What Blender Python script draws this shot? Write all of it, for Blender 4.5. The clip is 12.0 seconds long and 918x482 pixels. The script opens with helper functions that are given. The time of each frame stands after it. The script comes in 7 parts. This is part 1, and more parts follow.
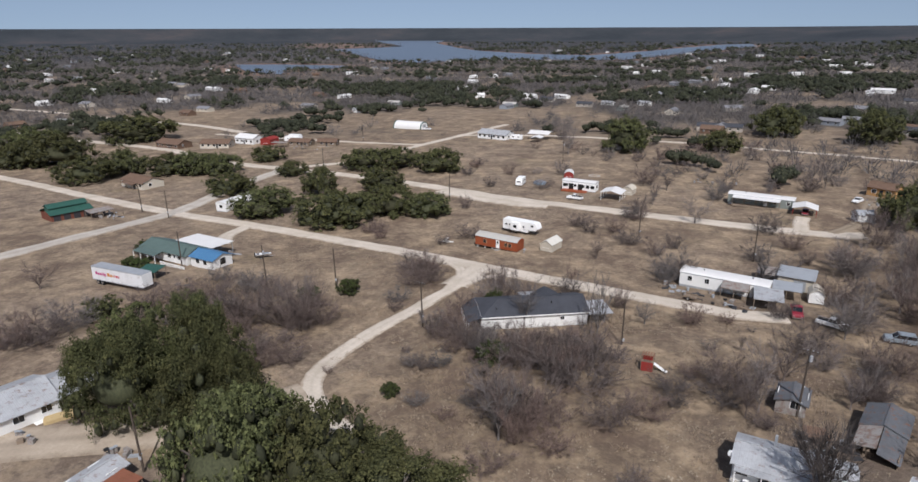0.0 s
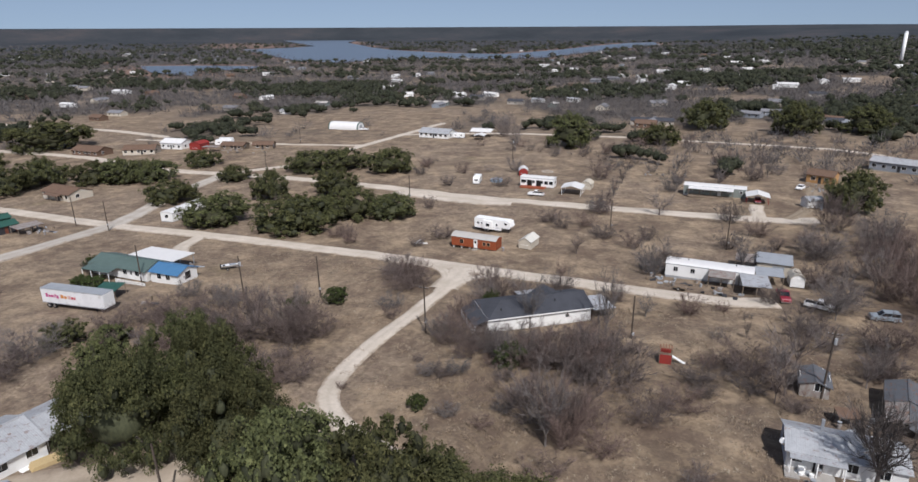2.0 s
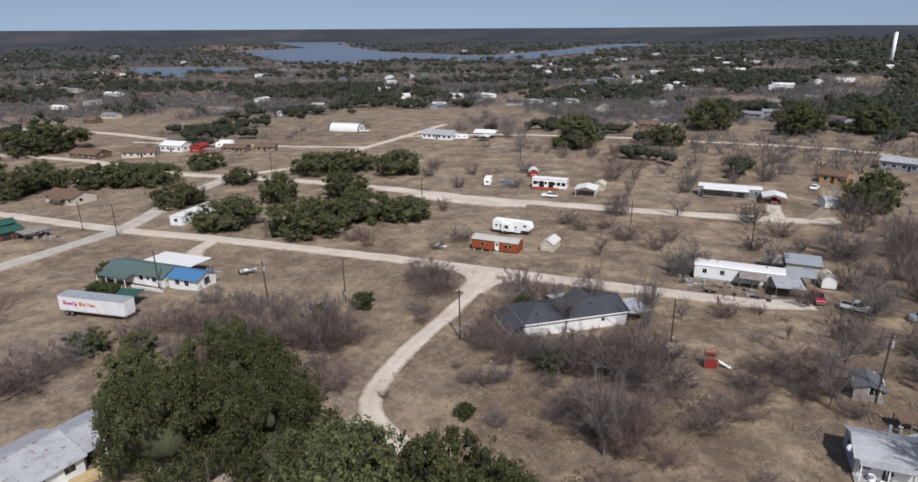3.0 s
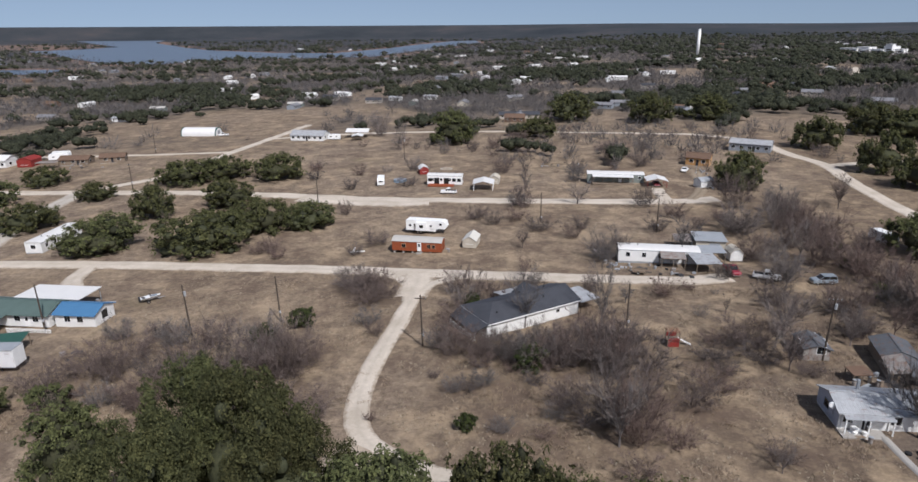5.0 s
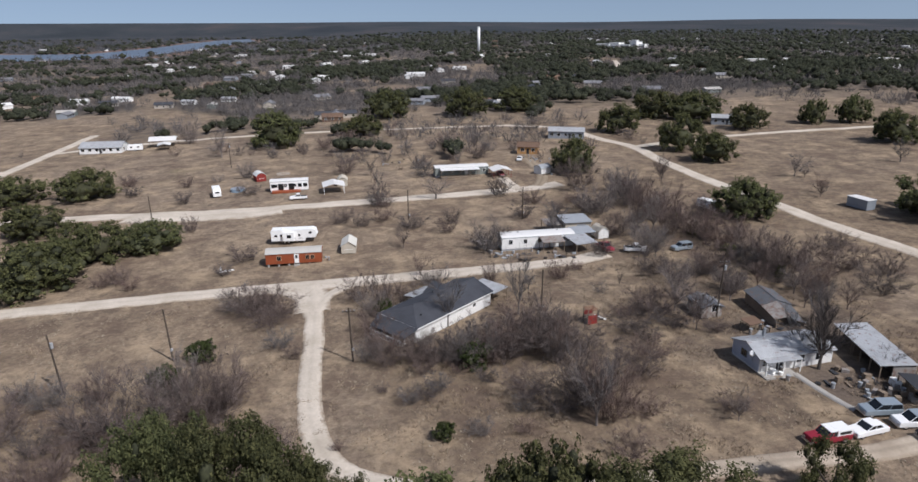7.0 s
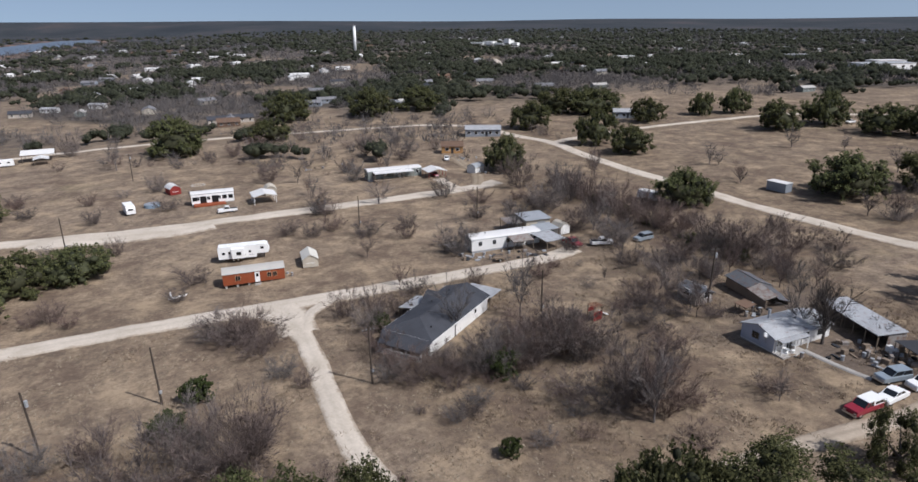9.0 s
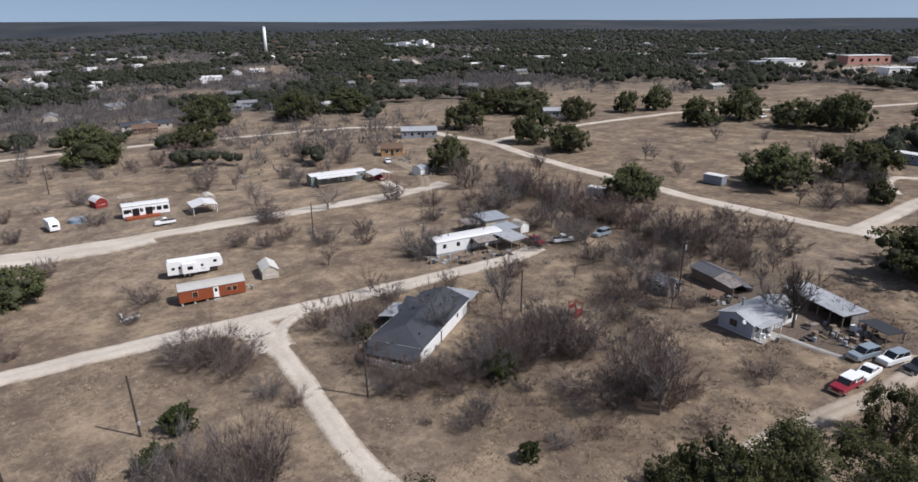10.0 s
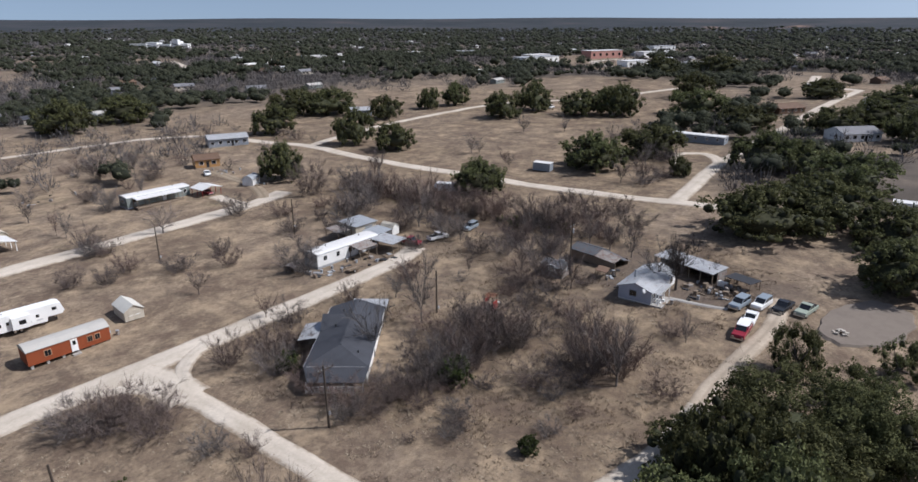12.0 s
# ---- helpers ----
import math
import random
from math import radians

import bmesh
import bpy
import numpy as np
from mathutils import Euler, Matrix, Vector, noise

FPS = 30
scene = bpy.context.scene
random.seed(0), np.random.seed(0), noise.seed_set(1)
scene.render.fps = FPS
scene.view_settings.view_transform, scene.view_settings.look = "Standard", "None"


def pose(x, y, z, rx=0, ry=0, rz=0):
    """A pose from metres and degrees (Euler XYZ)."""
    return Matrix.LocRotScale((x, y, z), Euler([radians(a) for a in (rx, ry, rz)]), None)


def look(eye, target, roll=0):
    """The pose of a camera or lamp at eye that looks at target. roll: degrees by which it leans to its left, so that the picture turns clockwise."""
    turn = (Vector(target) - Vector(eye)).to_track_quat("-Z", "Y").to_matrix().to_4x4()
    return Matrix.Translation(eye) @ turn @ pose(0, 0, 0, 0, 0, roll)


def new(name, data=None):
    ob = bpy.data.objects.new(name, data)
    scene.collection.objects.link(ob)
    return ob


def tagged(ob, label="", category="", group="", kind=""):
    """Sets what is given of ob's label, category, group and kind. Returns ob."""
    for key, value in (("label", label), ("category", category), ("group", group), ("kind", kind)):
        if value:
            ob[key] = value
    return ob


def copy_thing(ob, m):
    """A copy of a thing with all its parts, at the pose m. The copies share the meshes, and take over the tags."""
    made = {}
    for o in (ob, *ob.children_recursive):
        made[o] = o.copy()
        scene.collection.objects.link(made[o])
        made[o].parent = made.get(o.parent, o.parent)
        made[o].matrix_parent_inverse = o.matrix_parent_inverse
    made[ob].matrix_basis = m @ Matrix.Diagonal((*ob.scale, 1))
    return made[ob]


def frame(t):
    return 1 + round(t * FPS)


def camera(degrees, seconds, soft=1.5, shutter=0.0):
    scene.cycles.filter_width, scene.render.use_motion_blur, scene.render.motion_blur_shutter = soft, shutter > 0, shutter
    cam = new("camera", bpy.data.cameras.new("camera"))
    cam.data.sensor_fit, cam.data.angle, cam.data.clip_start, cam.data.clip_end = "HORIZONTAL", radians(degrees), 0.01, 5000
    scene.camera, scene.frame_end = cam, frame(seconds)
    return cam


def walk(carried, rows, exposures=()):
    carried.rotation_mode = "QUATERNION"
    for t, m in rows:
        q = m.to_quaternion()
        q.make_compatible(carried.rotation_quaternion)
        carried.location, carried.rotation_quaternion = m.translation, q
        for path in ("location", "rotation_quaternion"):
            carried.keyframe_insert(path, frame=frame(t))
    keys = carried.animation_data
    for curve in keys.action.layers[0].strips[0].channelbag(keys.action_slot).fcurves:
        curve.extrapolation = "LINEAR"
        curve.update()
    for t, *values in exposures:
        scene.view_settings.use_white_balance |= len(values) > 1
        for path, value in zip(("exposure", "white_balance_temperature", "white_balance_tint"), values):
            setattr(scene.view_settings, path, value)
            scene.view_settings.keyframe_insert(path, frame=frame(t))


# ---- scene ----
cam = camera(71.4, 12.0, soft=1.55)
# seconds, eye x y z in metres, rotation about x y z in degrees
ROWS = [
    (0.0, -1.34, 0.14, 47.57, 71.745, 0.195, 32.025),
    (0.5, -4.55, -1.2, 47.39, 71.667, 0.202, 27.686),
    (1.0, -8.02, -2.19, 47.18, 71.658, 0.24, 25.586),
    (1.5, -11.72, -2.9, 46.94, 71.669, 0.237, 24.736),
    (2.0, -15.54, -3.4, 46.71, 71.678, 0.282, 24.366),
    (2.5, -19.38, -3.85, 46.49, 71.686, 0.317, 24.055),
    (2.7, -20.97, -4.02, 46.41, 71.738, 0.329, 23.873),
    (4.3, -34.86, -5.04, 45.88, 71.659, 0.388, 16.367),
    (4.5, -36.7, -5.09, 45.81, 71.605, 0.38, 14.488),
    (5.0, -41.37, -5.07, 45.64, 71.527, 0.352, 8.991),
    (5.5, -46.2, -4.77, 45.48, 71.448, 0.35, 3.614),
    (6.0, -51.03, -4.21, 45.36, 71.379, 0.323, -0.953),
    (6.5, -55.83, -3.3, 45.22, 71.325, 0.337, -5.33),
    (7.0, -60.66, -1.99, 45.13, 71.283, 0.282, -10.108),
    (7.5, -65.45, -0.23, 45.03, 71.23, 0.259, -15.235),
    (7.7, -67.33, 0.6, 45.0, 71.209, 0.26, -16.873),
    (9.3, -81.58, 9.11, 44.91, 71.21, 0.275, -23.174),
    (9.5, -83.28, 10.3, 44.89, 71.241, 0.264, -24.56),
    (10.0, -87.51, 13.37, 44.82, 71.206, 0.217, -29.599),
    (10.5, -91.76, 16.76, 44.82, 71.144, 0.166, -34.958),
    (11.0, -95.76, 20.43, 44.85, 71.101, 0.144, -40.107),
    (11.5, -99.56, 24.43, 44.88, 71.1, 0.134, -45.286),
    (12.0, -103.1, 28.78, 45.04, 71.04, 0.113, -50.416),
]
walk(cam, [(t, pose(*r)) for t, *r in ROWS], [(0.0, -0.03, 6300, 12), (6.0, -0.01, 6250, 12), (9.5, 0.02, 6200, 12), (12.0, 0.1, 6150, 12)])


# terrain
def step(a, b, v):
    w = min(1.0, max(0.0, (v - a) / (b - a)))
    return w * w * (3 - 2 * w)


def ground(x, y):
    """Height of the land: it climbs gently to the east, dips to a shallow valley and rises to far hills."""
    s = x + 46
    s = s if abs(s) < 250 else math.copysign(250 + 90 * math.tanh((abs(s) - 250) / 90), s)
    z = 0.0287 * s - 1.0 - 2.4 * step(45, 135, y)
    r = math.hypot(x + 46, y - 92)
    west = step(0.3, -0.6, x / max(r, 1.0))
    z -= step(450, 1000, r) * west * (z + 13.5)
    rise = step(0.1, -0.35, x / max(r, 1.0))
    z += step(2900 + 1400 * rise, 4750, r) * (63 - z) + step(1500, 4000, r) * (1 - rise) * 7 * math.sin(x / 410 + 1) * math.sin(y / 530)
    return z


# end terrain


# ---- light ----
SUN_AZ, SUN_EL = 142.0, 50.0
world = bpy.data.worlds.new("sky")
scene.world = world
world.use_nodes = True
wn = world.node_tree
sky = wn.nodes.new("ShaderNodeTexSky")
sky.sky_type, sky.sun_disc = "NISHITA", False
sky.sun_elevation, sky.sun_rotation = radians(SUN_EL), radians(SUN_AZ)
sky.altitude, sky.air_density, sky.dust_density, sky.ozone_density = 300, 1.0, 2.2, 1.5
lift = wn.nodes.new("ShaderNodeVectorMath")
lift.operation = "ADD"
lift.inputs[1].default_value = (0, 0, 0.16)
wn.links.new(wn.nodes.new("ShaderNodeTexCoord").outputs["Generated"], lift.inputs[0])
wn.links.new(lift.outputs[0], sky.inputs[0])
pale = wn.nodes.new("ShaderNodeHueSaturation")
pale.inputs["Saturation"].default_value = 0.84
wn.links.new(sky.outputs[0], pale.inputs["Color"])
wn.links.new(pale.outputs[0], wn.nodes["Background"].inputs[0])
wn.nodes["Background"].inputs[1].default_value = 0.106
sun_data = bpy.data.lights.new("sun", "SUN")
sun_data.energy, sun_data.angle, sun_data.color = 4.4, radians(0.6), (1.0, 0.972, 0.95)
sun = new("sun", sun_data)
sun_way = Vector((math.sin(radians(SUN_AZ)) * math.cos(radians(SUN_EL)), math.cos(radians(SUN_AZ)) * math.cos(radians(SUN_EL)), math.sin(radians(SUN_EL))))
sun.matrix_world = look(sun_way * 300, (0, 0, 0))
scene.view_settings.exposure = 0.0


# ---- materials ----
def srgb(r, g, b):
    return tuple((c / 255 / 12.92 if c < 10 else ((c / 255 + 0.055) / 1.055) ** 2.4) for c in (r, g, b)) + (1.0,)


def material(name, rough=0.8, metal=0.0, spec=0.3):
    m = bpy.data.materials.new(name)
    m.use_nodes = True
    b = m.node_tree.nodes["Principled BSDF"]
    b.inputs["Roughness"].default_value = rough
    b.inputs["Metallic"].default_value = metal
    b.inputs["Specular IOR Level"].default_value = spec
    return m, m.node_tree.nodes, m.node_tree.links, b


def noise_node(n, l, scale, detail=4.0, coords=None, rough=0.6):
    t = n.new("ShaderNodeTexNoise")
    t.inputs["Scale"].default_value, t.inputs["Detail"].default_value, t.inputs["Roughness"].default_value = scale, detail, rough
    if coords:
        l.new(coords, t.inputs["Vector"])
    return t.outputs["Fac"]


def ramp(n, l, fac, stops):
    r = n.new("ShaderNodeValToRGB")
    while len(r.color_ramp.elements) < len(stops):
        r.color_ramp.elements.new(0.5)
    for e, (p, c) in zip(r.color_ramp.elements, stops):
        e.position, e.color = p, (*c[:3], 1.0)
    l.new(fac, r.inputs["Fac"])
    return r.outputs["Color"]


def mix(n, l, fac, a, b, how="MIX"):
    m = n.new("ShaderNodeMix")
    m.data_type, m.blend_type = "RGBA", how
    for socket, v in ((m.inputs[0], fac), (m.inputs[6], a), (m.inputs[7], b)):
        if isinstance(v, bpy.types.NodeSocket):
            l.new(v, socket)
        else:
            socket.default_value = v
    return m.outputs[2]


def maths(n, l, op, a, b=0.0):
    m = n.new("ShaderNodeMath")
    m.operation = op
    for socket, v in zip(m.inputs, (a, b)):
        if isinstance(v, bpy.types.NodeSocket):
            l.new(v, socket)
        else:
            socket.default_value = v
    return m.outputs[0]


def bump(n, l, b, height, strength, distance):
    k = n.new("ShaderNodeBump")
    k.inputs["Strength"].default_value, k.inputs["Distance"].default_value = strength, distance
    l.new(height, k.inputs["Height"])
    l.new(k.outputs[0], b.inputs["Normal"])


def coords(n, which="Object"):
    return n.new("ShaderNodeTexCoord").outputs[which]


def painted(name, colour, rough=0.6, metal=0.0, dirt=0.25, lines=None, rust=0.0, spread=0.0):
    """Paint, siding or sheet: weathered in patches; lines=(axis, pitch, depth) gives laps or ribs."""
    m, n, l, b = material(name, rough, metal)
    c = coords(n)
    big, small = noise_node(n, l, 0.55, 5, c), noise_node(n, l, 7.0, 5, c)
    dark = tuple(v * 0.55 for v in colour[:3]) + (1,)
    col = mix(n, l, maths(n, l, "MULTIPLY", ramp(n, l, big, [(0.42, (0, 0, 0)), (0.72, (1, 1, 1))]), dirt), colour, dark)
    col = mix(n, l, maths(n, l, "MULTIPLY", ramp(n, l, small, [(0.4, (0, 0, 0)), (0.75, (1, 1, 1))]), dirt * 0.8), col, dark)
    if rust:
        spots = ramp(n, l, noise_node(n, l, 1.3, 6, c, 0.7), [(0.62 - rust * 0.2, (0, 0, 0)), (0.72, (1, 1, 1))])
        col = mix(n, l, spots, col, (0.16, 0.07, 0.035, 1))
    if spread:
        o = n.new("ShaderNodeObjectInfo")
        h = n.new("ShaderNodeHueSaturation")
        l.new(maths(n, l, "ADD", maths(n, l, "MULTIPLY", o.outputs["Random"], spread), 1 - spread / 2), h.inputs["Value"])
        l.new(col, h.inputs["Color"])
        col = h.outputs[0]
    l.new(col, b.inputs["Base Color"])
    if lines:
        axis, pitch, depth = lines
        s = n.new("ShaderNodeSeparateXYZ")
        l.new(c, s.inputs[0])
        w = maths(n, l, "FRACT", maths(n, l, "DIVIDE", s.outputs[axis], pitch))
        w = ramp(n, l, w, [(0.0, (0, 0, 0)), (0.12, (1, 1, 1)), (0.88, (1, 1, 1)), (1.0, (0, 0, 0))]) if axis < 2 else w
        bump(n, l, b, w, 0.7, depth)
    return m


def ground_material():
    m, n, l, b = material("dry_grass", 0.95, 0, 0.1)
    c = coords(n)
    wide, mid, fine, dust = (noise_node(n, l, s, d, c, r) for s, d, r in ((0.013, 4, 0.55), (0.075, 6, 0.65), (0.9, 6, 0.7), (5.0, 4, 0.7)))
    straw = ramp(n, l, mid, [(0.30, (0.145, 0.111, 0.084)), (0.44, (0.218, 0.168, 0.125)), (0.55, (0.282, 0.219, 0.160)), (0.70, (0.385, 0.305, 0.220))])
    bare = ramp(n, l, fine, [(0.3, (0.208, 0.165, 0.130)), (0.7, (0.302, 0.243, 0.192))])
    col = mix(n, l, ramp(n, l, wide, [(0.45, (0, 0, 0)), (0.58, (0.9, 0.9, 0.9))]), straw, bare)
    col = mix(n, l, ramp(n, l, fine, [(0.38, (0.6, 0.6, 0.6)), (0.54, (0, 0, 0))]), col, (0.140, 0.108, 0.080, 1))
    tuft = noise_node(n, l, 0.33, 7, c, 0.78)
    col = mix(n, l, ramp(n, l, tuft, [(0.34, (0.85, 0.85, 0.85)), (0.50, (0, 0, 0))]), col, (0.128, 0.103, 0.083, 1))
    col = mix(n, l, ramp(n, l, tuft, [(0.53, (0, 0, 0)), (0.66, (0.75, 0.75, 0.75))]), col, (0.41, 0.335, 0.245, 1))
    clod = noise_node(n, l, 1.7, 9, c, 0.82)
    col = mix(n, l, ramp(n, l, clod, [(0.36, (0.8, 0.8, 0.8)), (0.50, (0, 0, 0))]), col, (0.125, 0.100, 0.078, 1))
    col = mix(n, l, ramp(n, l, clod, [(0.54, (0, 0, 0)), (0.66, (0.6, 0.6, 0.6))]), col, (0.42, 0.345, 0.25, 1))
    col = mix(n, l, ramp(n, l, dust, [(0.55, (0, 0, 0)), (0.8, (0.4, 0.4, 0.4))]), col, (0.38, 0.31, 0.225, 1))
    patch = noise_node(n, l, 0.035, 5, c, 0.7)
    col = mix(n, l, ramp(n, l, patch, [(0.58, (0, 0, 0)), (0.70, (0.4, 0.4, 0.4))]), col, (0.15, 0.132, 0.075, 1))
    weeds = n.new("ShaderNodeAttribute")
    weeds.attribute_name = "weeds"
    scrub = ramp(n, l, noise_node(n, l, 0.42, 8, c, 0.75), [(0.34, (0.062, 0.047, 0.037)), (0.45, (0.115, 0.088, 0.068)), (0.54, (0.195, 0.150, 0.106)), (0.66, (0.32, 0.25, 0.167))])
    col = mix(n, l, maths(n, l, "MULTIPLY", weeds.outputs["Fac"], 0.72), col, scrub)
    clay = noise_node(n, l, 0.12, 8, c, 0.72)
    col = mix(n, l, ramp(n, l, clay, [(0.37, (0.75, 0.75, 0.75)), (0.49, (0, 0, 0))]), col, (0.130, 0.096, 0.076, 1))
    col = mix(n, l, ramp(n, l, clay, [(0.52, (0, 0, 0)), (0.64, (0.7, 0.7, 0.7))]), col, (0.40, 0.315, 0.22, 1))
    col = mix(n, l, 1.0, col, (0.895, 0.865, 0.825, 1), "MULTIPLY")
    soil = n.new("ShaderNodeAttribute")
    soil.attribute_name = "yard"
    col = mix(n, l, maths(n, l, "MULTIPLY", soil.outputs["Fac"], 0.85), col, ramp(n, l, clod, [(0.36, (0.070, 0.055, 0.046)), (0.64, (0.155, 0.122, 0.098))]))
    cover, haze_cover, beach = (n.new("ShaderNodeAttribute") for _ in range(3))
    cover.attribute_name, haze_cover.attribute_name, beach.attribute_name = "woods", "hazed_woods", "shore"
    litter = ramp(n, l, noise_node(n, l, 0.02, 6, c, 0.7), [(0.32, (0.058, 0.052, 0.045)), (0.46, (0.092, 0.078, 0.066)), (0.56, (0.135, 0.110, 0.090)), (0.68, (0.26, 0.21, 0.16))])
    # distant woodland colour with a blue-grey tint of haze mixed in
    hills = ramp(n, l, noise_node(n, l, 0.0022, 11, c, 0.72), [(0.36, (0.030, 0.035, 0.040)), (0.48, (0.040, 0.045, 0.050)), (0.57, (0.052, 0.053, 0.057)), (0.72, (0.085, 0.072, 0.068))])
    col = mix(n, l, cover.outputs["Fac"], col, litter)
    col = mix(n, l, haze_cover.outputs["Fac"], col, hills)
    col = mix(n, l, beach.outputs["Fac"], col, (0.20, 0.135, 0.105, 1))
    l.new(col, b.inputs["Base Color"])
    bump(n, l, b, maths(n, l, "ADD", fine, maths(n, l, "MULTIPLY", dust, 0.5)), 0.6, 0.18)
    return m


def road_material(name, pale, dark, rut):
    """Worn gravel; its edge frays into the dry grass along the strip."""
    m, n, l, b = material(name, 0.95, 0, 0.1)
    c = coords(n)
    uv = n.new("ShaderNodeUVMap")
    s = n.new("ShaderNodeSeparateXYZ")
    l.new(uv.outputs[0], s.inputs[0])
    across = s.outputs[0]
    fine, mid = noise_node(n, l, 2.2, 6, c, 0.7), noise_node(n, l, 0.16, 5, c, 0.6)
    col = mix(n, l, ramp(n, l, mid, [(0.35, (0, 0, 0)), (0.65, (1, 1, 1))]), dark, pale)
    col = mix(n, l, ramp(n, l, fine, [(0.35, (0.35, 0.35, 0.35)), (0.6, (0, 0, 0))]), col, tuple(v * 0.72 for v in dark[:3]) + (1,))
    lane = ramp(n, l, maths(n, l, "ABSOLUTE", across), [(0.05, (0.7, 0.7, 0.7)), (0.22, (0, 0, 0)), (0.55, (0, 0, 0)), (0.8, (1, 1, 1))])
    col = mix(n, l, maths(n, l, "MULTIPLY", lane, rut), col, tuple(v * 0.66 for v in dark[:3]) + (1,))
    ragged = maths(n, l, "ADD", maths(n, l, "ABSOLUTE", across), maths(n, l, "MULTIPLY", maths(n, l, "SUBTRACT", noise_node(n, l, 0.5, 6, c, 0.75), 0.5), 1.1))
    edge = ramp(n, l, ragged, [(0.60, (0, 0, 0)), (0.92, (1, 1, 1))])
    grass = ramp(n, l, noise_node(n, l, 0.9, 6, c, 0.7), [(0.35, (0.150, 0.116, 0.086)), (0.5, (0.265, 0.206, 0.150)), (0.7, (0.36, 0.288, 0.208))])
    l.new(mix(n, l, edge, col, grass), b.inputs["Base Color"])
    bump(n, l, b, fine, 0.6, 0.1)
    return m


def foliage(name, stops, clump=3.0, rough=0.8, through_light=0.0):
    """Leaf sprays: each blade differs a little, clumps of them differ more."""
    m, n, l, b = material(name, rough, 0, 0.1)
    g = n.new("ShaderNodeNewGeometry")
    o = n.new("ShaderNodeObjectInfo")
    blade = maths(n, l, "MULTIPLY", g.outputs["Random Per Island"], 0.45)
    tone = maths(n, l, "ADD", blade, maths(n, l, "MULTIPLY", maths(n, l, "SUBTRACT", noise_node(n, l, clump, 3, coords(n), 0.6), 0.28), 1.2))
    col = ramp(n, l, tone, stops)
    h = n.new("ShaderNodeHueSaturation")
    l.new(maths(n, l, "ADD", maths(n, l, "MULTIPLY", o.outputs["Random"], 0.5), 0.75), h.inputs["Value"])
    l.new(maths(n, l, "ADD", maths(n, l, "MULTIPLY", o.outputs["Random"], 0.03), 0.48), h.inputs["Hue"])
    l.new(col, h.inputs["Color"])
    l.new(h.outputs[0], b.inputs["Base Color"])
    if through_light:
        glow = n.new("ShaderNodeBsdfTranslucent")
        l.new(h.outputs[0], glow.inputs["Color"])
        both = n.new("ShaderNodeMixShader")
        both.inputs[0].default_value = through_light
        l.new(b.outputs[0], both.inputs[1])
        l.new(glow.outputs[0], both.inputs[2])
        l.new(both.outputs[0], n["Material Output"].inputs["Surface"])
    if clump > 20:
        bump(n, l, b, noise_node(n, l, clump, 3, coords(n), 0.7), 0.9, 0.03)
    return m


def twig_material(name, stops):
    m, n, l, b = material(name, 0.9, 0, 0.15)
    g = n.new("ShaderNodeNewGeometry")
    o = n.new("ShaderNodeObjectInfo")
    a = ramp(n, l, g.outputs["Random Per Island"], stops)
    h = n.new("ShaderNodeHueSaturation")
    l.new(maths(n, l, "ADD", maths(n, l, "MULTIPLY", o.outputs["Random"], 0.5), 0.78), h.inputs["Value"])
    l.new(maths(n, l, "ADD", maths(n, l, "MULTIPLY", o.outputs["Random"], 0.6), 0.6), h.inputs["Saturation"])
    l.new(a, h.inputs["Color"])
    l.new(h.outputs[0], b.inputs["Base Color"])
    return m


def water_material():
    m, n, l, b = material("lake_water", 0.28, 0, 0.5)
    b.inputs["Base Color"].default_value = (0.085, 0.105, 0.135, 1)
    bump(n, l, b, noise_node(n, l, 0.06, 6, coords(n), 0.7), 0.35, 2.0)
    return m


def glass_material():
    m, n, l, b = material("dark_glass", 0.08, 0, 0.6)
    b.inputs["Base Color"].default_value = (0.012, 0.014, 0.017, 1)
    return m


M_ground = ground_material()
M_caliche = road_material("pale_gravel", (0.60, 0.53, 0.445, 1), (0.46, 0.40, 0.325, 1), 0.25)
M_track = road_material("dirt_track", (0.34, 0.275, 0.20, 1), (0.25, 0.20, 0.145, 1), 0.8)
M_drive = road_material("pale_drive", (0.47, 0.395, 0.31, 1), (0.34, 0.28, 0.215, 1), 0.6)
M_grey_road = road_material("worn_road", (0.50, 0.455, 0.395, 1), (0.38, 0.34, 0.29, 1), 0.3)
M_water, M_glass = water_material(), glass_material()
M_oak = foliage("oak_leaves", [(0.08, (0.038, 0.043, 0.022)), (0.4, (0.076, 0.083, 0.037)), (0.7, (0.118, 0.124, 0.052)), (1.0, (0.18, 0.178, 0.080))], 4.0, 0.8, 0.24)
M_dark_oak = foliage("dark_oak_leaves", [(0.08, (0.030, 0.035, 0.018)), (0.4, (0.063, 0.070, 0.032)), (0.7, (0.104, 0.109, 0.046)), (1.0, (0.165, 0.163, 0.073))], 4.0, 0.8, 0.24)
# darker copy of the leaf colour: the shade inside a crown, put into colour
M_crown_shade = foliage("shaded_inner_leaves", [(0.1, (0.020, 0.022, 0.014)), (0.45, (0.034, 0.036, 0.021)), (0.8, (0.055, 0.057, 0.031))], 26.0)
# wood leaves darkened to carry the shade within distant crowns
M_wood_shade = foliage("shaded_wood_leaves", [(0.1, (0.018, 0.021, 0.015)), (0.45, (0.030, 0.034, 0.022)), (0.8, (0.048, 0.052, 0.032))], 1.6)
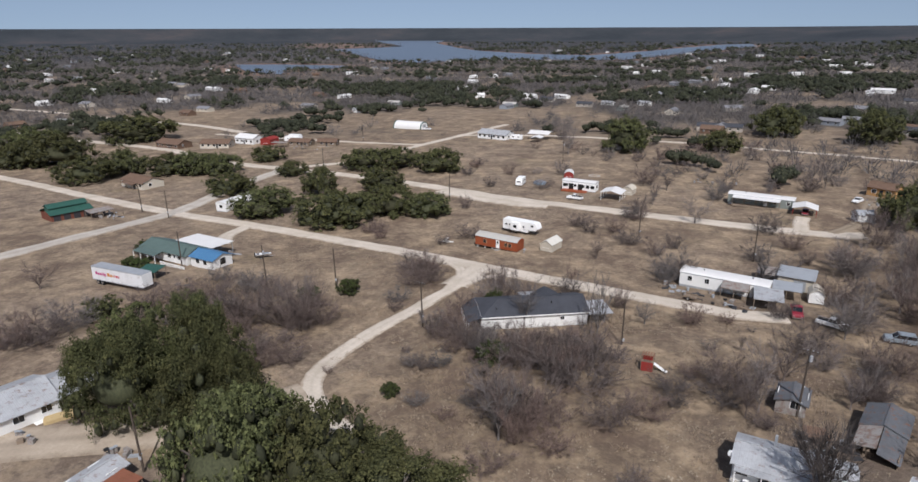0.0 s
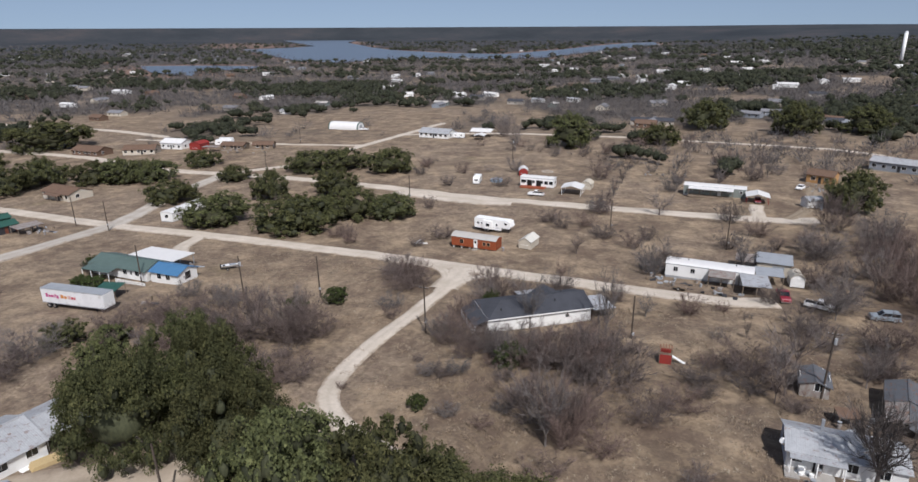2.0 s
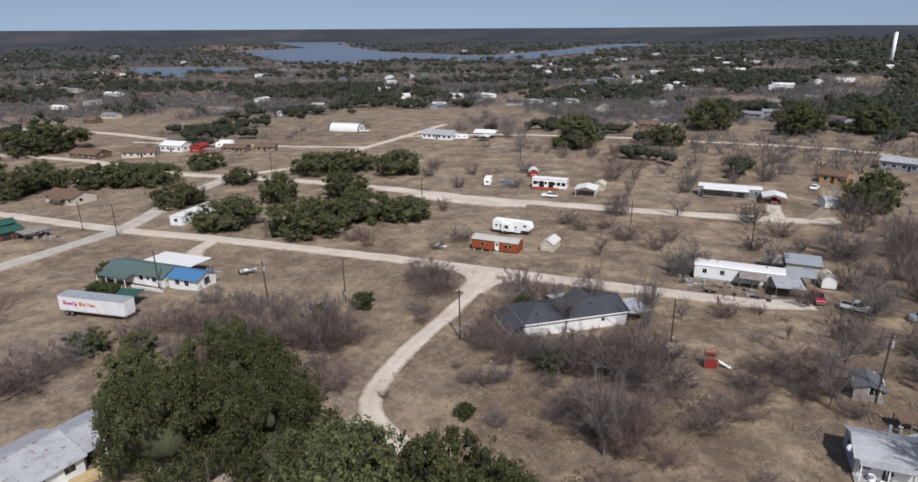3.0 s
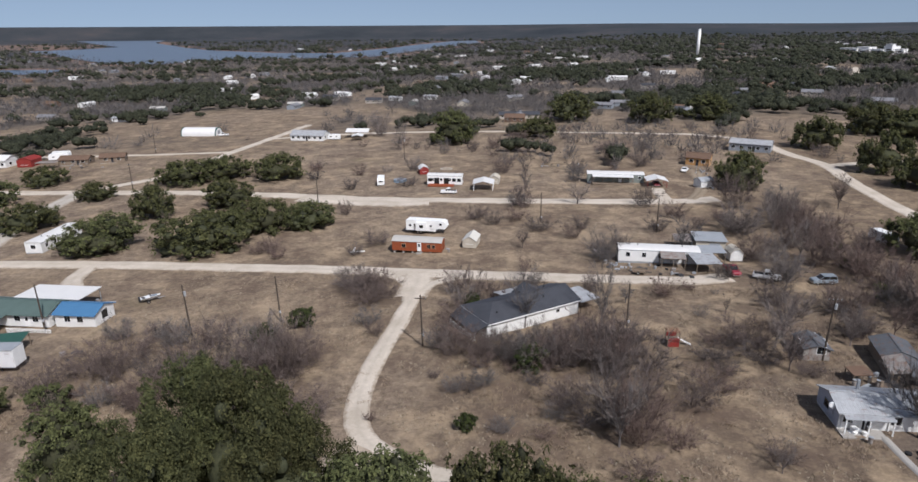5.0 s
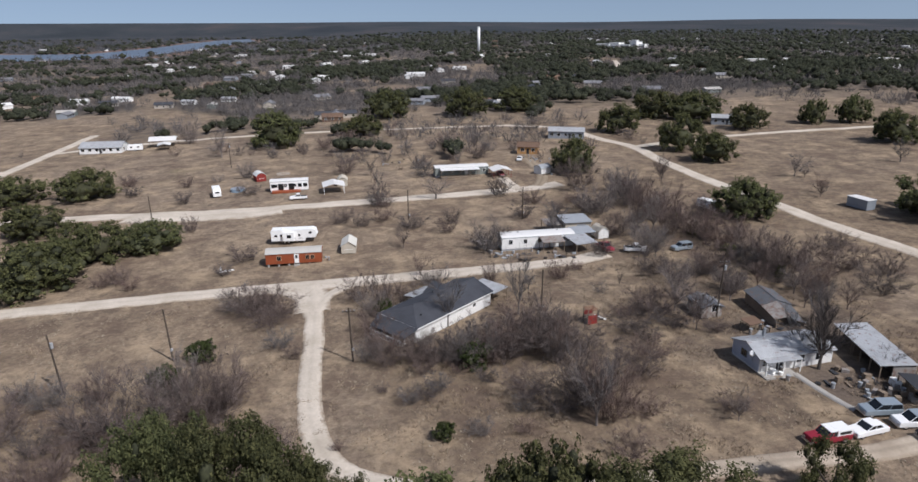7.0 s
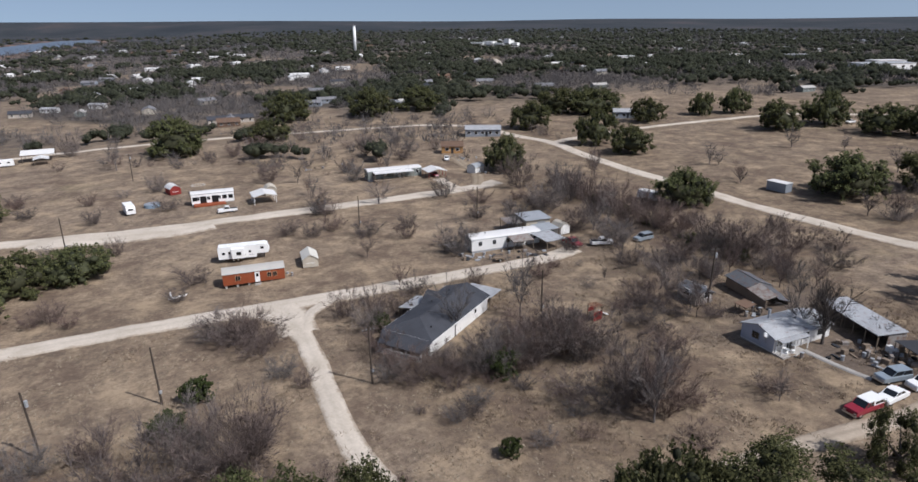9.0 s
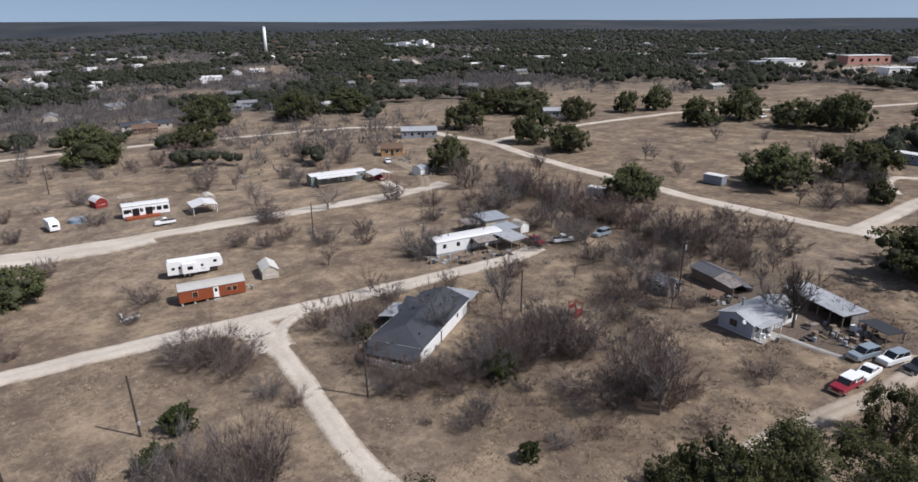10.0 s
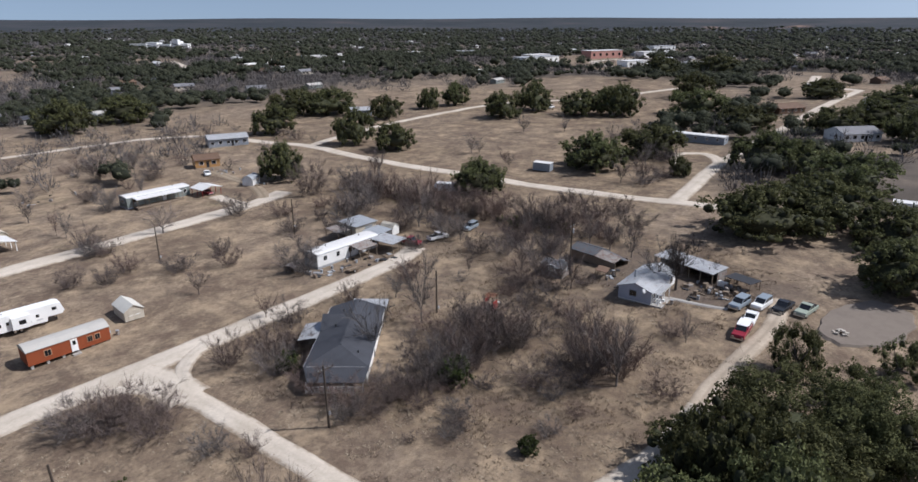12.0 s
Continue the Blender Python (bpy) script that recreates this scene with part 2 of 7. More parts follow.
M_woods = foliage("wood_leaves", [(0.05, (0.036, 0.041, 0.030)), (0.4, (0.056, 0.061, 0.041)), (0.7, (0.072, 0.075, 0.048)), (1.0, (0.105, 0.104, 0.066))], 0.03, 0.8, 0.38)
M_cedar = foliage("cedar_leaves", [(0.0, (0.020, 0.032, 0.012)), (0.5, (0.045, 0.062, 0.020)), (1.0, (0.085, 0.105, 0.035))])
M_twig = twig_material("bare_twigs", [(0.0, (0.064, 0.046, 0.042)), (0.5, (0.115, 0.087, 0.077)), (1.0, (0.190, 0.149, 0.130))])
M_grey_twig = twig_material("grey_twigs", [(0.0, (0.080, 0.069, 0.066)), (0.5, (0.138, 0.120, 0.112)), (1.0, (0.215, 0.190, 0.176))])
M_dull = twig_material("dull_brush", [(0.0, (0.090, 0.078, 0.076)), (0.5, (0.135, 0.118, 0.113)), (1.0, (0.20, 0.175, 0.166))])
M_straw = twig_material("straw_blades", [(0.0, (0.15, 0.112, 0.072)), (0.5, (0.25, 0.19, 0.12)), (1.0, (0.36, 0.285, 0.185))])
M_weeds = twig_material("weed_stalks", [(0.0, (0.130, 0.100, 0.080)), (0.5, (0.210, 0.165, 0.128)), (1.0, (0.35, 0.28, 0.20))])
M_dark_twig = twig_material("dark_twigs", [(0.0, (0.035, 0.030, 0.028)), (1.0, (0.085, 0.074, 0.068))])
M_bark = painted("oak_bark", (0.085, 0.072, 0.060, 1), 0.95, 0, 0.6)
M_white = painted("white_siding", (0.74, 0.74, 0.72, 1), 0.55, 0, 0.22, (2, 0.2, 0.02))
M_white_metal = painted("white_metal", (0.80, 0.80, 0.78, 1), 0.45, 0, 0.15)
M_white_roof = painted("white_roof", (0.66, 0.65, 0.63, 1), 0.5, 0, 0.16, (0, 0.6, 0.03))
M_galv = painted("galvanised_roof", (0.43, 0.44, 0.45, 1), 0.5, 0.15, 0.6, (0, 0.45, 0.03), 0.3)
M_galv_plain = painted("grey_sheet", (0.36, 0.38, 0.40, 1), 0.5, 0.2, 0.4, (0, 0.4, 0.02))
M_rusty = painted("rusty_sheet", (0.30, 0.28, 0.26, 1), 0.7, 0.1, 0.5, (0, 0.3, 0.03), 0.8)
M_shingle = painted("dark_shingles", (0.055, 0.058, 0.068, 1), 0.85, 0, 0.45, (1, 0.28, 0.015))
M_brown_roof = painted("brown_shingles", (0.15, 0.095, 0.065, 1), 0.85, 0, 0.5, (1, 0.3, 0.015))
M_grey_roof = painted("grey_shingles", (0.20, 0.20, 0.21, 1), 0.85, 0, 0.4, (1, 0.3, 0.015))
M_green_roof = painted("green_metal_roof", (0.030, 0.088, 0.068, 1), 0.5, 0, 0.3, (0, 0.5, 0.03))
M_sage_roof = painted("faded_green_roof", (0.090, 0.130, 0.118, 1), 0.6, 0, 0.35, (0, 0.5, 0.03))
M_blue_roof = painted("blue_metal_roof", (0.065, 0.17, 0.31, 1), 0.45, 0, 0.2, (0, 0.45, 0.03))
M_redwood = painted("red_brown_boards", (0.27, 0.068, 0.026, 1), 0.65, 0, 0.3, (2, 0.18, 0.02))
M_barn_red = painted("barn_red_paint", (0.25, 0.032, 0.026, 1), 0.65, 0, 0.35, (0, 0.25, 0.02))
M_tan = painted("tan_siding", (0.52, 0.47, 0.385, 1), 0.7, 0, 0.3, (2, 0.2, 0.02))
M_orange = painted("ochre_boards", (0.42, 0.24, 0.10, 1), 0.7, 0, 0.3, (2, 0.2, 0.02))
M_bluegrey = painted("blue_grey_siding", (0.25, 0.275, 0.305, 1), 0.65, 0, 0.3, (2, 0.2, 0.02))
M_wood = painted("weathered_wood", (0.22, 0.17, 0.125, 1), 0.85, 0, 0.5, (0, 0.15, 0.01))
M_new_wood = painted("yellow_lumber", (0.50, 0.38, 0.20, 1), 0.8, 0, 0.3)
M_pole = painted("pole_wood", (0.075, 0.058, 0.046, 1), 0.9, 0, 0.5)
M_concrete = painted("concrete", (0.36, 0.34, 0.31, 1), 0.9, 0, 0.4)
M_black = painted("black_rubber", (0.018, 0.018, 0.019, 1), 0.85, 0, 0.2)
M_dark = painted("dark_trim", (0.035, 0.036, 0.04, 1), 0.6, 0, 0.2)
M_chrome = painted("bright_metal", (0.60, 0.60, 0.60, 1), 0.3, 0.9, 0.1)
M_red_paint = painted("red_car_paint", (0.23, 0.020, 0.034, 1), 0.3, 0, 0.15)
M_white_paint = painted("white_car_paint", (0.76, 0.76, 0.75, 1), 0.3, 0, 0.12)
M_silver_paint = painted("silver_blue_paint", (0.30, 0.35, 0.39, 1), 0.3, 0.3, 0.15)
M_black_paint = painted("black_car_paint", (0.025, 0.027, 0.03, 1), 0.25, 0, 0.1)
M_green_paint = painted("faded_green_paint", (0.30, 0.34, 0.28, 1), 0.4, 0, 0.25)
M_blue_plastic = painted("blue_plastic", (0.24, 0.33, 0.42, 1), 0.45, 0, 0.2)
M_rust_red = painted("rust_red_sheet", (0.22, 0.085, 0.05, 1), 0.7, 0, 0.4, (0, 0.3, 0.02), 0.4)
M_sign_red = painted("red_print", (0.42, 0.03, 0.05, 1), 0.5, 0, 0.2)
M_sign_pink = painted("magenta_print", (0.42, 0.045, 0.18, 1), 0.5, 0, 0.25)
M_sign_orange = painted("orange_print", (0.50, 0.20, 0.05, 1), 0.5, 0, 0.25)
M_stone = painted("pale_stone", (0.42, 0.38, 0.33, 1), 0.9, 0, 0.4)
M_dim_green = painted("dull_green_siding", (0.20, 0.225, 0.21, 1), 0.7, 0, 0.3, (2, 0.2, 0.02))
M_drab_roof = painted("drab_sheet_roof", (0.44, 0.42, 0.385, 1), 0.55, 0, 0.25, (0, 0.5, 0.02))
M_cabin_trim = painted("pale_brown_trim", (0.46, 0.27, 0.16, 1), 0.65, 0, 0.2)
# white siding with the blue-grey of a shaded side put into its colour
M_shaded_gable = painted("shaded_white_siding", (0.40, 0.43, 0.50, 1), 0.6, 0, 0.3, (2, 0.2, 0.02))
M_brown_boards = painted("red_brown_barn_boards", (0.16, 0.055, 0.035, 1), 0.75, 0, 0.4, (0, 0.25, 0.02))
M_dirt = painted("bare_dirt", (0.190, 0.158, 0.130, 1), 0.95, 0, 0.35)


# ---- building blocks ----
def box(g, x, y, z, sx, sy, sz):
    """A box of that size whose underside is centred on (x, y, z)."""
    i = len(g[0])
    g[0].extend((x + a * sx / 2, y + b * sy / 2, z + c * sz) for c in (0, 1) for a, b in ((-1, -1), (1, -1), (1, 1), (-1, 1)))
    g[1].extend(tuple(i + k for k in f) for f in ((3, 2, 1, 0), (4, 5, 6, 7), (0, 1, 5, 4), (1, 2, 6, 5), (2, 3, 7, 6), (3, 0, 4, 7)))
    return g


def prism(g, outline, x0, x1):
    """An outline of (y, z), counter-clockwise seen from +x, drawn out from x0 to x1."""
    i, k = len(g[0]), len(outline)
    g[0].extend((x0, y, z) for y, z in outline)
    g[0].extend((x1, y, z) for y, z in outline)
    g[1].append(tuple(i + j for j in reversed(range(k))))
    g[1].append(tuple(i + k + j for j in range(k)))
    g[1].extend((i + j, i + (j + 1) % k, i + k + (j + 1) % k, i + k + j) for j in range(k))
    return g


def side_prism(g, outline, y0, y1):
    """An outline of (x, z), clockwise seen from -y... drawn out from y0 to y1."""
    i, k = len(g[0]), len(outline)
    g[0].extend((x, y0, z) for x, z in outline)
    g[0].extend((x, y1, z) for x, z in outline)
    g[1].append(tuple(i + j for j in range(k)))
    g[1].append(tuple(i + k + j for j in reversed(range(k))))
    g[1].extend((i + (j + 1) % k, i + j, i + k + j, i + k + (j + 1) % k) for j in range(k))
    return g


def tube(g, a, b, ra, rb, k=6, caps=True):
    a, b = Vector(a), Vector(b)
    u = (b - a).normalized()
    s = u.orthogonal().normalized()
    t = u.cross(s)
    i = len(g[0])
    for p, r in ((a, ra), (b, rb)):
        g[0].extend(tuple(p + r * (math.cos(2 * math.pi * j / k) * s + math.sin(2 * math.pi * j / k) * t)) for j in range(k))
    g[1].extend((i + j, i + (j + 1) % k, i + k + (j + 1) % k, i + k + j) for j in range(k))
    if caps:
        g[1].append(tuple(i + j for j in reversed(range(k))))
        g[1].append(tuple(i + k + j for j in range(k)))
    return g


def limb_tube(g, points, radii, k=5):
    """One connected tapering limb along points."""
    i = len(g[0])
    P = [Vector(p) for p in points]
    for j, (p, r) in enumerate(zip(P, radii)):
        u = (P[min(j + 1, len(P) - 1)] - P[max(j - 1, 0)]).normalized()
        s = u.orthogonal().normalized()
        t = u.cross(s)
        g[0].extend(tuple(p + r * (math.cos(2 * math.pi * q / k) * s + math.sin(2 * math.pi * q / k) * t)) for q in range(k))
    for j in range(len(P) - 1):
        g[1].extend((i + j * k + q, i + j * k + (q + 1) % k, i + (j + 1) * k + (q + 1) % k, i + (j + 1) * k + q) for q in range(k))
    return g


def mesh_of(name, g, mat, smooth=False):
    me = bpy.data.meshes.new(name)
    me.from_pydata(g[0], [], g[1])
    me.materials.append(mat)
    if smooth:
        me.polygons.foreach_set("use_smooth", [True] * len(me.polygons))
    me.update()
    return me


def part(name, g, mat, parent, label="", smooth=False):
    ob = new(name, mesh_of(name, g, mat, smooth))
    ob.parent = parent
    if label:
        tagged(ob, label)
    return ob


TAKEN = []  # footprints that no scattered tree may stand on


def thing(name, x, y, turn, label, category, group="", lift=0.0, clear=0.0, kind=""):
    ob = new(name)
    ob.empty_display_size = 0.5
    ob.matrix_basis = pose(x, y, ground(x, y) + lift, 0, 0, turn)
    if clear:
        TAKEN.append((x, y, clear))
    return tagged(ob, label, category, group, kind)


def window(parent, x, y, z, w, h, face, frame_mat=None):
    """A window set in a wall: face names the side, 'y-', 'y+', 'x-' or 'x+'."""
    sx, sy = (w, 0.08) if face[0] == "y" else (0.08, w)
    f = part("window", box(([], []), x, y, z, sx + (0.14 if face[0] == "y" else 0), sy + (0.14 if face[0] == "x" else 0), h + 0.14), frame_mat or M_white_metal, parent)
    s = 1 if face[1] == "+" else -1
    dx, dy = (0, s * 0.03) if face[0] == "y" else (s * 0.03, 0)
    for k in (-1, 1):
        ox, oy = (k * w / 4, 0) if face[0] == "y" else (0, k * w / 4)
        px, py = (w / 2 - 0.04, 0.06) if face[0] == "y" else (0.06, w / 2 - 0.04)
        part("pane", box(([], []), x + dx + ox, y + dy + oy, z + 0.07, px, py, h), M_glass, f, "dark window glass")
    return f


def door(parent, x, y, face, mat=None, w=0.95, h=2.05, z=0.3):
    sx, sy = (w, 0.1) if face[0] == "y" else (0.1, w)
    d = part("door", box(([], []), x, y, z, sx, sy, h), mat or M_white_metal, parent)
    s = 1 if face[1] == "+" else -1
    if face[0] == "y":
        part("pane", box(([], []), x, y + s * 0.04, z + 1.1, w * 0.5, 0.05, 0.7), M_glass, d)
    else:
        part("pane", box(([], []), x + s * 0.04, y, z + 1.1, 0.05, w * 0.5, 0.7), M_glass, d)
    return d


def walls(parent, L, W, H, mat, z=0.0, rise=0.0, x=0.0, y=0.0, label=""):
    """Outer walls, with the gables if rise is given; the ridge runs along x."""
    outline = [(y - W / 2, z), (y + W / 2, z), (y + W / 2, z + H)] + ([(y, z + H + rise)] if rise else []) + [(y - W / 2, z + H)]
    return part("wall", prism(([], []), outline, x - L / 2, x + L / 2), mat, parent, label)


def gable_roof(parent, L, W, H, rise, mat, over=0.35, x=0.0, y=0.0, thick=0.12, ends=(0.3, 0.3), label=""):
    k = rise / (W / 2)
    e, low = W / 2 + over, H - over * k
    for s in (-1, 1):
        o = [(y + s * e, low), (y + s * e, low + thick), (y, H + rise + thick), (y, H + rise)]
        part("roof", prism(([], []), o if s > 0 else o[::-1], x - L / 2 - ends[0], x + L / 2 + ends[1]), mat, parent, label)
    part("ridge_cap", box(([], []), x + (ends[1] - ends[0]) / 2, y, H + rise + thick - 0.02, L + ends[0] + ends[1], 0.3, 0.05), mat, parent)


def roof_slab(parent, corners, thick, mat, name="roof", label=""):
    """One sloping roof plane of the given corners (seen from above, counter-clockwise)."""
    k = len(corners)
    V = [tuple(c) for c in corners] + [(x, y, z + thick) for x, y, z in corners]
    F = [tuple(reversed(range(k))), tuple(range(k, 2 * k))] + [(i, (i + 1) % k, k + (i + 1) % k, k + i) for i in range(k)]
    return part(name, (V, F), mat, parent, label)


def shed_roof(parent, x, y, L, W, h0, h1, mat, thick=0.08, name="roof", label=""):
    """A single slope from h0 at its -y edge to h1 at its +y edge."""
    o = [(y - W / 2, h0), (y + W / 2, h1), (y + W / 2, h1 + thick), (y - W / 2, h0 + thick)]
    return part(name, prism(([], []), o, x - L / 2, x + L / 2), mat, parent, label)


def posts(parent, x, y, L, W, h, mat, nx=3, r=0.06):
    for i in range(nx):
        for s in (-1, 1):
            part("post", box(([], []), x - L / 2 + 0.15 + i * (L - 0.3) / max(1, nx - 1), y + s * (W / 2 - 0.15), 0, 2 * r, 2 * r, h), mat, parent)


# ---- land, lake, roads ----
LAKE = [(-1595, 1714), (-852, 1077), (-753, 1073), (-733, 1169), (-706, 1245), (-453, 1377), (-438, 1641), (-406, 2194), (-378, 2702), (-461, 3124), (-550, 2960), (-577, 2342), (-574, 1984), (-609, 1598), (-777, 1608), (-1071, 1814), (-1270, 2028), (-1875, 2780), (-2247, 3429), (-2688, 3293), (-2068, 2624), (-1616, 2163), (-1553, 1900)]
INLET = [(-1039, 844), (-944, 894), (-808, 919), (-768, 815), (-840, 795), (-735, 681), (-851, 714)]
FAR_LAKE = [(3850, 1400), (3950, 900), (3159, 828), (2828, 1002)]


def inside(x, y, poly):
    hit = False
    for (ax, ay), (bx, by) in zip(poly, poly[1:] + poly[:1]):
        if (ay > y) != (by > y) and x < (bx - ax) * (y - ay) / (by - ay) + ax:
            hit = not hit
    return hit


def in_water(x, y):
    return inside(x, y, LAKE) or inside(x, y, INLET) or inside(x, y, FAR_LAKE)


def woods(x, y):
    """How thickly the land is wooded, 0 to 1."""
    n = noise.noise(Vector((x / 70, y / 70, 3.1))) + 0.5 * noise.noise(Vector((x / 28, y / 28, 7.7)))
    north = step(300, 390, y + 40 * n - 0.05 * x + 60 * step(-120, -300, x))
    east = step(205, 300, x + 35 * n)
    south_east = max(step(58, 90, x + 12 * n) * step(100, 72, y + 10 * n), 0.75 * step(118, 145, x) * step(168, 145, y + 14 * n))
    west = step(-330, -420, x + 40 * n) * 0.75
    d = max(north, east, south_east, west)
    clearing = step(0.20, 0.42, noise.noise(Vector((x / 55 + 9, y / 75, 1.3))))
    r = math.hypot(x + 46, y - 92)
    field = step(60, 90, x) * step(330, 290, x) * step(130, 150, y) * step(275, 250, y)
    for a, b, k in ((-255, 395, 52), (-205, 405, 46), (-215, 350, 52), (-285, 350, 44), (-385, 285, 50), (-440, 300, 46), (-345, 330, 36), (160, 325, 26), (-20, 515, 30), (-49, 510, 24), (330, 92, 52), (300, 70, 26), (250, 70, 14), (150, 52, 14), (395, 130, 44), (300, 235, 54), (440, 300, 50), (478, 400, 46), (560, 360, 40), (352, 596, 30), (480, 570, 34)):
        d *= 1 - 0.9 * step(k * 1.2, k * 0.7, math.hypot(x - a, y - b) + 20 * n)
    return max(0.0, d * (1 - 0.85 * clearing * step(1400, 700, r)) * (1 - field))


def brush(x, y):
    """Where weeds and scrub stand thick, 0 to 1."""
    n = noise.noise(Vector((x / 14, y / 14, 6.6)))
    lot = step(-64, -54, x) * step(32, 22, x) * step(48, 56, y) * step(114, 100, y + 0.25 * x)
    west = step(-125, -115, x) * step(-70, -78, x) * step(48, 56, y) * step(90, 80, y)
    fence = step(-14, 4, x) * step(34, 26, x) * step(95, 105, y) * step(200, 175, y)
    east = 0.62 * step(24, 34, x) * step(340, 300, x) * step(84, 96, y) * step(300, 270, y)
    most = max(lot * 0.75, west, fence, east)
    return max(0.0, min(1.0, most + 0.6 * n * max(lot, west, fence, east)))


YARDS = ((3.0, 62.0, 6.0, 6.5, 1.0), (4.0, 77.0, 13.0, 7.0, 0.8), (-20.0, 127.0, 15.0, 5.5, 0.5), (-76.0, 31.0, 16.0, 6.0, 0.4), (8.0, 52.0, 8.0, 6.0, 0.6))


def yard(x, y):
    """Where trampled dark soil shows round the houses, 0 to 1."""
    n = 0.5 * noise.noise(Vector((x / 5, y / 5, 31.0)))
    return max(k * step(1.25, 0.75, math.hypot((x - a) / rx, (y - b) / ry) + n) for a, b, rx, ry, k in YARDS)


def mud(x, y):
    """Bare red-brown lake bed along the western shore, 0 to 1."""
    n = noise.noise(Vector((x / 260, y / 90, 2.2))) + 0.5 * noise.noise(Vector((x / 90, y / 60, 8.2)))
    u, v = x + 1950, y - 2120
    a, b = u * 0.72 + v * -0.69, u * 0.69 + v * 0.72
    return 0.8 * step(1.1, 0.7, math.hypot(a / 620, b / 190) + 0.3 * n)


def build_ground():
    rings, r = [0.0], 0.0
    while r < 4750:
        r += max(2.0, 0.024 * r)
        rings.append(min(r, 4760))
    spokes = 300
    V, F, A, B, S, W, Y = [], [], [], [], [], [], []
    for i, r in enumerate(rings):
        for j in range(spokes):
            a = 2 * math.pi * j / spokes
            x, y = -46 + r * math.cos(a), 92 + r * math.sin(a)
            z = ground(x, y) + (0.22 * noise.noise(Vector((x / 9, y / 9, 0))) if r < 320 else 0)
            if r > 500 and in_water(x, y):
                z = min(z, -15.5) if x < 2000 else z - 6
            V.append((x, y, z))
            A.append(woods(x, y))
            W.append(brush(x, y))
            Y.append(yard(x, y) if r < 180 else 0.0)
            # weight of the haze-tinted woodland colour, growing with distance
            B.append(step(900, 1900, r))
            S.append(mud(x, y) if r > 1500 and x < -1000 and not in_water(x, y) and mud(x, y) > 0 else 1.0 if 600 < r < 3600 and not in_water(x, y) and any(in_water(x + 45 * u, y + 45 * v) for u, v in ((1, 0), (-1, 0), (0, 1), (0, -1))) else 0.0)
    for i in range(len(rings) - 1):
        for j in range(spokes):
            k = (j + 1) % spokes
            F.append((i * spokes + j, (i + 1) * spokes + j, (i + 1) * spokes + k, i * spokes + k))
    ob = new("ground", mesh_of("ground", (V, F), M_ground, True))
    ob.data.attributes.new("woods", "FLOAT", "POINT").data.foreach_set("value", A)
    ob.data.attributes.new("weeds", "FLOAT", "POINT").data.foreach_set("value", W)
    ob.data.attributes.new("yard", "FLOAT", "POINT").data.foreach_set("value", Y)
    ob.data.attributes.new("hazed_woods", "FLOAT", "POINT").data.foreach_set("value", B)
    ob.data.attributes.new("shore", "FLOAT", "POINT").data.foreach_set("value", S)
    tagged(ob, "dry winter grassland with bare earth, sloping gently to a lake", "ground", kind="structure")


build_ground()
for nm, poly, z in (("lake", LAKE, -13.0), ("lake_inlet", INLET, -13.0), ("far_lake", FAR_LAKE, 6.5)):
    tagged(new(nm, mesh_of(nm, ([(x, y, z) for x, y in poly], [tuple(range(len(poly)))]), M_water)), "calm blue lake water between wooded shores", "lake", kind="structure")


def road(name, points, width, mat, label, lift=0.07, wobble=0.35):
    """A strip laid over the land along smoothed points."""
    P = [Vector(p) for p in points]
    line = []
    for i in range(len(P) - 1):
        a, b, c, d = P[max(0, i - 1)], P[i], P[i + 1], P[min(len(P) - 1, i + 2)]
        k = max(2, int((c - b).length / 2.0))
        for s in range(k):
            u = s / k
            line.append(0.5 * (2 * b + (c - a) * u + (2 * a - 5 * b + 4 * c - d) * u * u + (3 * b - a - 3 * c + d) * u ** 3))
    line.append(P[-1])
    V, F, U, cols = [], [], [], 6
    for i, p in enumerate(line):
        t = (line[min(i + 1, len(line) - 1)] - line[max(i - 1, 0)]).normalized()
        n = Vector((-t.y, t.x))
        for j in range(cols + 1):
            f = 2 * j / cols - 1
            w = width * 0.72 + (wobble * noise.noise(Vector((p.x / 5, p.y / 5, 5 * (f > 0)))) if abs(f) > 0.9 else 0)
            q = p + n * f * w
            z = ground(q.x, q.y) + (0.22 * noise.noise(Vector((q.x / 9, q.y / 9, 0))) if math.hypot(q.x + 46, q.y - 92) < 320 else 0)
            V.append((q.x, q.y, z + lift + 0.09 * (1 - f * f) - (0.22 if abs(f) > 0.9 else 0.0)))
            U.append((f, i * 0.3))
    for i in range(len(line) - 1):
        for j in range(cols):
            a = i * (cols + 1) + j
            F.append((a, a + 1, a + cols + 2, a + cols + 1))
    F = [f[::-1] for f in F]
    ob = new(name, mesh_of(name, (V, F), mat, True))
    uv = ob.data.uv_layers.new(name="UVMap")
    for lp in ob.data.loops:
        uv.data[lp.index].uv = U[lp.vertex_index]
    for p in line[::2]:
        TAKEN.append((p.x, p.y, width * 0.75))
    return tagged(ob, label, "road", kind="structure")


GRAVEL = "pale caliche gravel road with frayed grassy edges"
road("road_1", [(-330, 122), (-275, 120.5), (-232, 118.3), (-183, 117.2), (-142, 119), (-96, 119.5), (-57, 118.4), (-21, 118.2), (-13, 119), (-7, 121)], 4.6, M_caliche, GRAVEL)
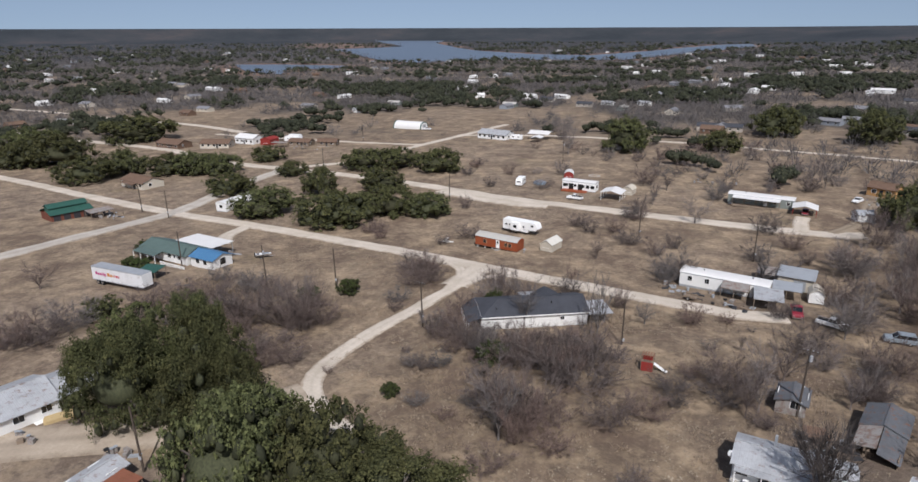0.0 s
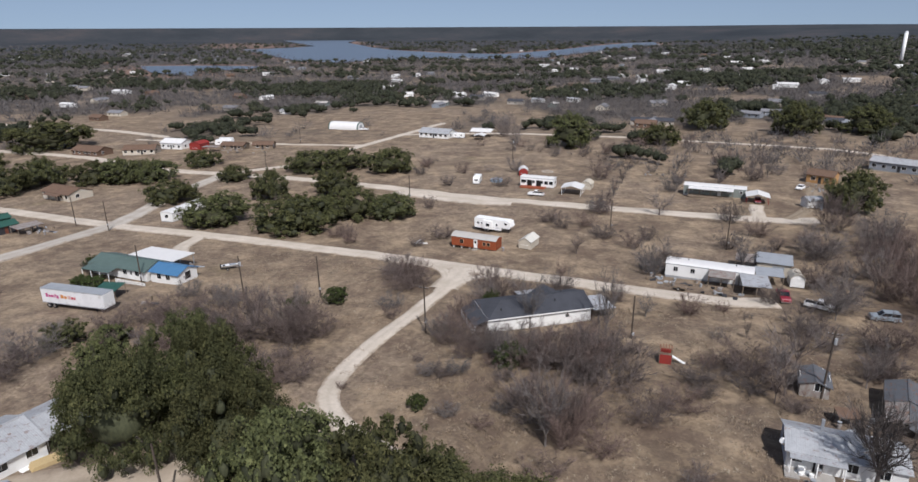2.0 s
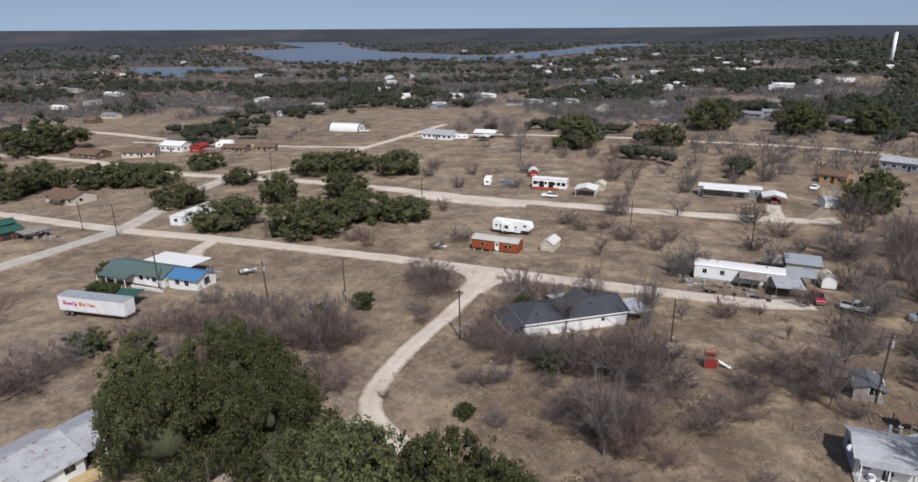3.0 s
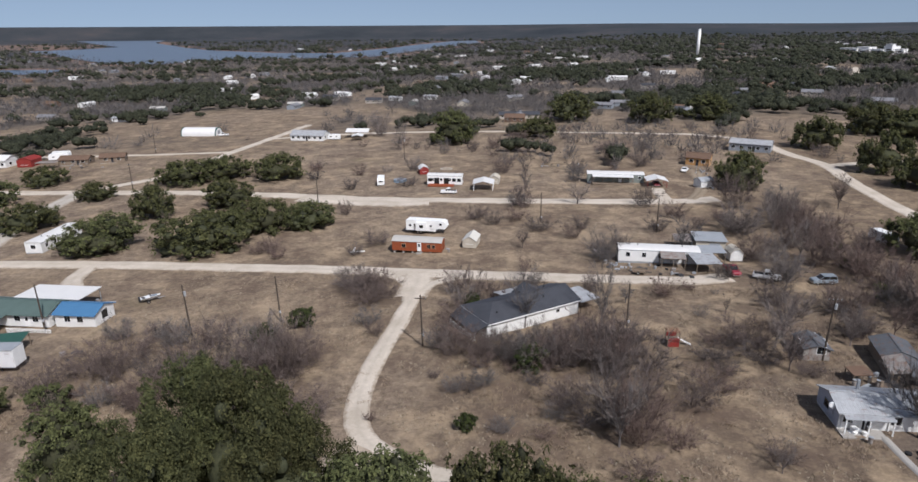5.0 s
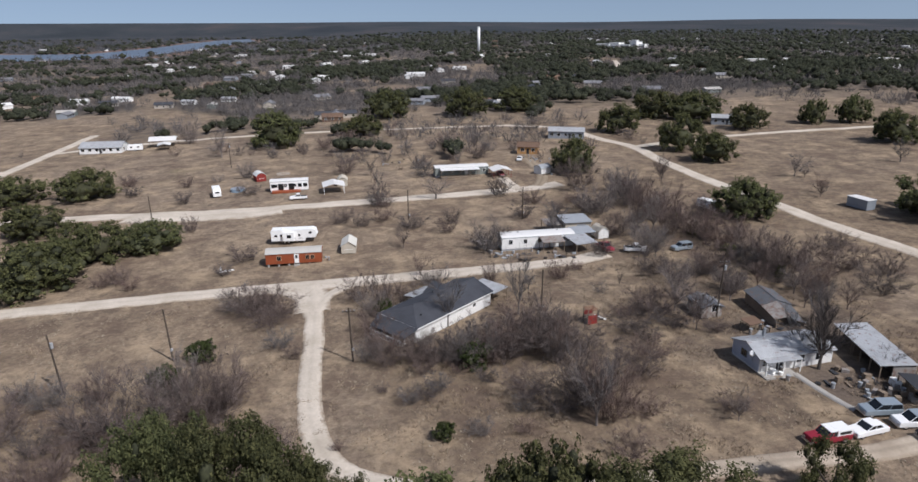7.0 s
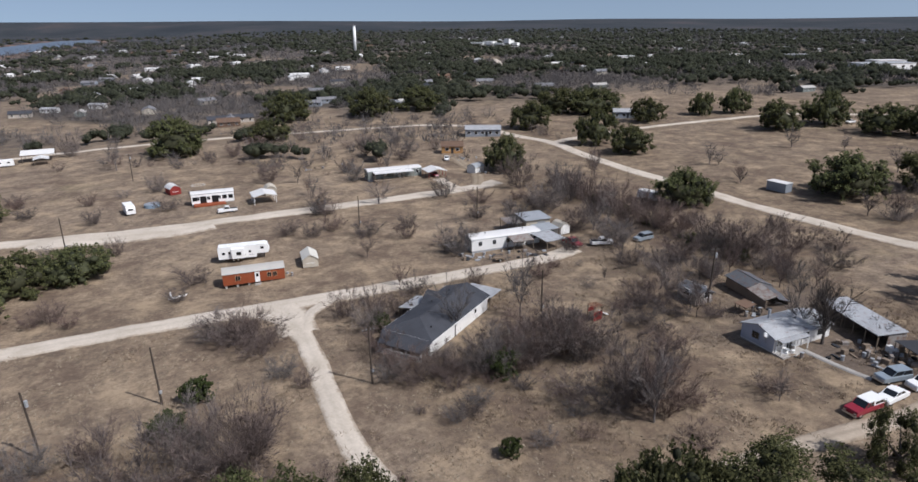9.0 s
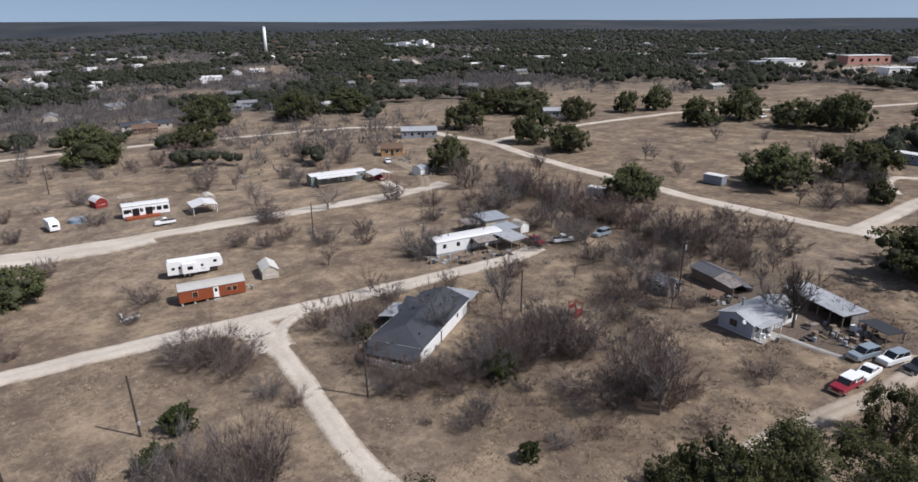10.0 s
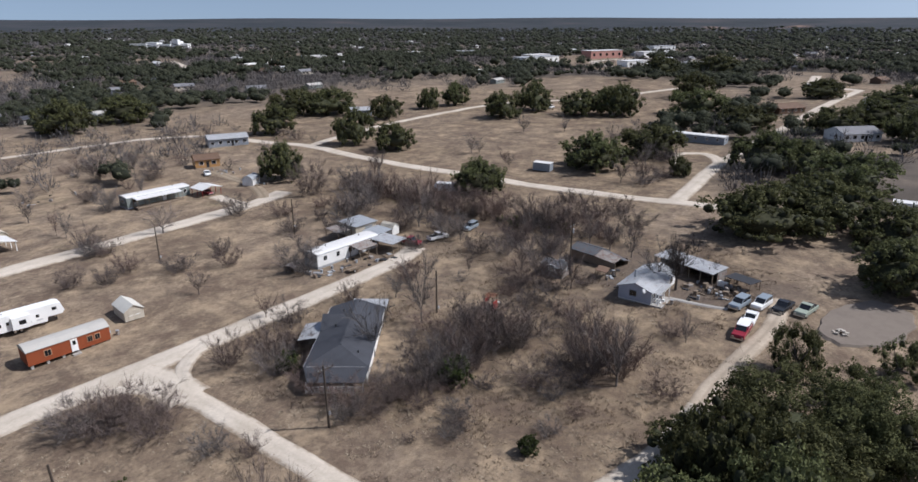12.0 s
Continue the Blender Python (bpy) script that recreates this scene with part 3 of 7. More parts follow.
road("road_2", [(-70.3, 117), (-68.5, 110), (-67.8, 96), (-67.8, 84), (-67.6, 74), (-66.6, 66), (-64, 59), (-58.3, 54.4), (-50, 51.4), (-42, 49.8), (-31, 49.4)], 2.8, M_caliche, GRAVEL, 0.09)
road("road_2_mouth", [(-69.8, 118), (-69.0, 113), (-68.5, 105)], 5.4, M_caliche, GRAVEL, 0.12)
road("road_2_fork", [(-80, 119.2), (-74, 116.0), (-70.2, 110.5), (-68.6, 103)], 2.2, M_caliche, GRAVEL, 0.10)
road("road_2_bend", [(-57, 118.3), (-63, 115.6), (-66.6, 110.5), (-68.0, 103)], 2.2, M_caliche, GRAVEL, 0.11)
road("driveway_1", [(-33, 49.4), (-24, 49.8), (-14, 49.0), (-5, 48.4), (2, 48.8), (7, 51)], 2.5, M_drive, "rutted pale driveway through dry grass", 0.08)
road("driveway_2", [(-62, 56), (-66, 48), (-71, 41), (-77, 35.5), (-84, 30), (-92, 22)], 6.5, M_drive, "pale dirt yard drive beside a grey-roofed house", 0.08)
road("road_3", [(-480, 191), (-395, 197), (-311, 200), (-260, 189), (-236, 186.5), (-207, 187), (-169, 188), (-132, 185.5), (-99, 181), (-70, 180.5), (-30, 180), (-8, 181), (4, 184)], 5.3, M_caliche, GRAVEL, 0.07, 0.8)
road("road_4", [(-175, 50), (-176.3, 66), (-177.6, 80), (-179.5, 98), (-181.5, 117), (-185.6, 128), (-190.4, 140), (-198, 160), (-205, 187)], 5.6, M_grey_road, "worn grey country road with dusty shoulders", 0.09)
road("road_5", [(-206, 188), (-197, 200), (-189.5, 214), (-188.6, 254), (-187.6, 284), (-186.5, 315), (-186, 350)], 4.4, M_caliche, GRAVEL)
road("road_6", [(-330, 250), (-260, 254), (-226, 257.6), (-190, 263)], 3.4, M_caliche, GRAVEL)
road("road_7", [(-700, 250), (-615, 256), (-540, 265), (-463, 267), (-385, 273), (-320, 262)], 5.5, M_caliche, GRAVEL)
road("road_8", [(42, 275), (44.5, 253), (50, 232), (48.6, 205), (48.4, 175), (50.6, 152), (51.6, 131), (53, 112), (54.4, 95), (55.8, 80), (56.6, 66), (59, 43), (60.5, 20)], 4.2, M_caliche, GRAVEL)
road("road_9", [(51, 231), (63.5, 234.4), (93, 239.5), (125, 240.6), (158, 238.8), (182, 236)], 3.6, M_caliche, GRAVEL, 0.09)
road("road_10", [(56, 87.4), (70, 89), (95, 92), (109, 92.4), (149, 92.6), (177, 92), (253, 92.2), (330, 90)], 4.2, M_caliche, GRAVEL, 0.09)
road("road_11", [(103, 92.4), (111, 96), (117, 102), (113, 109), (104, 107), (94, 99)], 3.2, M_caliche, GRAVEL, 0.1)
road("driveway_3", [(-10, 181), (-11, 190), (-11, 196)], 3.4, M_caliche, GRAVEL, 0.1)
road("driveway_4", [(-3, 183), (2, 195), (4, 210), (5, 224)], 3.0, M_track, "two-rut dirt drive through dry grass", 0.09)
road("driveway_5", [(-147, 117.5), (-144, 108), (-137, 101)], 3.6, M_caliche, GRAVEL, 0.1)
road("footpath", [(-2.6, 65.2), (-2.0, 60), (-1.2, 55.8)], 0.8, M_concrete, "narrow pale concrete path to a house door", 0.1, 0.05)
road("road_12", [(180, 236), (230, 200), (300, 180)], 4.0, M_caliche, GRAVEL)
road("road_13", [(-186, 300), (-150, 313), (-95, 318), (-40, 312), (20, 300), (44, 276)], 3.6, M_caliche, GRAVEL)
road("gravel_patch", [(-122, 182), (-104, 178.5), (-90, 177.5), (-80, 179)], 8.0, M_caliche, "pale gravel spread beside a road", 0.11, 1.6)


def dirt_pad(x, y, rx, ry, turn):
    """A bare, levelled patch with a ragged rim."""
    V = [(x, y, ground(x, y) + 0.34)]
    for i in range(48):
        a = 2 * math.pi * i / 48
        k = 1 + 0.14 * noise.noise(Vector((3 * math.cos(a), 3 * math.sin(a), 8)))
        u, v = rx * k * math.cos(a), ry * k * math.sin(a)
        px, py = x + u * math.cos(turn) - v * math.sin(turn), y + u * math.sin(turn) + v * math.cos(turn)
        V += [(px, py, ground(px, py) + 0.26), (x + (px - x) * 1.08, y + (py - y) * 1.08, ground(px, py) - 0.3)]
    F = [(0, 1 + 2 * i, 1 + 2 * ((i + 1) % 48)) for i in range(48)] + [(1 + 2 * i, 2 + 2 * i, 2 + 2 * ((i + 1) % 48), 1 + 2 * ((i + 1) % 48)) for i in range(48)]
    me = mesh_of("dirt_pad", ([], []), M_dirt)
    me.from_pydata(V, [], F)
    tagged(new("dirt_pad", me), "smooth grey-brown bare dirt pad beside parked cars", "dirt pad", kind="structure")


dirt_pad(6.2, 37.2, 9.6, 5.4, -0.25)
TAKEN.append((6, 37, 10))


def rubble_heap(x, y, r, label):
    """A low loose heap of broken pale pieces, each lying on the one below."""
    h = thing("rubble_heap", x, y, 0, label, "rubble", lift=0.3)
    rnd = random.Random(41)
    for k in range(26):
        a, d = rnd.uniform(0, 6.28), r * rnd.uniform(0, 1) ** 0.7
        s = rnd.uniform(0.25, 0.5)
        part("chunk", box(([], []), d * math.cos(a), d * math.sin(a), max(-0.05, 0.5 * (1 - d / r) - 0.1), s, s * rnd.uniform(0.5, 1), s * 0.6), M_stone, h)


rubble_heap(-0.0, 39.6, 1.1, "small heap of pale rubble on a dirt pad")


# ---- houses and yards ----
def main_house():
    h = thing("manufactured_home", -45.8, 98.0, 39.3, "long white manufactured home with a dark shingle roof", "house", clear=12)
    walls(h, 19.1, 8.2, 2.6, M_white, 0.25, 0.0, -1.55)
    part("gable", prism(([], []), [(-4.1, 2.85), (4.1, 2.85), (0, 4.2)], 7.8, 8.0), M_white, h)
    part("skirting", box(([], []), -1.55, 0, -0.6, 19.0, 8.1, 0.86), M_concrete, h)
    # gable at one end, hip running down over the porch at the other
    x0, x1, e, low, top, hip = -11.1, 8.35, 4.5, 2.72, 4.25, -7.4
    for s in (-1, 1):
        plane = [(x0, s * e, low), (x1, s * e, low), (x1, 0, top), (hip, 0, top)]
        roof_slab(h, plane if s < 0 else plane[::-1], 0.12, M_shingle)
    roof_slab(h, [(x0, e, low), (x0, -e, low), (hip, 0, top)], 0.12, M_shingle)
    roof_slab(h, [(-13.55, 3.6, 1.75), (-13.55, -4.0, 1.75), (x0, -e, low), (x0, e, low)], 0.1, M_shingle, "porch_roof")
    part("ridge_cap", box(([], []), (hip + x1) / 2, 0, top + 0.10, x1 - hip, 0.3, 0.05), M_shingle, h)
    for s in (-1, 1):
        part("fascia", box(([], []), (x0 + x1) / 2, s * (e + 0.02), low - 0.10, x1 - x0, 0.05, 0.2), M_white_metal, h)
    window(h, 3.4, -4.12, 1.45, 0.7, 0.6, "y-")
    for x in (-6, 1, 6):
        window(h, x, 4.12, 1.25, 1.0, 1.1, "y+")
    door(h, -11.12, 1.0, "x-")
    part("porch_deck", box(([], []), -12.4, 0, -0.2, 2.6, 8.0, 0.45), M_wood, h)
    for y in (-3.9, -1.3, 1.3, 3.8):
        part("post", box(([], []), -13.3, y, 0.2, 0.12, 0.12, 1.6), M_white_metal, h)
    rail = part("railing", box(([], []), -13.62, 0, 1.2, 0.07, 7.8, 0.07), M_white_metal, h)
    for i in range(40):
        part("baluster", box(([], []), -13.62, -3.8 + i * 0.195, 0.1, 0.045, 0.09, 1.15), M_white_metal, rail)
    for x, y, z in ((-0.5, 2.0, 3.5), (4.6, 1.6, 3.6), (-8.2, -2.6, 3.2), (2.0, -1.8, 3.6)):
        part("vent_pipe", tube(([], []), (x, y, z), (x, y, z + 0.62), 0.11, 0.11), M_dark, h)
    part("cross_gable", side_prism(([], []), [(-0.4, 3.0), (2.2, 4.5), (4.8, 3.0)], 0.0, 4.5), M_shingle, h)
    # lean-to on the road side and the open porch at the far end
    shed_roof(h, 0.6, 6.0, 5.6, 3.2, 2.6, 2.1, M_galv, label="grey sheet-metal lean-to roof")
    posts(h, 0.6, 6.0, 5.6, 3.2, 2.1, M_wood, 3)
    shed_roof(h, 10.4, -1.6, 4.4, 6.0, 2.3, 2.38, M_galv, label="galvanised porch roof")
    posts(h, 10.4, -1.6, 4.3, 5.8, 2.3, M_wood, 2)
    part("storage_wall", box(([], []), 10.5, 0.9, 0, 3.6, 0.12, 1.9), M_wood, h)


def cabin():
    c = thing("portable_cabin", -73.3, 133.9, -1.2, "red-brown board portable cabin with grey roof on skids", "cabin", clear=7)
    walls(c, 11.8, 3.7, 2.35, M_redwood, 0.45)
    arch = [(2.0, 2.7), (2.0, 2.8), (0.9, 3.3), (0.0, 3.45), (-0.9, 3.3), (-2.0, 2.8), (-2.0, 2.7)]
    part("roof", prism(([], []), arch, -6.0, 6.0), M_drab_roof, c, "low drab metal roof", False)
    for s in (-1, 1):
        part("gable_board", prism(([], []), [(y * 0.92, z - 0.08) for y, z in arch], s * 5.93 - 0.04, s * 5.93 + 0.1), M_redwood, c)
    for i in range(6):
        for s in (-1, 1):
            part("skid_block", box(([], []), -5.4 + i * 2.16, s * 1.5, -0.35, 0.4, 0.4, 0.8), M_concrete, c)
    part("skid", box(([], []), 0, -1.5, 0.3, 11.8, 0.15, 0.2), M_wood, c)
    part("skid", box(([], []), 0, 1.5, 0.3, 11.8, 0.15, 0.2), M_wood, c)
    window(c, -3.1, -1.88, 1.2, 0.9, 0.9, "y-", M_cabin_trim)
    window(c, 2.9, -1.88, 1.25, 0.75, 0.85, "y-", M_cabin_trim)
    window(c, 4.0, -1.88, 1.25, 0.75, 0.85, "y-", M_cabin_trim)
    door(c, 0.6, -1.88, "y-", z=0.5)
    part("step", box(([], []), 0.6, -2.3, -0.2, 1.2, 0.6, 0.45), M_concrete, c)


def wheels(parent, xs, y, r, w=0.25):
    for x in xs:
        for s in (-1, 1):
            t = part("wheel", tube(([], []), (x, s * y - w / 2, r), (x, s * y + w / 2, r), r, r, 14), M_black, parent)
            part("rim", tube(([], []), (x, s * (y + w / 2) - 0.02, r), (x, s * (y + w / 2) + 0.03, r), r * 0.55, r * 0.5, 10), M_chrome, t)


def fifth_wheel():
    v = thing("travel_trailer", -74.1, 148.0, -6.0, "long white fifth-wheel camper with an extended side room", "camper", clear=6)
    o = [(-5.3, 0.75), (2.6, 0.75), (2.75, 1.5), (5.0, 1.55), (5.4, 2.1), (5.0, 3.35), (4.4, 3.6), (-5.2, 3.45), (-5.35, 3.2)]
    part("body", side_prism(([], []), o, -1.25, 1.25), M_white_metal, v)
    s = part("slide_out", box(([], []), -1.2, -1.55, 0.95, 2.6, 0.9, 2.1), M_white_metal, v)
    part("pane", box(([], []), -1.0, -2.0, 1.7, 1.0, 0.05, 0.75), M_glass, s)
    for x, z, w in ((-4.2, 1.8, 0.6), (1.3, 1.9, 0.5), (3.9, 2.5, 0.7), (-3.0, 1.9, 0.4)):
        part("window", box(([], []), x, -1.26, z, w, 0.06, 0.5), M_glass, v)
    part("stripe", box(([], []), 0.4, -1.262, 1.35, 3.2, 0.03, 0.12), M_galv_plain, v)
    part("door", box(([], []), 0.7, -1.265, 0.8, 0.7, 0.05, 1.9), M_white_metal, v)
    for x in (-3, 0.5, 3.2):
        part("roof_vent", box(([], []), x, 0.2, 3.45, 0.6, 0.6, 0.22), M_white_metal, v)
    wheels(v, (-2.2, -1.3), 1.1, 0.38)
    part("jack", box(([], []), 4.2, 0, 0, 0.12, 0.12, 1.6), M_dark, v)


def barn_shed(x, y, turn, W, L, H, wall_mat, roof_mat, label, name="garden_shed", gambrel=True):
    """A small shed with a broken-pitch or plain roof; its doors are on the -y gable."""
    s = thing(name, x, y, turn, label, "shed", clear=L * 0.7)
    k = 0.65 if gambrel else 0.42
    rim = [(-W / 2, 0.1), (W / 2, 0.1), (W / 2, H), (W * 0.28, H + k), (0, H + 0.95), (-W * 0.28, H + k), (-W / 2, H)]
    part("wall", side_prism(([], []), rim, -L / 2, L / 2), wall_mat, s)
    top = [(-W / 2 - 0.15, H - 0.1), (-W * 0.29, H + k + 0.03), (0, H + 1.0), (W * 0.29, H + k + 0.03), (W / 2 + 0.15, H - 0.1), (W / 2 + 0.15, H), (W * 0.29, H + k + 0.13), (0, H + 1.1), (-W * 0.29, H + k + 0.13), (-W / 2 - 0.15, H)]
    part("roof", side_prism(([], []), top, -L / 2 - 0.2, L / 2 + 0.2), roof_mat, s)
    for k in (-1, 1):
        d = part("door", box(([], []), k * W * 0.16, -L / 2 - 0.04, 0.15, W * 0.3, 0.06, 1.85), wall_mat, s)
        part("brace", box(([], []), k * W * 0.16, -L / 2 - 0.08, 1.0, W * 0.28, 0.03, 0.1), M_white_metal, d)


def single_wide(name, x, y, turn, L, W, wall_mat, roof_mat, label, H=2.6, windows=5, lift=0.0):
    h = thing(name, x, y, turn, label, "mobile home", lift=lift, clear=L * 0.55)
    walls(h, L, W, H, wall_mat, 0.35)
    part("skirting", box(([], []), 0, 0, -0.7, L - 0.1, W - 0.1, 1.05), M_galv_plain, h)
    k = 6
    arch = [((W / 2 + 0.08) * math.cos(math.pi * i / k), H + 0.35 + 0.38 * math.sin(math.pi * i / k)) for i in range(k + 1)]
    part("roof", prism(([], []), arch, -L / 2 - 0.12, L / 2 + 0.12), roof_mat, h)
    part("fascia", box(([], []), 0, -W / 2 - 0.03, H + 0.2, L + 0.1, 0.06, 0.15), M_galv_plain, h)
    for i in range(windows):
        xx = -L / 2 + L * (i + 0.6) / windows
        window(h, xx, -W / 2, 1.35, 0.85, 0.95, "y-")
        window(h, xx, W / 2, 1.35, 0.85, 0.95, "y+")
    door(h, L * 0.08, -W / 2, "y-", z=0.4)
    window(h, -L / 2, 0, 1.35, 1.2, 0.95, "x-")
    window(h, L / 2, 0, 1.35, 1.2, 0.95, "x+")
    for xx in (-L * 0.25, L * 0.3):
        part("roof_vent", tube(([], []), (xx, 0.3, H + 0.6), (xx, 0.3, H + 0.98), 0.12, 0.12), M_dark, h)
    return h


def carport(x, y, turn, L, W, h0, h1, mat, label, name="carport", gable=0.0, post_mat=None):
    c = thing(name, x, y, turn, label, "carport", clear=max(L, W) * 0.6)
    if gable:
        gable_roof(c, L, W, h0, gable, mat, 0.2)
    else:
        shed_roof(c, 0, 0, L, W, h0, h1, mat)
    posts(c, 0, 0, L, W, min(h0, h1), post_mat or M_wood, 3)
    part("beam", box(([], []), 0, -W / 2 + 0.15, h0 - 0.14, L, 0.08, 0.14), post_mat or M_wood, c)
    return c


def plain_house(name, x, y, turn, L, W, H, rise, wall_mat, roof_mat, label, windows=4, porch=0.0, over=0.45, porch_mat=None):
    h = thing(name, x, y, turn, label, "house", clear=max(L, W) * 0.6)
    walls(h, L, W, H, wall_mat, 0.15, rise)
    part("footing", box(([], []), 0, 0, -0.8, L - 0.06, W - 0.06, 1.0), M_concrete, h)
    gable_roof(h, L, W, H + 0.15, rise, roof_mat, over)
    for i in range(windows):
        xx = -L / 2 + L * (i + 0.5) / windows
        for s, f in ((-1, "y-"), (1, "y+")):
            window(h, xx, s * W / 2, 1.1, min(1.3, L / windows * 0.45), 1.1, f)
    door(h, L / windows * (0.5 if windows % 2 else 0.0), -W / 2, "y-", M_dark, z=0.2)
    for s, f in ((-1, "x-"), (1, "x+")):
        window(h, s * L / 2, -W * 0.15, 1.1, 1.2, 1.1, f)
    if porch:
        shed_roof(h, 0, -W / 2 - porch / 2, L * 0.55, porch, 2.1, 2.5, porch_mat or roof_mat)
        posts(h, 0, -W / 2 - porch / 2, L * 0.55, porch, 2.1, M_wood, 3)
    return h


def blue_roof_house():
    h = thing("ranch_house", -128.5, 88.2, 3.0, "white house with faded green and bright blue metal roofs", "house", clear=15)
    walls(h, 16.0, 6.4, 2.5, M_white, 0.1, 1.1, x=-9.0)
    gable_roof(h, 16.0, 6.4, 2.6, 1.1, M_sage_roof, 0.6, x=-9.0, label="faded green metal roof")
    walls(h, 7.6, 5.4, 2.5, M_white, 0.1, 1.0, x=3.6)
    gable_roof(h, 7.6, 5.4, 2.6, 1.0, M_blue_roof, 0.45, x=3.6, label="bright blue metal roof")
    shed_roof(h, -12.5, -4.6, 8.0, 3.2, 2.15, 2.55, M_sage_roof)
    posts(h, -12.5, -4.6, 8.0, 3.2, 2.15, M_white_metal, 4)
    for x in (-11, -7, -3.5, 2.2, 4.6):
        window(h, x, -3.22 if x < 0 else -2.72, 1.1, 1.1, 1.1, "y-")
    window(h, 7.4, 0, 1.0, 1.4, 1.4, "x+", M_dark)
    door(h, -5.2, -3.22, "y-", z=0.15)
    f = part("picket_fence", box(([], []), -3.2, -5.6, 0.75, 8.5, 0.05, 0.08), M_white_metal, h)
    for i in range(34):
        part("picket", box(([], []), -7.3 + i * 0.25, -5.62, 0, 0.13, 0.03, 1.0), M_white_metal, f)
    part("white_carport", prism(([], []), [(2.9, 2.75), (9.6, 2.6), (9.6, 2.72), (2.9, 2.87)], -12.5, 0.6), M_white_roof, h, "flat white metal carport roof")
    posts(h, -6, 6.4, 12.6, 6.2, 2.62, M_galv_plain, 4)


def box_trailer():
    t = thing("semi_trailer", -128.6, 69.0, 9.3, "parked white box trailer with faded coloured printing and rust", "trailer", clear=8)
    part("body", box(([], []), 0, 0, 1.1, 14.5, 2.6, 2.9), painted("trailer_white", (0.66, 0.66, 0.66, 1), 0.5, 0, 0.35, (0, 1.2, 0.01), 0.12), t)
    part("roof", box(([], []), 0, 0, 4.0, 14.55, 2.64, 0.06), M_galv_plain, t)
    part("rail", box(([], []), 0, -1.31, 1.05, 14.5, 0.05, 0.16), M_galv, t)
    part("rail", box(([], []), 0, -1.31, 3.85, 14.5, 0.05, 0.14), M_galv, t)
    for i, (x, w, z, h) in enumerate(((-5.9, 0.5, 2.3, 0.75), (-5.25, 0.45, 2.3, 0.5), (-4.6, 0.6, 2.3, 0.5), (-4.05, 0.14, 2.3, 0.7), (-3.75, 0.14, 2.3, 0.75), (-3.35, 0.4, 2.15, 0.65), (-2.3, 0.7, 2.3, 0.75), (-1.5, 0.55, 2.3, 0.55), (-0.85, 0.14, 2.3, 0.75), (-0.5, 0.14, 2.3, 0.75), (0.05, 0.5, 2.3, 0.5), (0.65, 0.35, 2.3, 0.5))):
        part("faded_letter_bar", box(([], []), x, -1.335, z, w, 0.02, h), (M_sign_pink if i < 6 else M_sign_orange if i < 9 else M_sign_red), t, "faded printed bar")
    wheels(t, (-5.9, -4.7), 1.05, 0.5, 0.35)
    for s in (-0.6, 0.6):
        part("landing_leg", box(([], []), 4.6, s, 0, 0.18, 0.18, 1.1), M_dark, t)
    for s in (-1, 1):
        part("rear_door", box(([], []), 7.27, s * 0.64, 1.2, 0.05, 1.24, 2.75), M_white_metal, t)


def utility_pole(x, y, h=8.6, lean=0.0, arm=True, lamp=False):
    p = thing("utility_pole", x, y, 0, "dark wooden utility pole standing in dry grass", "utility pole", "utility poles")
    top = Vector((lean, 0, h))
    part("pole", tube(([], []), (0, 0, -0.4), top, 0.16, 0.11, 8), M_pole, p)
    if arm:
        a = part("crossarm", box(([], []), lean * 0.93, 0, h - 0.65, 1.8, 0.1, 0.12), M_pole, p)
        for k in (-0.8, -0.3, 0.3, 0.8):
            part("insulator", tube(([], []), (lean * 0.93 + k, 0, h - 0.53), (lean * 0.93 + k, 0, h - 0.35), 0.05, 0.04), M_galv_plain, a)
    part("transformer" if lamp else "meter_box", tube(([], []), (lean * 0.7 + 0.25, -0.1, h - (1.9 if lamp else 6.9)), (lean * 0.7 + 0.25, -0.1, h - (1.1 if lamp else 6.5)), 0.2, 0.2, 8), M_galv, p)
    return p


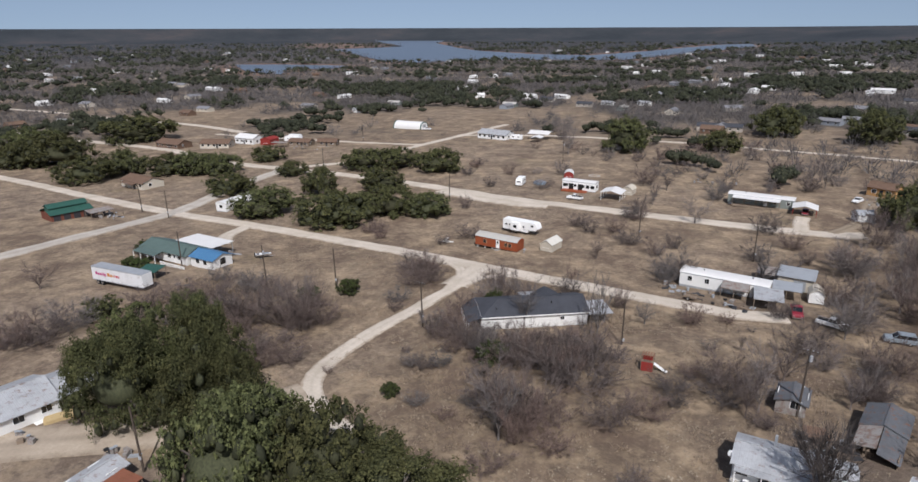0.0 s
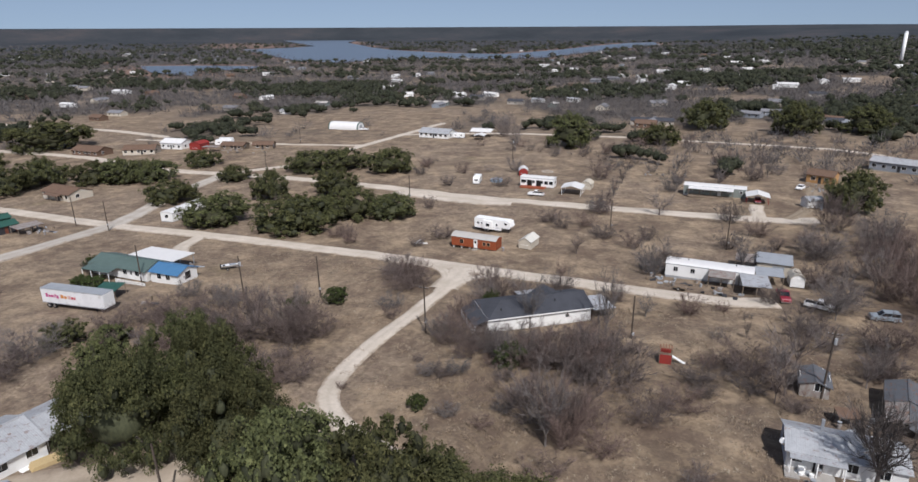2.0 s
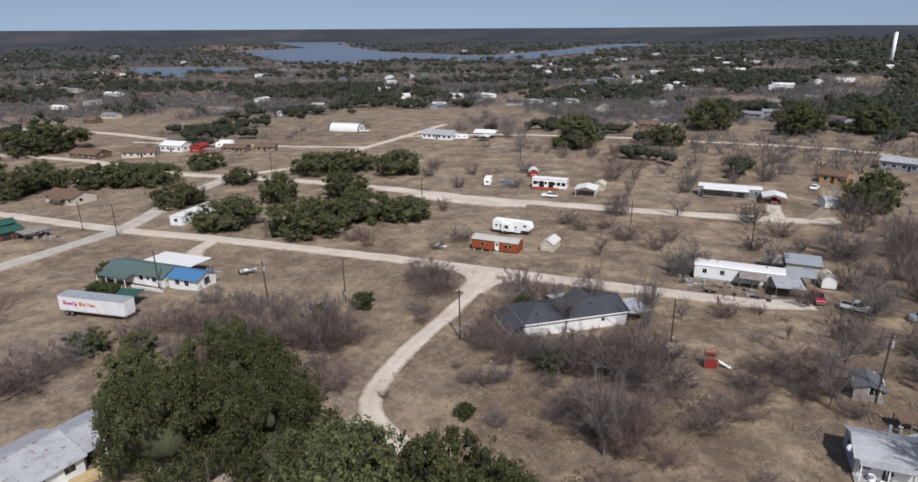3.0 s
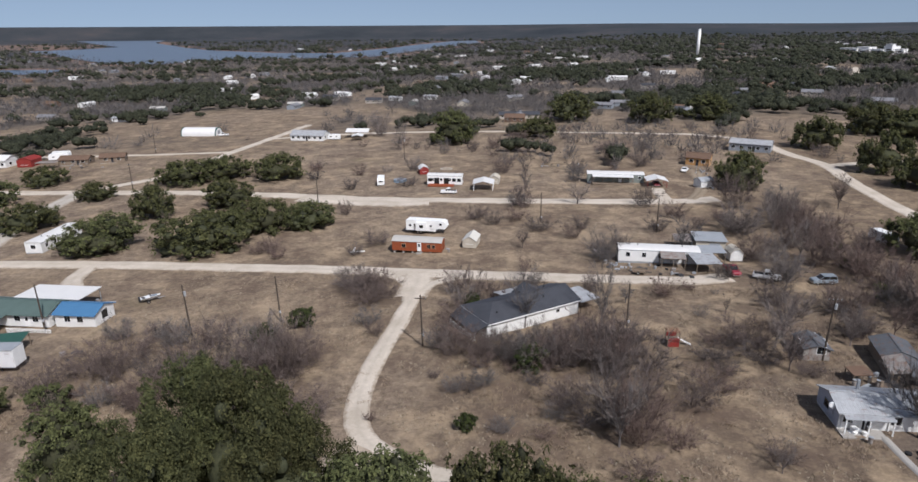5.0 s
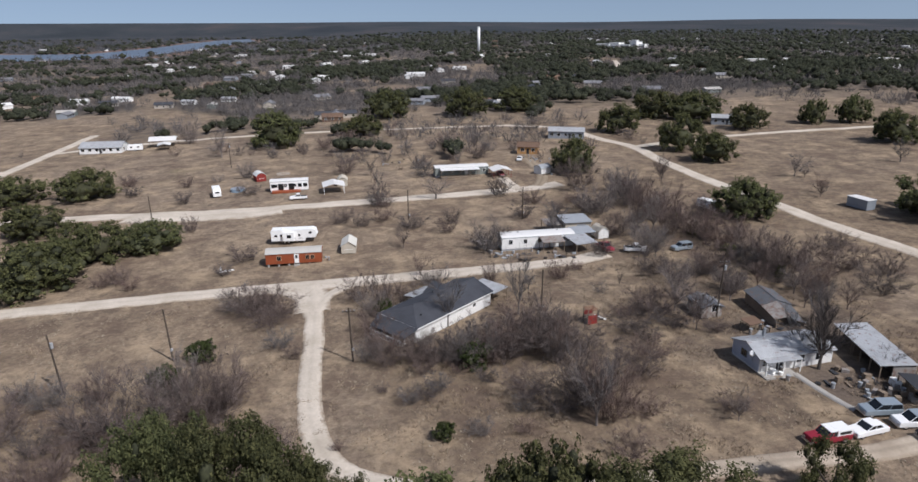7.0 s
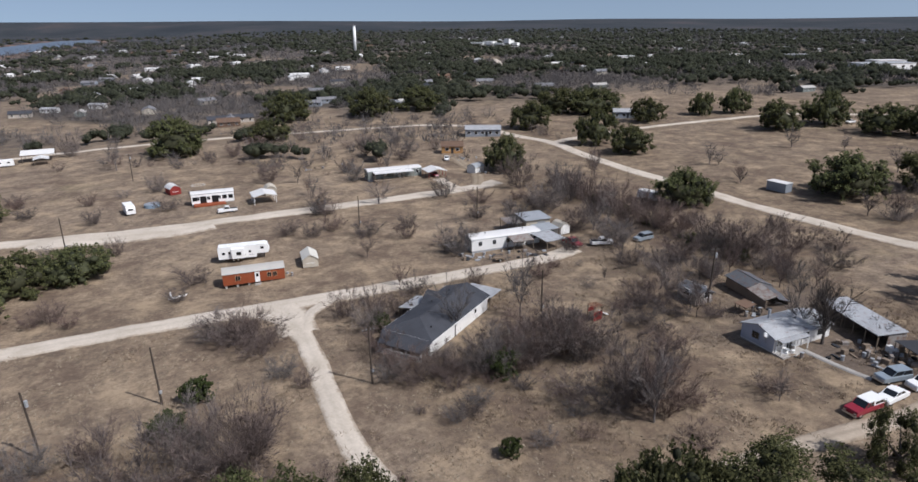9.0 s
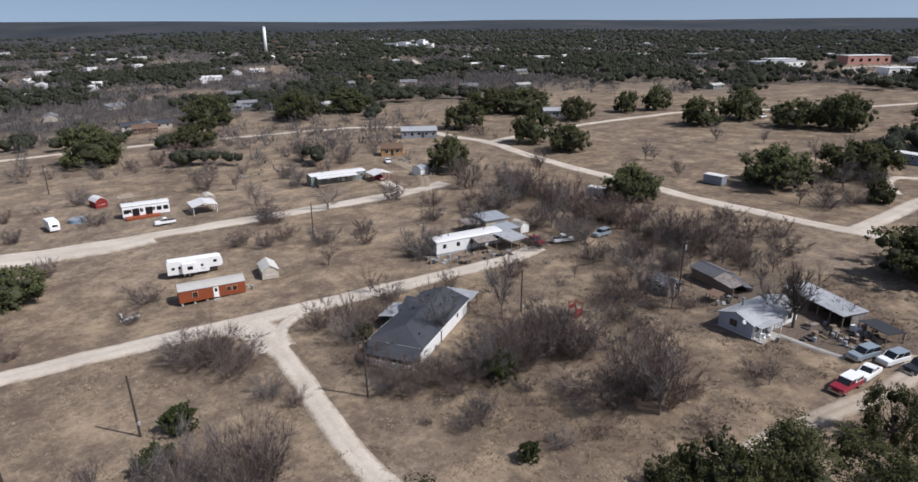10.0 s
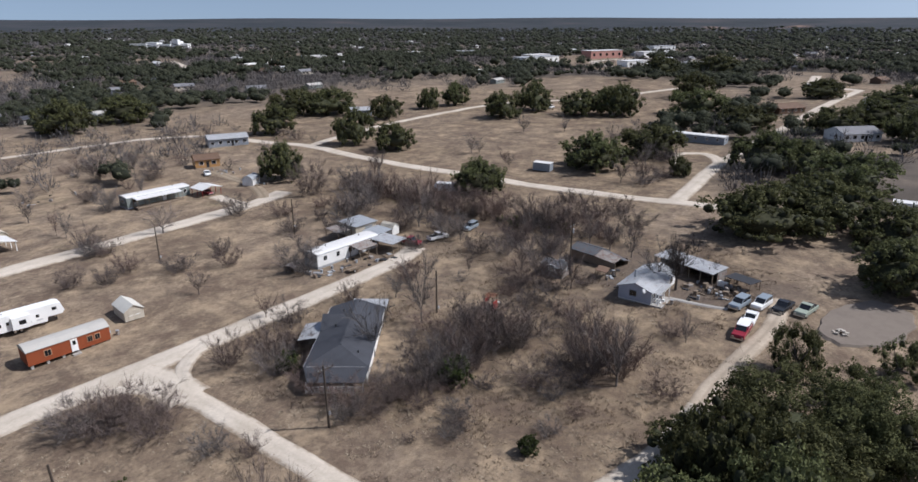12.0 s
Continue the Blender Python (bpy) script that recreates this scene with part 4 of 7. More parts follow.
def vehicle(name, x, y, turn, paint, label, shape="sedan", top=None, lift=0.0):
    """Length along x, its front at -x."""
    v = thing(name, x, y, turn, label, "car" if shape in ("sedan", "suv") else "truck", "parked vehicles", lift=lift, clear=3)
    L, W = {"sedan": (4.6, 1.75), "suv": (4.6, 1.8), "pickup": (5.1, 1.85)}[shape]
    a = L / 2
    body = {"sedan": [(-a, 0.3), (a, 0.32), (a, 0.85), (a - 0.15, 0.98), (a - 1.0, 1.0), (-a + 1.4, 0.98), (-a + 0.15, 0.82), (-a, 0.6)],
            "suv": [(-a, 0.35), (a, 0.38), (a, 1.0), (a - 0.1, 1.1), (-a + 1.25, 1.08), (-a + 0.12, 0.98), (-a, 0.75)],
            "pickup": [(-a, 0.42), (a, 0.45), (a, 1.1), (0.55, 1.1), (-a + 1.5, 1.12), (-a + 0.12, 1.02), (-a, 0.75)]}[shape]
    ob = part("body", side_prism(([], []), body, -W / 2, W / 2), paint, v)
    bev = ob.modifiers.new("round", "BEVEL")
    bev.width, bev.segments = 0.06, 2
    cab = {"sedan": [(-a + 1.35, 0.97), (a - 0.75, 0.98), (a - 1.35, 1.42), (-a + 2.1, 1.44)],
           "suv": [(-a + 1.2, 1.07), (a - 0.08, 1.08), (a - 0.3, 1.72), (-a + 1.95, 1.74)],
           "pickup": [(-a + 1.45, 1.1), (0.62, 1.1), (0.42, 1.74), (-a + 2.15, 1.76)]}[shape]
    c = part("cabin", side_prism(([], []), cab, -W / 2 + 0.12, W / 2 - 0.12), M_glass, v, "dark window glass")
    (x0, z0), (x1, _), (x2, z2), (x3, z3) = cab
    r = part("roof", box(([], []), (x2 + x3) / 2, 0, z3 - 0.03, x2 - x3 + 0.08, W - 0.22, 0.07), top or paint, v)
    for s in (-1, 1):
        for xa, xb in ((x0, x3), (x1, x2), ((x0 + x1) / 2, (x2 + x3) / 2 + 0.05)):
            part("pillar", tube(([], []), (xa, s * (W / 2 - 0.11), z0), (xb, s * (W / 2 - 0.13), z3), 0.045, 0.04, 5), paint, c)
    if shape == "pickup":
        if top:
            s = part("camper_shell", side_prism(([], []), [(0.5, 1.1), (a - 0.02, 1.1), (a - 0.15, 1.78), (0.5, 1.78)], -W / 2 + 0.08, W / 2 - 0.08), top, v)
            for k in (-1, 1):
                part("pane", box(([], []), (0.5 + a) / 2, k * (W / 2 - 0.07), 1.25, 1.5, 0.03, 0.35), M_glass, s)
        else:
            part("bed", box(([], []), (0.62 + a) / 2, 0, 1.05, a - 0.8, W - 0.35, 0.07), M_black, v, "dark open load bed")
    wheels(v, (-a + 0.85, a - 0.95), W / 2 - 0.14, 0.35 if shape == "sedan" else 0.4, 0.22)
    for s in (-1, 1):
        part("headlight", box(([], []), -a + 0.01, s * W * 0.36, 0.62, 0.06, 0.34, 0.16), M_chrome, v)
        part("tail_light", box(([], []), a, s * W * 0.41, 0.72, 0.05, 0.16, 0.24), M_sign_red, v)
    part("bumper", box(([], []), -a - 0.04, 0, 0.35, 0.14, W * 0.96, 0.18), M_chrome, v)
    part("bumper", box(([], []), a + 0.04, 0, 0.38, 0.14, W * 0.96, 0.18), M_chrome, v)
    return v


def small_camper(x, y, turn, L, label, H=2.5):
    v = thing("camper_trailer", x, y, turn, label, "camper", clear=4)
    a = L / 2
    part("body", side_prism(([], []), [(-a, 0.5), (a, 0.5), (a + 0.05, 1.6), (a - 0.3, H + 0.2), (-a + 0.45, H + 0.25), (-a - 0.05, 1.7)], -1.15, 1.15), M_white_metal, v)
    for xx in (-L * 0.25, L * 0.22):
        part("window", box(([], []), xx, -1.16, 1.5, 0.9, 0.05, 0.5), M_glass, v)
    part("window", box(([], []), -a - 0.02, 0, 1.5, 0.06, 1.3, 0.5), M_glass, v)
    part("door", box(([], []), 0.1, -1.165, 0.55, 0.65, 0.04, 1.75), M_white_metal, v)
    part("hitch", box(([], []), a + 0.5, 0, 0.45, 1.1, 0.12, 0.12), M_dark, v)
    part("roof_vent", box(([], []), 0.3, 0, H + 0.2, 0.5, 0.5, 0.18), M_white_metal, v)
    wheels(v, (-0.3, 0.5) if L > 5 else (0,), 1.05, 0.34)
    return v


def junk_heap(x, y, spread, count, label, seed, pale=False):
    """Small yard clutter: boards, tins, boxes and drums, each lying on the ground."""
    rnd = random.Random(seed)
    kinds = (("board", M_wood), ("crate", M_wood), ("tin_sheet", M_galv_plain), ("bucket", M_galv_plain), ("drum", M_rusty), ("tyre", M_black), ("board", M_dark), ("box", M_rusty))
    for _ in range(count):
        nm, mt = rnd.choice(kinds)
        mt = M_white_metal if pale and rnd.random() < 0.7 else mt
        px, py = x + rnd.gauss(0, spread), y + rnd.gauss(0, spread * 0.6)
        ob = thing(nm, px, py, rnd.uniform(0, 180), label.replace("clutter", nm.replace("_", " ")), nm.replace("_", " "), "yard clutter")
        if nm in ("board", "tin_sheet"):
            g = box(([], []), 0, 0, -0.03, rnd.uniform(0.9, 2.2), rnd.uniform(0.25, 0.9), rnd.uniform(0.1, 0.22))
        elif nm in ("crate", "box"):
            g = box(([], []), 0, 0, -0.05, rnd.uniform(0.5, 1.0), rnd.uniform(0.4, 0.8), rnd.uniform(0.45, 0.95))
        elif nm == "tyre":
            g = tube(([], []), (0, 0, -0.02), (0, 0, 0.22), 0.36, 0.36, 12)
        else:
            g = tube(([], []), (0, 0, -0.05), (0, 0, rnd.uniform(0.45, 0.85)), 0.24, 0.27, 10)
        part("shell", g, mt, ob)
        if nm == "drum":
            part("lid", tube(([], []), (0, 0, 0.86), (0, 0, 0.9), 0.29, 0.29, 10), M_galv_plain, ob)


main_house()
cabin()
fifth_wheel()
barn_shed(-61.4, 138.7, -4, 3.2, 5.2, 1.9, M_tan, painted("cream_roof", (0.58, 0.56, 0.50, 1), 0.6, 0, 0.2), "cream garden shed with a gable roof on dry grass", gambrel=False)
junk_heap(-66.2, 133.8, 0.8, 3, "small pale clutter beside a cabin", 4)

for bx0, by0, bl, bt in ((-87.6, 131.8, 3.4, 20), (-88.9, 133.2, 2.6, 95)):
    bd = thing("white_board", bx0, by0, bt, "long white board lying on dry grass", "board", "yard clutter")
    part("plank", box(([], []), 0, 0, -0.02, bl, 0.22, 0.3), M_white_metal, bd)

# the white mobile home with its add-ons
single_wide("mobile_home", -19.6, 130.4, 0, 16.8, 4.3, M_white, M_white_roof, "long weathered white mobile home with a white roof")
annex = thing("workshop", -7.4, 139.0, 0, "tan flat-roofed workshop with a dark grey roof behind a mobile home", "shed", clear=6)
walls(annex, 6.4, 5.6, 2.7, M_tan, 0.05)
shed_roof(annex, 0, 0, 7.0, 6.4, 2.75, 3.0, M_galv_plain)
shed_roof(annex, -5.4, 0.6, 4.2, 4.6, 2.0, 2.3, M_rusty)
posts(annex, -5.4, 0.6, 4.2, 4.6, 2.0, M_wood, 2)
part("door", box(([], []), 0.8, -2.84, 0.1, 2.2, 0.08, 2.1), M_galv_plain, annex)
carport(-10.9, 125.2, 8, 5.2, 6.2, 2.3, 2.5, M_galv, "blue-grey metal carport in front of a mobile home")
carport(-17.0, 126.6, 0, 5.0, 3.4, 2.3, 2.7, M_rusty, "brown lean-to porch on a mobile home", "porch_roof")
carport(-8.4, 131.3, 4, 5.2, 4.6, 2.4, 2.6, M_galv_plain, "grey sheet-metal shelter between sheds", "shelter")
barn_shed(-3.4, 132.4, 8, 2.6, 3.4, 1.8, M_white, M_tan, "small white shed with double doors beside a truck")
carport(-31.3, 131.2, 10, 3.2, 2.6, 1.5, 1.7, M_rusty, "low rusty lean-to beside bare trees", "lean_to")
vehicle("pickup_truck", -5.8, 123.4, 100, M_red_paint, "red pickup truck parked beside a carport", "pickup")
vehicle("pickup_truck", 0.1, 120.4, 165, M_white_paint, "white pickup truck parked under bare trees", "pickup")
vehicle("sport_utility", 9.8, 118.7, 8, M_silver_paint, "silver car parked beside a brushy fence line", "suv")
junk_heap(-23.5, 125.6, 3.0, 16, "weathered clutter in a mobile home yard", 1)
junk_heap(-15.5, 122.8, 2.2, 10, "weathered clutter in a mobile home yard", 2)
junk_heap(-27.5, 127.0, 2.0, 9, "weathered clutter in a mobile home yard", 3)


def utility_trailer(x, y, turn):
    t = thing("utility_trailer", x, y, turn, "small brown flatbed trailer at a road edge", "trailer")
    part("bed", box(([], []), 0, 0, 0.45, 2.4, 1.5, 0.1), M_wood, t)
    for s in (-1, 1):
        part("side_rail", box(([], []), 0, s * 0.74, 0.5, 2.4, 0.05, 0.4), M_wood, t)
    part("tongue", box(([], []), 1.8, 0, 0.42, 1.3, 0.1, 0.1), M_dark, t)
    wheels(t, (-0.2,), 0.88, 0.33, 0.2)


utility_trailer(-24.2, 121.9, -8)

# the grey-roofed house at the end of the drive and its sheds
rh = thing("cottage", -1.6, 69.6, 2.5, "small white cottage with a weathered grey metal roof", "house", clear=8)
walls(rh, 11.6, 5.8, 2.3, M_white, 0.1, 1.0)
part("footing", box(([], []), 0, 0, -0.6, 11.5, 5.7, 0.8), M_concrete, rh)
gable_roof(rh, 11.6, 5.8, 2.4, 1.0, M_galv, 0.35)
shed_roof(rh, -2.8, -3.5, 5.6, 1.3, 2.12, 2.32, M_galv)
posts(rh, -2.8, -3.5, 5.6, 1.3, 2.1, M_white_metal, 3)
part("porch_slab", box(([], []), -3.4, -3.8, -0.2, 5.0, 2.0, 0.4), M_concrete, rh)
for xx in (-4.8, 0.6, 3.6):
    window(rh, xx, -2.92, 1.0, 1.2, 1.0, "y-")
door(rh, -2.6, -2.92, "y-", M_dark, z=0.2)
window(rh, -5.86, 0.3, 1.0, 1.2, 1.0, "x-", M_bluegrey)
# sheet laid over the white gable; its blue-grey is painted shade
part("shaded_gable_wall", prism(([], []), [(-2.88, 0.3), (2.88, 0.3), (2.88, 2.38), (0, 3.36), (-2.88, 2.38)], -5.86, -5.8), M_shaded_gable, rh, "weathered white gable wall coloured blue-grey for shade")
part("chimney", box(([], []), -2.0, 1.6, 2.9, 0.3, 0.3, 1.4), M_galv_plain, rh)
dish = part("dish_mast", tube(([], []), (-5.9, -1.6, 1.2), (-6.2, -1.6, 2.5), 0.04, 0.04), M_galv_plain, rh)
part("dish", tube(([], []), (-6.2, -1.7, 2.5), (-6.3, -1.85, 2.58), 0.42, 0.3, 12), M_white_metal, dish)
junk_heap(-5.4, 65.4, 1.1, 16, "pale clutter heaped by a cottage porch", 5, pale=True)
junk_heap(3.5, 62.0, 2.6, 18, "scattered clutter on a bare dirt yard", 6)
junk_heap(4.8, 58.0, 2.0, 12, "scattered clutter on a bare dirt yard", 7)
junk_heap(0.5, 74.0, 1.6, 5, "weathered clutter behind a cottage", 8)

ls = thing("equipment_shed", 10.1, 66.5, 76, "long open-fronted pole shed with a rusty grey metal roof", "shed", clear=7)
shed_roof(ls, 0, 0, 12.6, 4.7, 2.6, 2.35, M_galv)
part("back_wall", box(([], []), 0, -2.2, 0, 12.2, 0.12, 2.45), M_rusty, ls)
for s in (-1, 1):
    part("end_wall", box(([], []), s * 6.05, -0.8, 0, 0.12, 2.8, 2.3), M_rusty, ls)
for i in range(6):
    part("post", box(([], []), -6.0 + i * 2.4, 2.1, 0, 0.14, 0.14, 2.3), M_wood, ls)
part("fascia", box(([], []), 0, 2.36, 2.28, 12.6, 0.05, 0.14), M_white_metal, ls, "pale metal roof edge")
part("divider", box(([], []), 0.8, 0, 0, 0.1, 4.0, 2.2), M_wood, ls)
freezer = thing("chest_freezer", 7.6, 59.6, 76, "white chest freezer beside an open shed", "freezer", "yard clutter")
part("cabinet", box(([], []), 0, 0, 0, 1.5, 0.75, 0.8), M_white_metal, freezer)
part("lid", box(([], []), 0, 0, 0.8, 1.54, 0.79, 0.1), M_white_metal, freezer)
pergola = thing("dark_canopy", 8.6, 56.6, 76, "low dark sheet canopy over stored junk", "canopy", clear=3)
shed_roof(pergola, 0, 0, 5.0, 3.6, 1.7, 1.9, M_dark)
posts(pergola, 0, 0, 5.0, 3.6, 1.7, M_wood, 3)
junk_heap(8.0, 58.0, 1.6, 10, "dark clutter under a low canopy", 27)

M_patched = painted("patched_roof", (0.115, 0.120, 0.130, 1), 0.75, 0.05, 0.8, (0, 0.5, 0.03), 0.35)
ruin = thing("old_shed", 7.0, 83.4, 82, "derelict long shed with a sagging patched roof among bare trees", "shed", clear=6)
walls(ruin, 5.6, 4.6, 1.9, M_wood, 0, 0.8, x=2.6)
gable_roof(ruin, 5.6, 4.6, 1.95, 0.8, M_patched, 0.3, x=2.6)
part("broken_wall", box(([], []), -2.6, -2.2, 0, 5.0, 0.12, 1.4), M_wood, ruin)
part("broken_wall", box(([], []), -2.6, 2.2, 0, 5.0, 0.12, 1.7), M_wood, ruin)
roof_slab(ruin, [(-5.4, -2.5, 0.9), (-0.3, -2.5, 1.7), (-0.3, 0.0, 2.6), (-5.4, 0.0, 1.6)], 0.08, M_patched, "fallen_roof", "sagging patched sheet roof")
roof_slab(ruin, [(-0.3, 2.5, 1.8), (-5.0, 2.5, 1.5), (-5.2, 0.1, 2.1), (-0.3, 0.1, 2.65)], 0.08, M_rusty, "fallen_roof", "sagging rusty sheet roof")
part("doorway", box(([], []), 5.42, 0.6, 0, 0.08, 1.6, 1.7), M_dark, ruin)
carport(0.1, 79.2, 12, 2.8, 2.2, 1.4, 1.6, M_brown_roof, "small open wooden shelter with a brown tin roof", "open_shelter")
junk_heap(2.5, 79.5, 2.0, 10, "weathered clutter beside a derelict shed", 28)
plain_house("tool_shed", -3.2, 87.2, 90, 4.6, 3.6, 1.8, 0.6, M_rusty, M_patched, "small grey tin shed beside a pole", 1, 0, 0.3)

ps = thing("play_tower", -22.9, 88.2, 8, "red wooden play tower with a white slide", "playset", clear=2)
for sx in (-1, 1):
    for sy in (-1, 1):
        part("post", box(([], []), sx * 0.85, sy * 0.75, 0, 0.14, 0.14, 2.6), M_wood, ps)
part("panel", box(([], []), 0, -0.8, 0.1, 1.7, 0.07, 1.5), M_barn_red, ps)
part("panel", box(([], []), 0, 0.8, 0.9, 1.7, 0.07, 1.0), M_barn_red, ps)
part("deck", box(([], []), 0, 0, 1.1, 1.8, 1.6, 0.1), M_wood, ps)
for k in range(5):
    part("slat", box(([], []), -0.8 + k * 0.4, 0, 2.5, 0.14, 1.9, 0.06), M_rust_red, ps)
part("slide", side_prism(([], []), [(0.9, 1.15), (2.6, 0.2), (2.9, 0.2), (2.9, 0.28), (2.62, 0.3), (0.9, 1.28)], -0.3, 0.3), M_white_metal, ps, "white plastic slide")

vehicle("pickup_truck", -8.9, 51.3, 3, M_red_paint, "red pickup truck with a white camper shell", "pickup", M_white_paint)
vehicle("sedan_car", -3.5, 51.6, 6, M_white_paint, "white sedan parked behind a red pickup", "sedan")
vehicle("sport_utility", 0.8, 54.6, -8, M_silver_paint, "silver-blue sport utility car parked on dirt", "suv")
vehicle("sport_utility", 2.7, 51.7, -8, M_white_paint, "pale sport utility car with a dark roof parked on dirt", "suv", M_silver_paint)
vehicle("pickup_truck", 3.4, 48.6, -8, M_black_paint, "black pickup truck parked on dirt", "pickup")
vehicle("pickup_truck", 4.4, 45.4, -10, M_green_paint, "faded pale green pickup truck parked by a dirt pad", "pickup")

# the blue-roofed house and its yard
blue_roof_house()
box_trailer()
carport(-128.2, 75.4, 20, 4.6, 4.0, 2.1, 2.4, M_green_roof, "small green-roofed carport beside a box trailer")


def boat(x, y, turn):
    b = thing("motor_boat", x, y, turn, "white motor boat on a small trailer", "boat", clear=3)
    V, F, k = [], [], 7
    for i, (x0, half, keel) in enumerate(((-2.6, 0.85, 0.62), (-1.2, 0.95, 0.55), (0.4, 0.95, 0.55), (1.7, 0.72, 0.66), (2.5, 0.36, 0.86), (3.0, 0.05, 1.15))):
        for j in range(k):
            u = 2 * j / (k - 1) - 1
            V.append((x0, half * u, keel + (1.3 + 0.02 * i - keel) * abs(u) ** 1.6))
        if i:
            F += [((i - 1) * k + j, (i - 1) * k + j + 1, i * k + j + 1, i * k + j) for j in range(k - 1)]
    F.append(tuple(range(k)))
    F += [((i - 1) * k, i * k, i * k + k - 1, (i - 1) * k + k - 1) for i in range(1, 6)]
    V = [(0.66 * x0, 0.8 * y0, 0.85 * z0) for x0, y0, z0 in V]
    part("hull", (V, F), M_white_paint, b)
    part("deck", box(([], []), 0.75, 0, 1.1, 1.2, 1.0, 0.1), M_bluegrey, b)
    part("windscreen", box(([], []), 0.1, 0, 1.15, 0.08, 1.1, 0.4), M_glass, b)
    part("motor", box(([], []), -1.9, 0, 0.6, 0.3, 0.35, 0.9), M_dark, b)
    part("cockpit", box(([], []), -0.7, 0, 1.09, 1.5, 1.15, 0.03), M_dark, b, "dark open cockpit")
    wheels(b, (-0.5,), 0.8, 0.32, 0.2)
    part("tongue", box(([], []), 2.1, 0, 0.4, 1.4, 0.1, 0.1), M_galv, b)


boat(-118.9, 98.4, 48)
junk_heap(-117.5, 75.5, 1.6, 6, "dark clutter beside a box trailer", 9)
junk_heap(-128.5, 97.0, 1.5, 5, "small clutter under a white carport", 10)

barn = thing("monitor_barn", -206.0, 97.5, 82, "dark red-brown barn with a stepped dark green metal roof", "barn", clear=12)
walls(barn, 11.6, 8.4, 2.4, M_brown_boards, 0.05)
for s in (-1, 1):
    part("roof", prism(([], []), [(s * 4.6, 2.25), (s * 4.6, 2.4), (s * 1.8, 3.5), (s * 1.8, 3.35)] if s > 0 else [(s * 1.8, 3.35), (s * 1.8, 3.5), (s * 4.6, 2.4), (s * 4.6, 2.25)], -6.2, 6.2), M_green_roof, barn)
walls(barn, 10.8, 3.6, 1.6, M_green_roof, 2.45, 0.0)
gable_roof(barn, 10.8, 3.6, 4.05, 0.8, M_green_roof, 0.4)
for xx in (-4.2, -1.4, 1.4, 4.2):
    part("bay_door", box(([], []), xx, -4.23, 0.1, 1.9, 0.08, 2.0), M_dark, barn)
door(barn, 5.82, 0.5, "x+", M_dark, 2.4, 2.1, 0.1)
carport(-197.5, 103.0, 82, 7.0, 4.6, 2.0, 2.2, M_rusty, "low rusty lean-to full of junk beside a barn", "lean_to")
junk_heap(-192.5, 104.0, 2.4, 10, "dark clutter beside a barn lean-to", 31)
junk_heap(-196.5, 108.0, 3.0, 8, "dark clutter in a barn yard", 11)

plain_house("brown_house", -231.0, 138.6, -3, 15.0, 8.6, 2.5, 1.5, M_tan, M_brown_roof, "tan ranch house with a brown shingle roof", 5, 2.2)
single_wide("mobile_home", -169.6, 133.6, 96, 16.0, 4.3, M_white, M_white_roof, "white mobile home among dark live oaks")


def quonset(x, y, turn, L, W, H):
    q = thing("quonset_building", x, y, turn, "white arched metal building with green end trim", "barn", clear=L * 0.6)
    k = 14
    arch = [(W / 2 * math.cos(math.pi * i / k), H * math.sin(math.pi * i / k) ** 0.75) for i in range(k + 1)]
    part("shell", prism(([], []), arch, -L / 2, L / 2), M_white_roof, q)
    for s in (-1, 1):
        part("end_trim", prism(([], []), [(y2 * 1.02, z2 * 1.02) for y2, z2 in arch], s * L / 2 - 0.25, s * L / 2 + 0.25), M_green_roof, q, "green metal end trim")
        part("end_wall", prism(([], []), [(y2 * 0.9, z2 * 0.9) for y2, z2 in arch], s * (L / 2 + 0.12) - 0.16, s * (L / 2 + 0.12) + 0.18), M_white_metal, q)
    part("door", box(([], []), L / 2 + 0.32, 0, 0, 0.1, 3.0, 2.6), M_galv_plain, q)


quonset(-233.5, 315.5, 6, 18.5, 9.0, 4.2)
vehicle("pickup_truck", -219, 312, 30, M_white_paint, "white pickup truck parked beside an arched building", "pickup")
plain_house("metal_roof_house", -164.5, 297.5, -2, 17.0, 9.0, 2.6, 1.8, M_white, M_galv, "white house with a pale blue-grey metal roof", 6)
carport(-141.5, 304.0, 4, 11.0, 8.0, 3.0, 3.2, M_white_roof, "large white-roofed carport with dark shade beneath", gable=1.2)
carport(-139.0, 294.5, 100, 6.0, 5.0, 2.3, 2.4, M_white_roof, "low white-roofed carport beside a house", gable=0.6)
small_camper(-151.5, 296.0, 10, 6.0, "white travel trailer parked beside a house")
plain_house("brown_house", -309.0, 206.5, 4, 17.0, 9.0, 2.5, 1.8, M_brown_roof, M_brown_roof, "brown house with a rust-brown roof among trees", 5)
plain_house("brown_house", -286.0, 216.0, 30, 15.0, 8.5, 2.5, 1.6, M_tan, M_brown_roof, "tan house with a brown roof beside bare trees", 5)
plain_house("white_barn", -281.0, 233.0, 5, 13.0, 8.0, 3.2, 1.6, M_white, M_white_roof, "white metal barn with a pale roof", 4)
barn_shed(-267.0, 234.5, 12, 6.0, 8.0, 3.0, M_barn_red, M_barn_red, "red gambrel barn beside parked campers", "red_barn")
small_camper(-262.0, 246.0, 20, 8.5, "white camper parked beside a red barn", 2.8)
small_camper(-266.0, 252.0, 20, 7.5, "white camper with a dark stripe parked in a yard", 2.8)
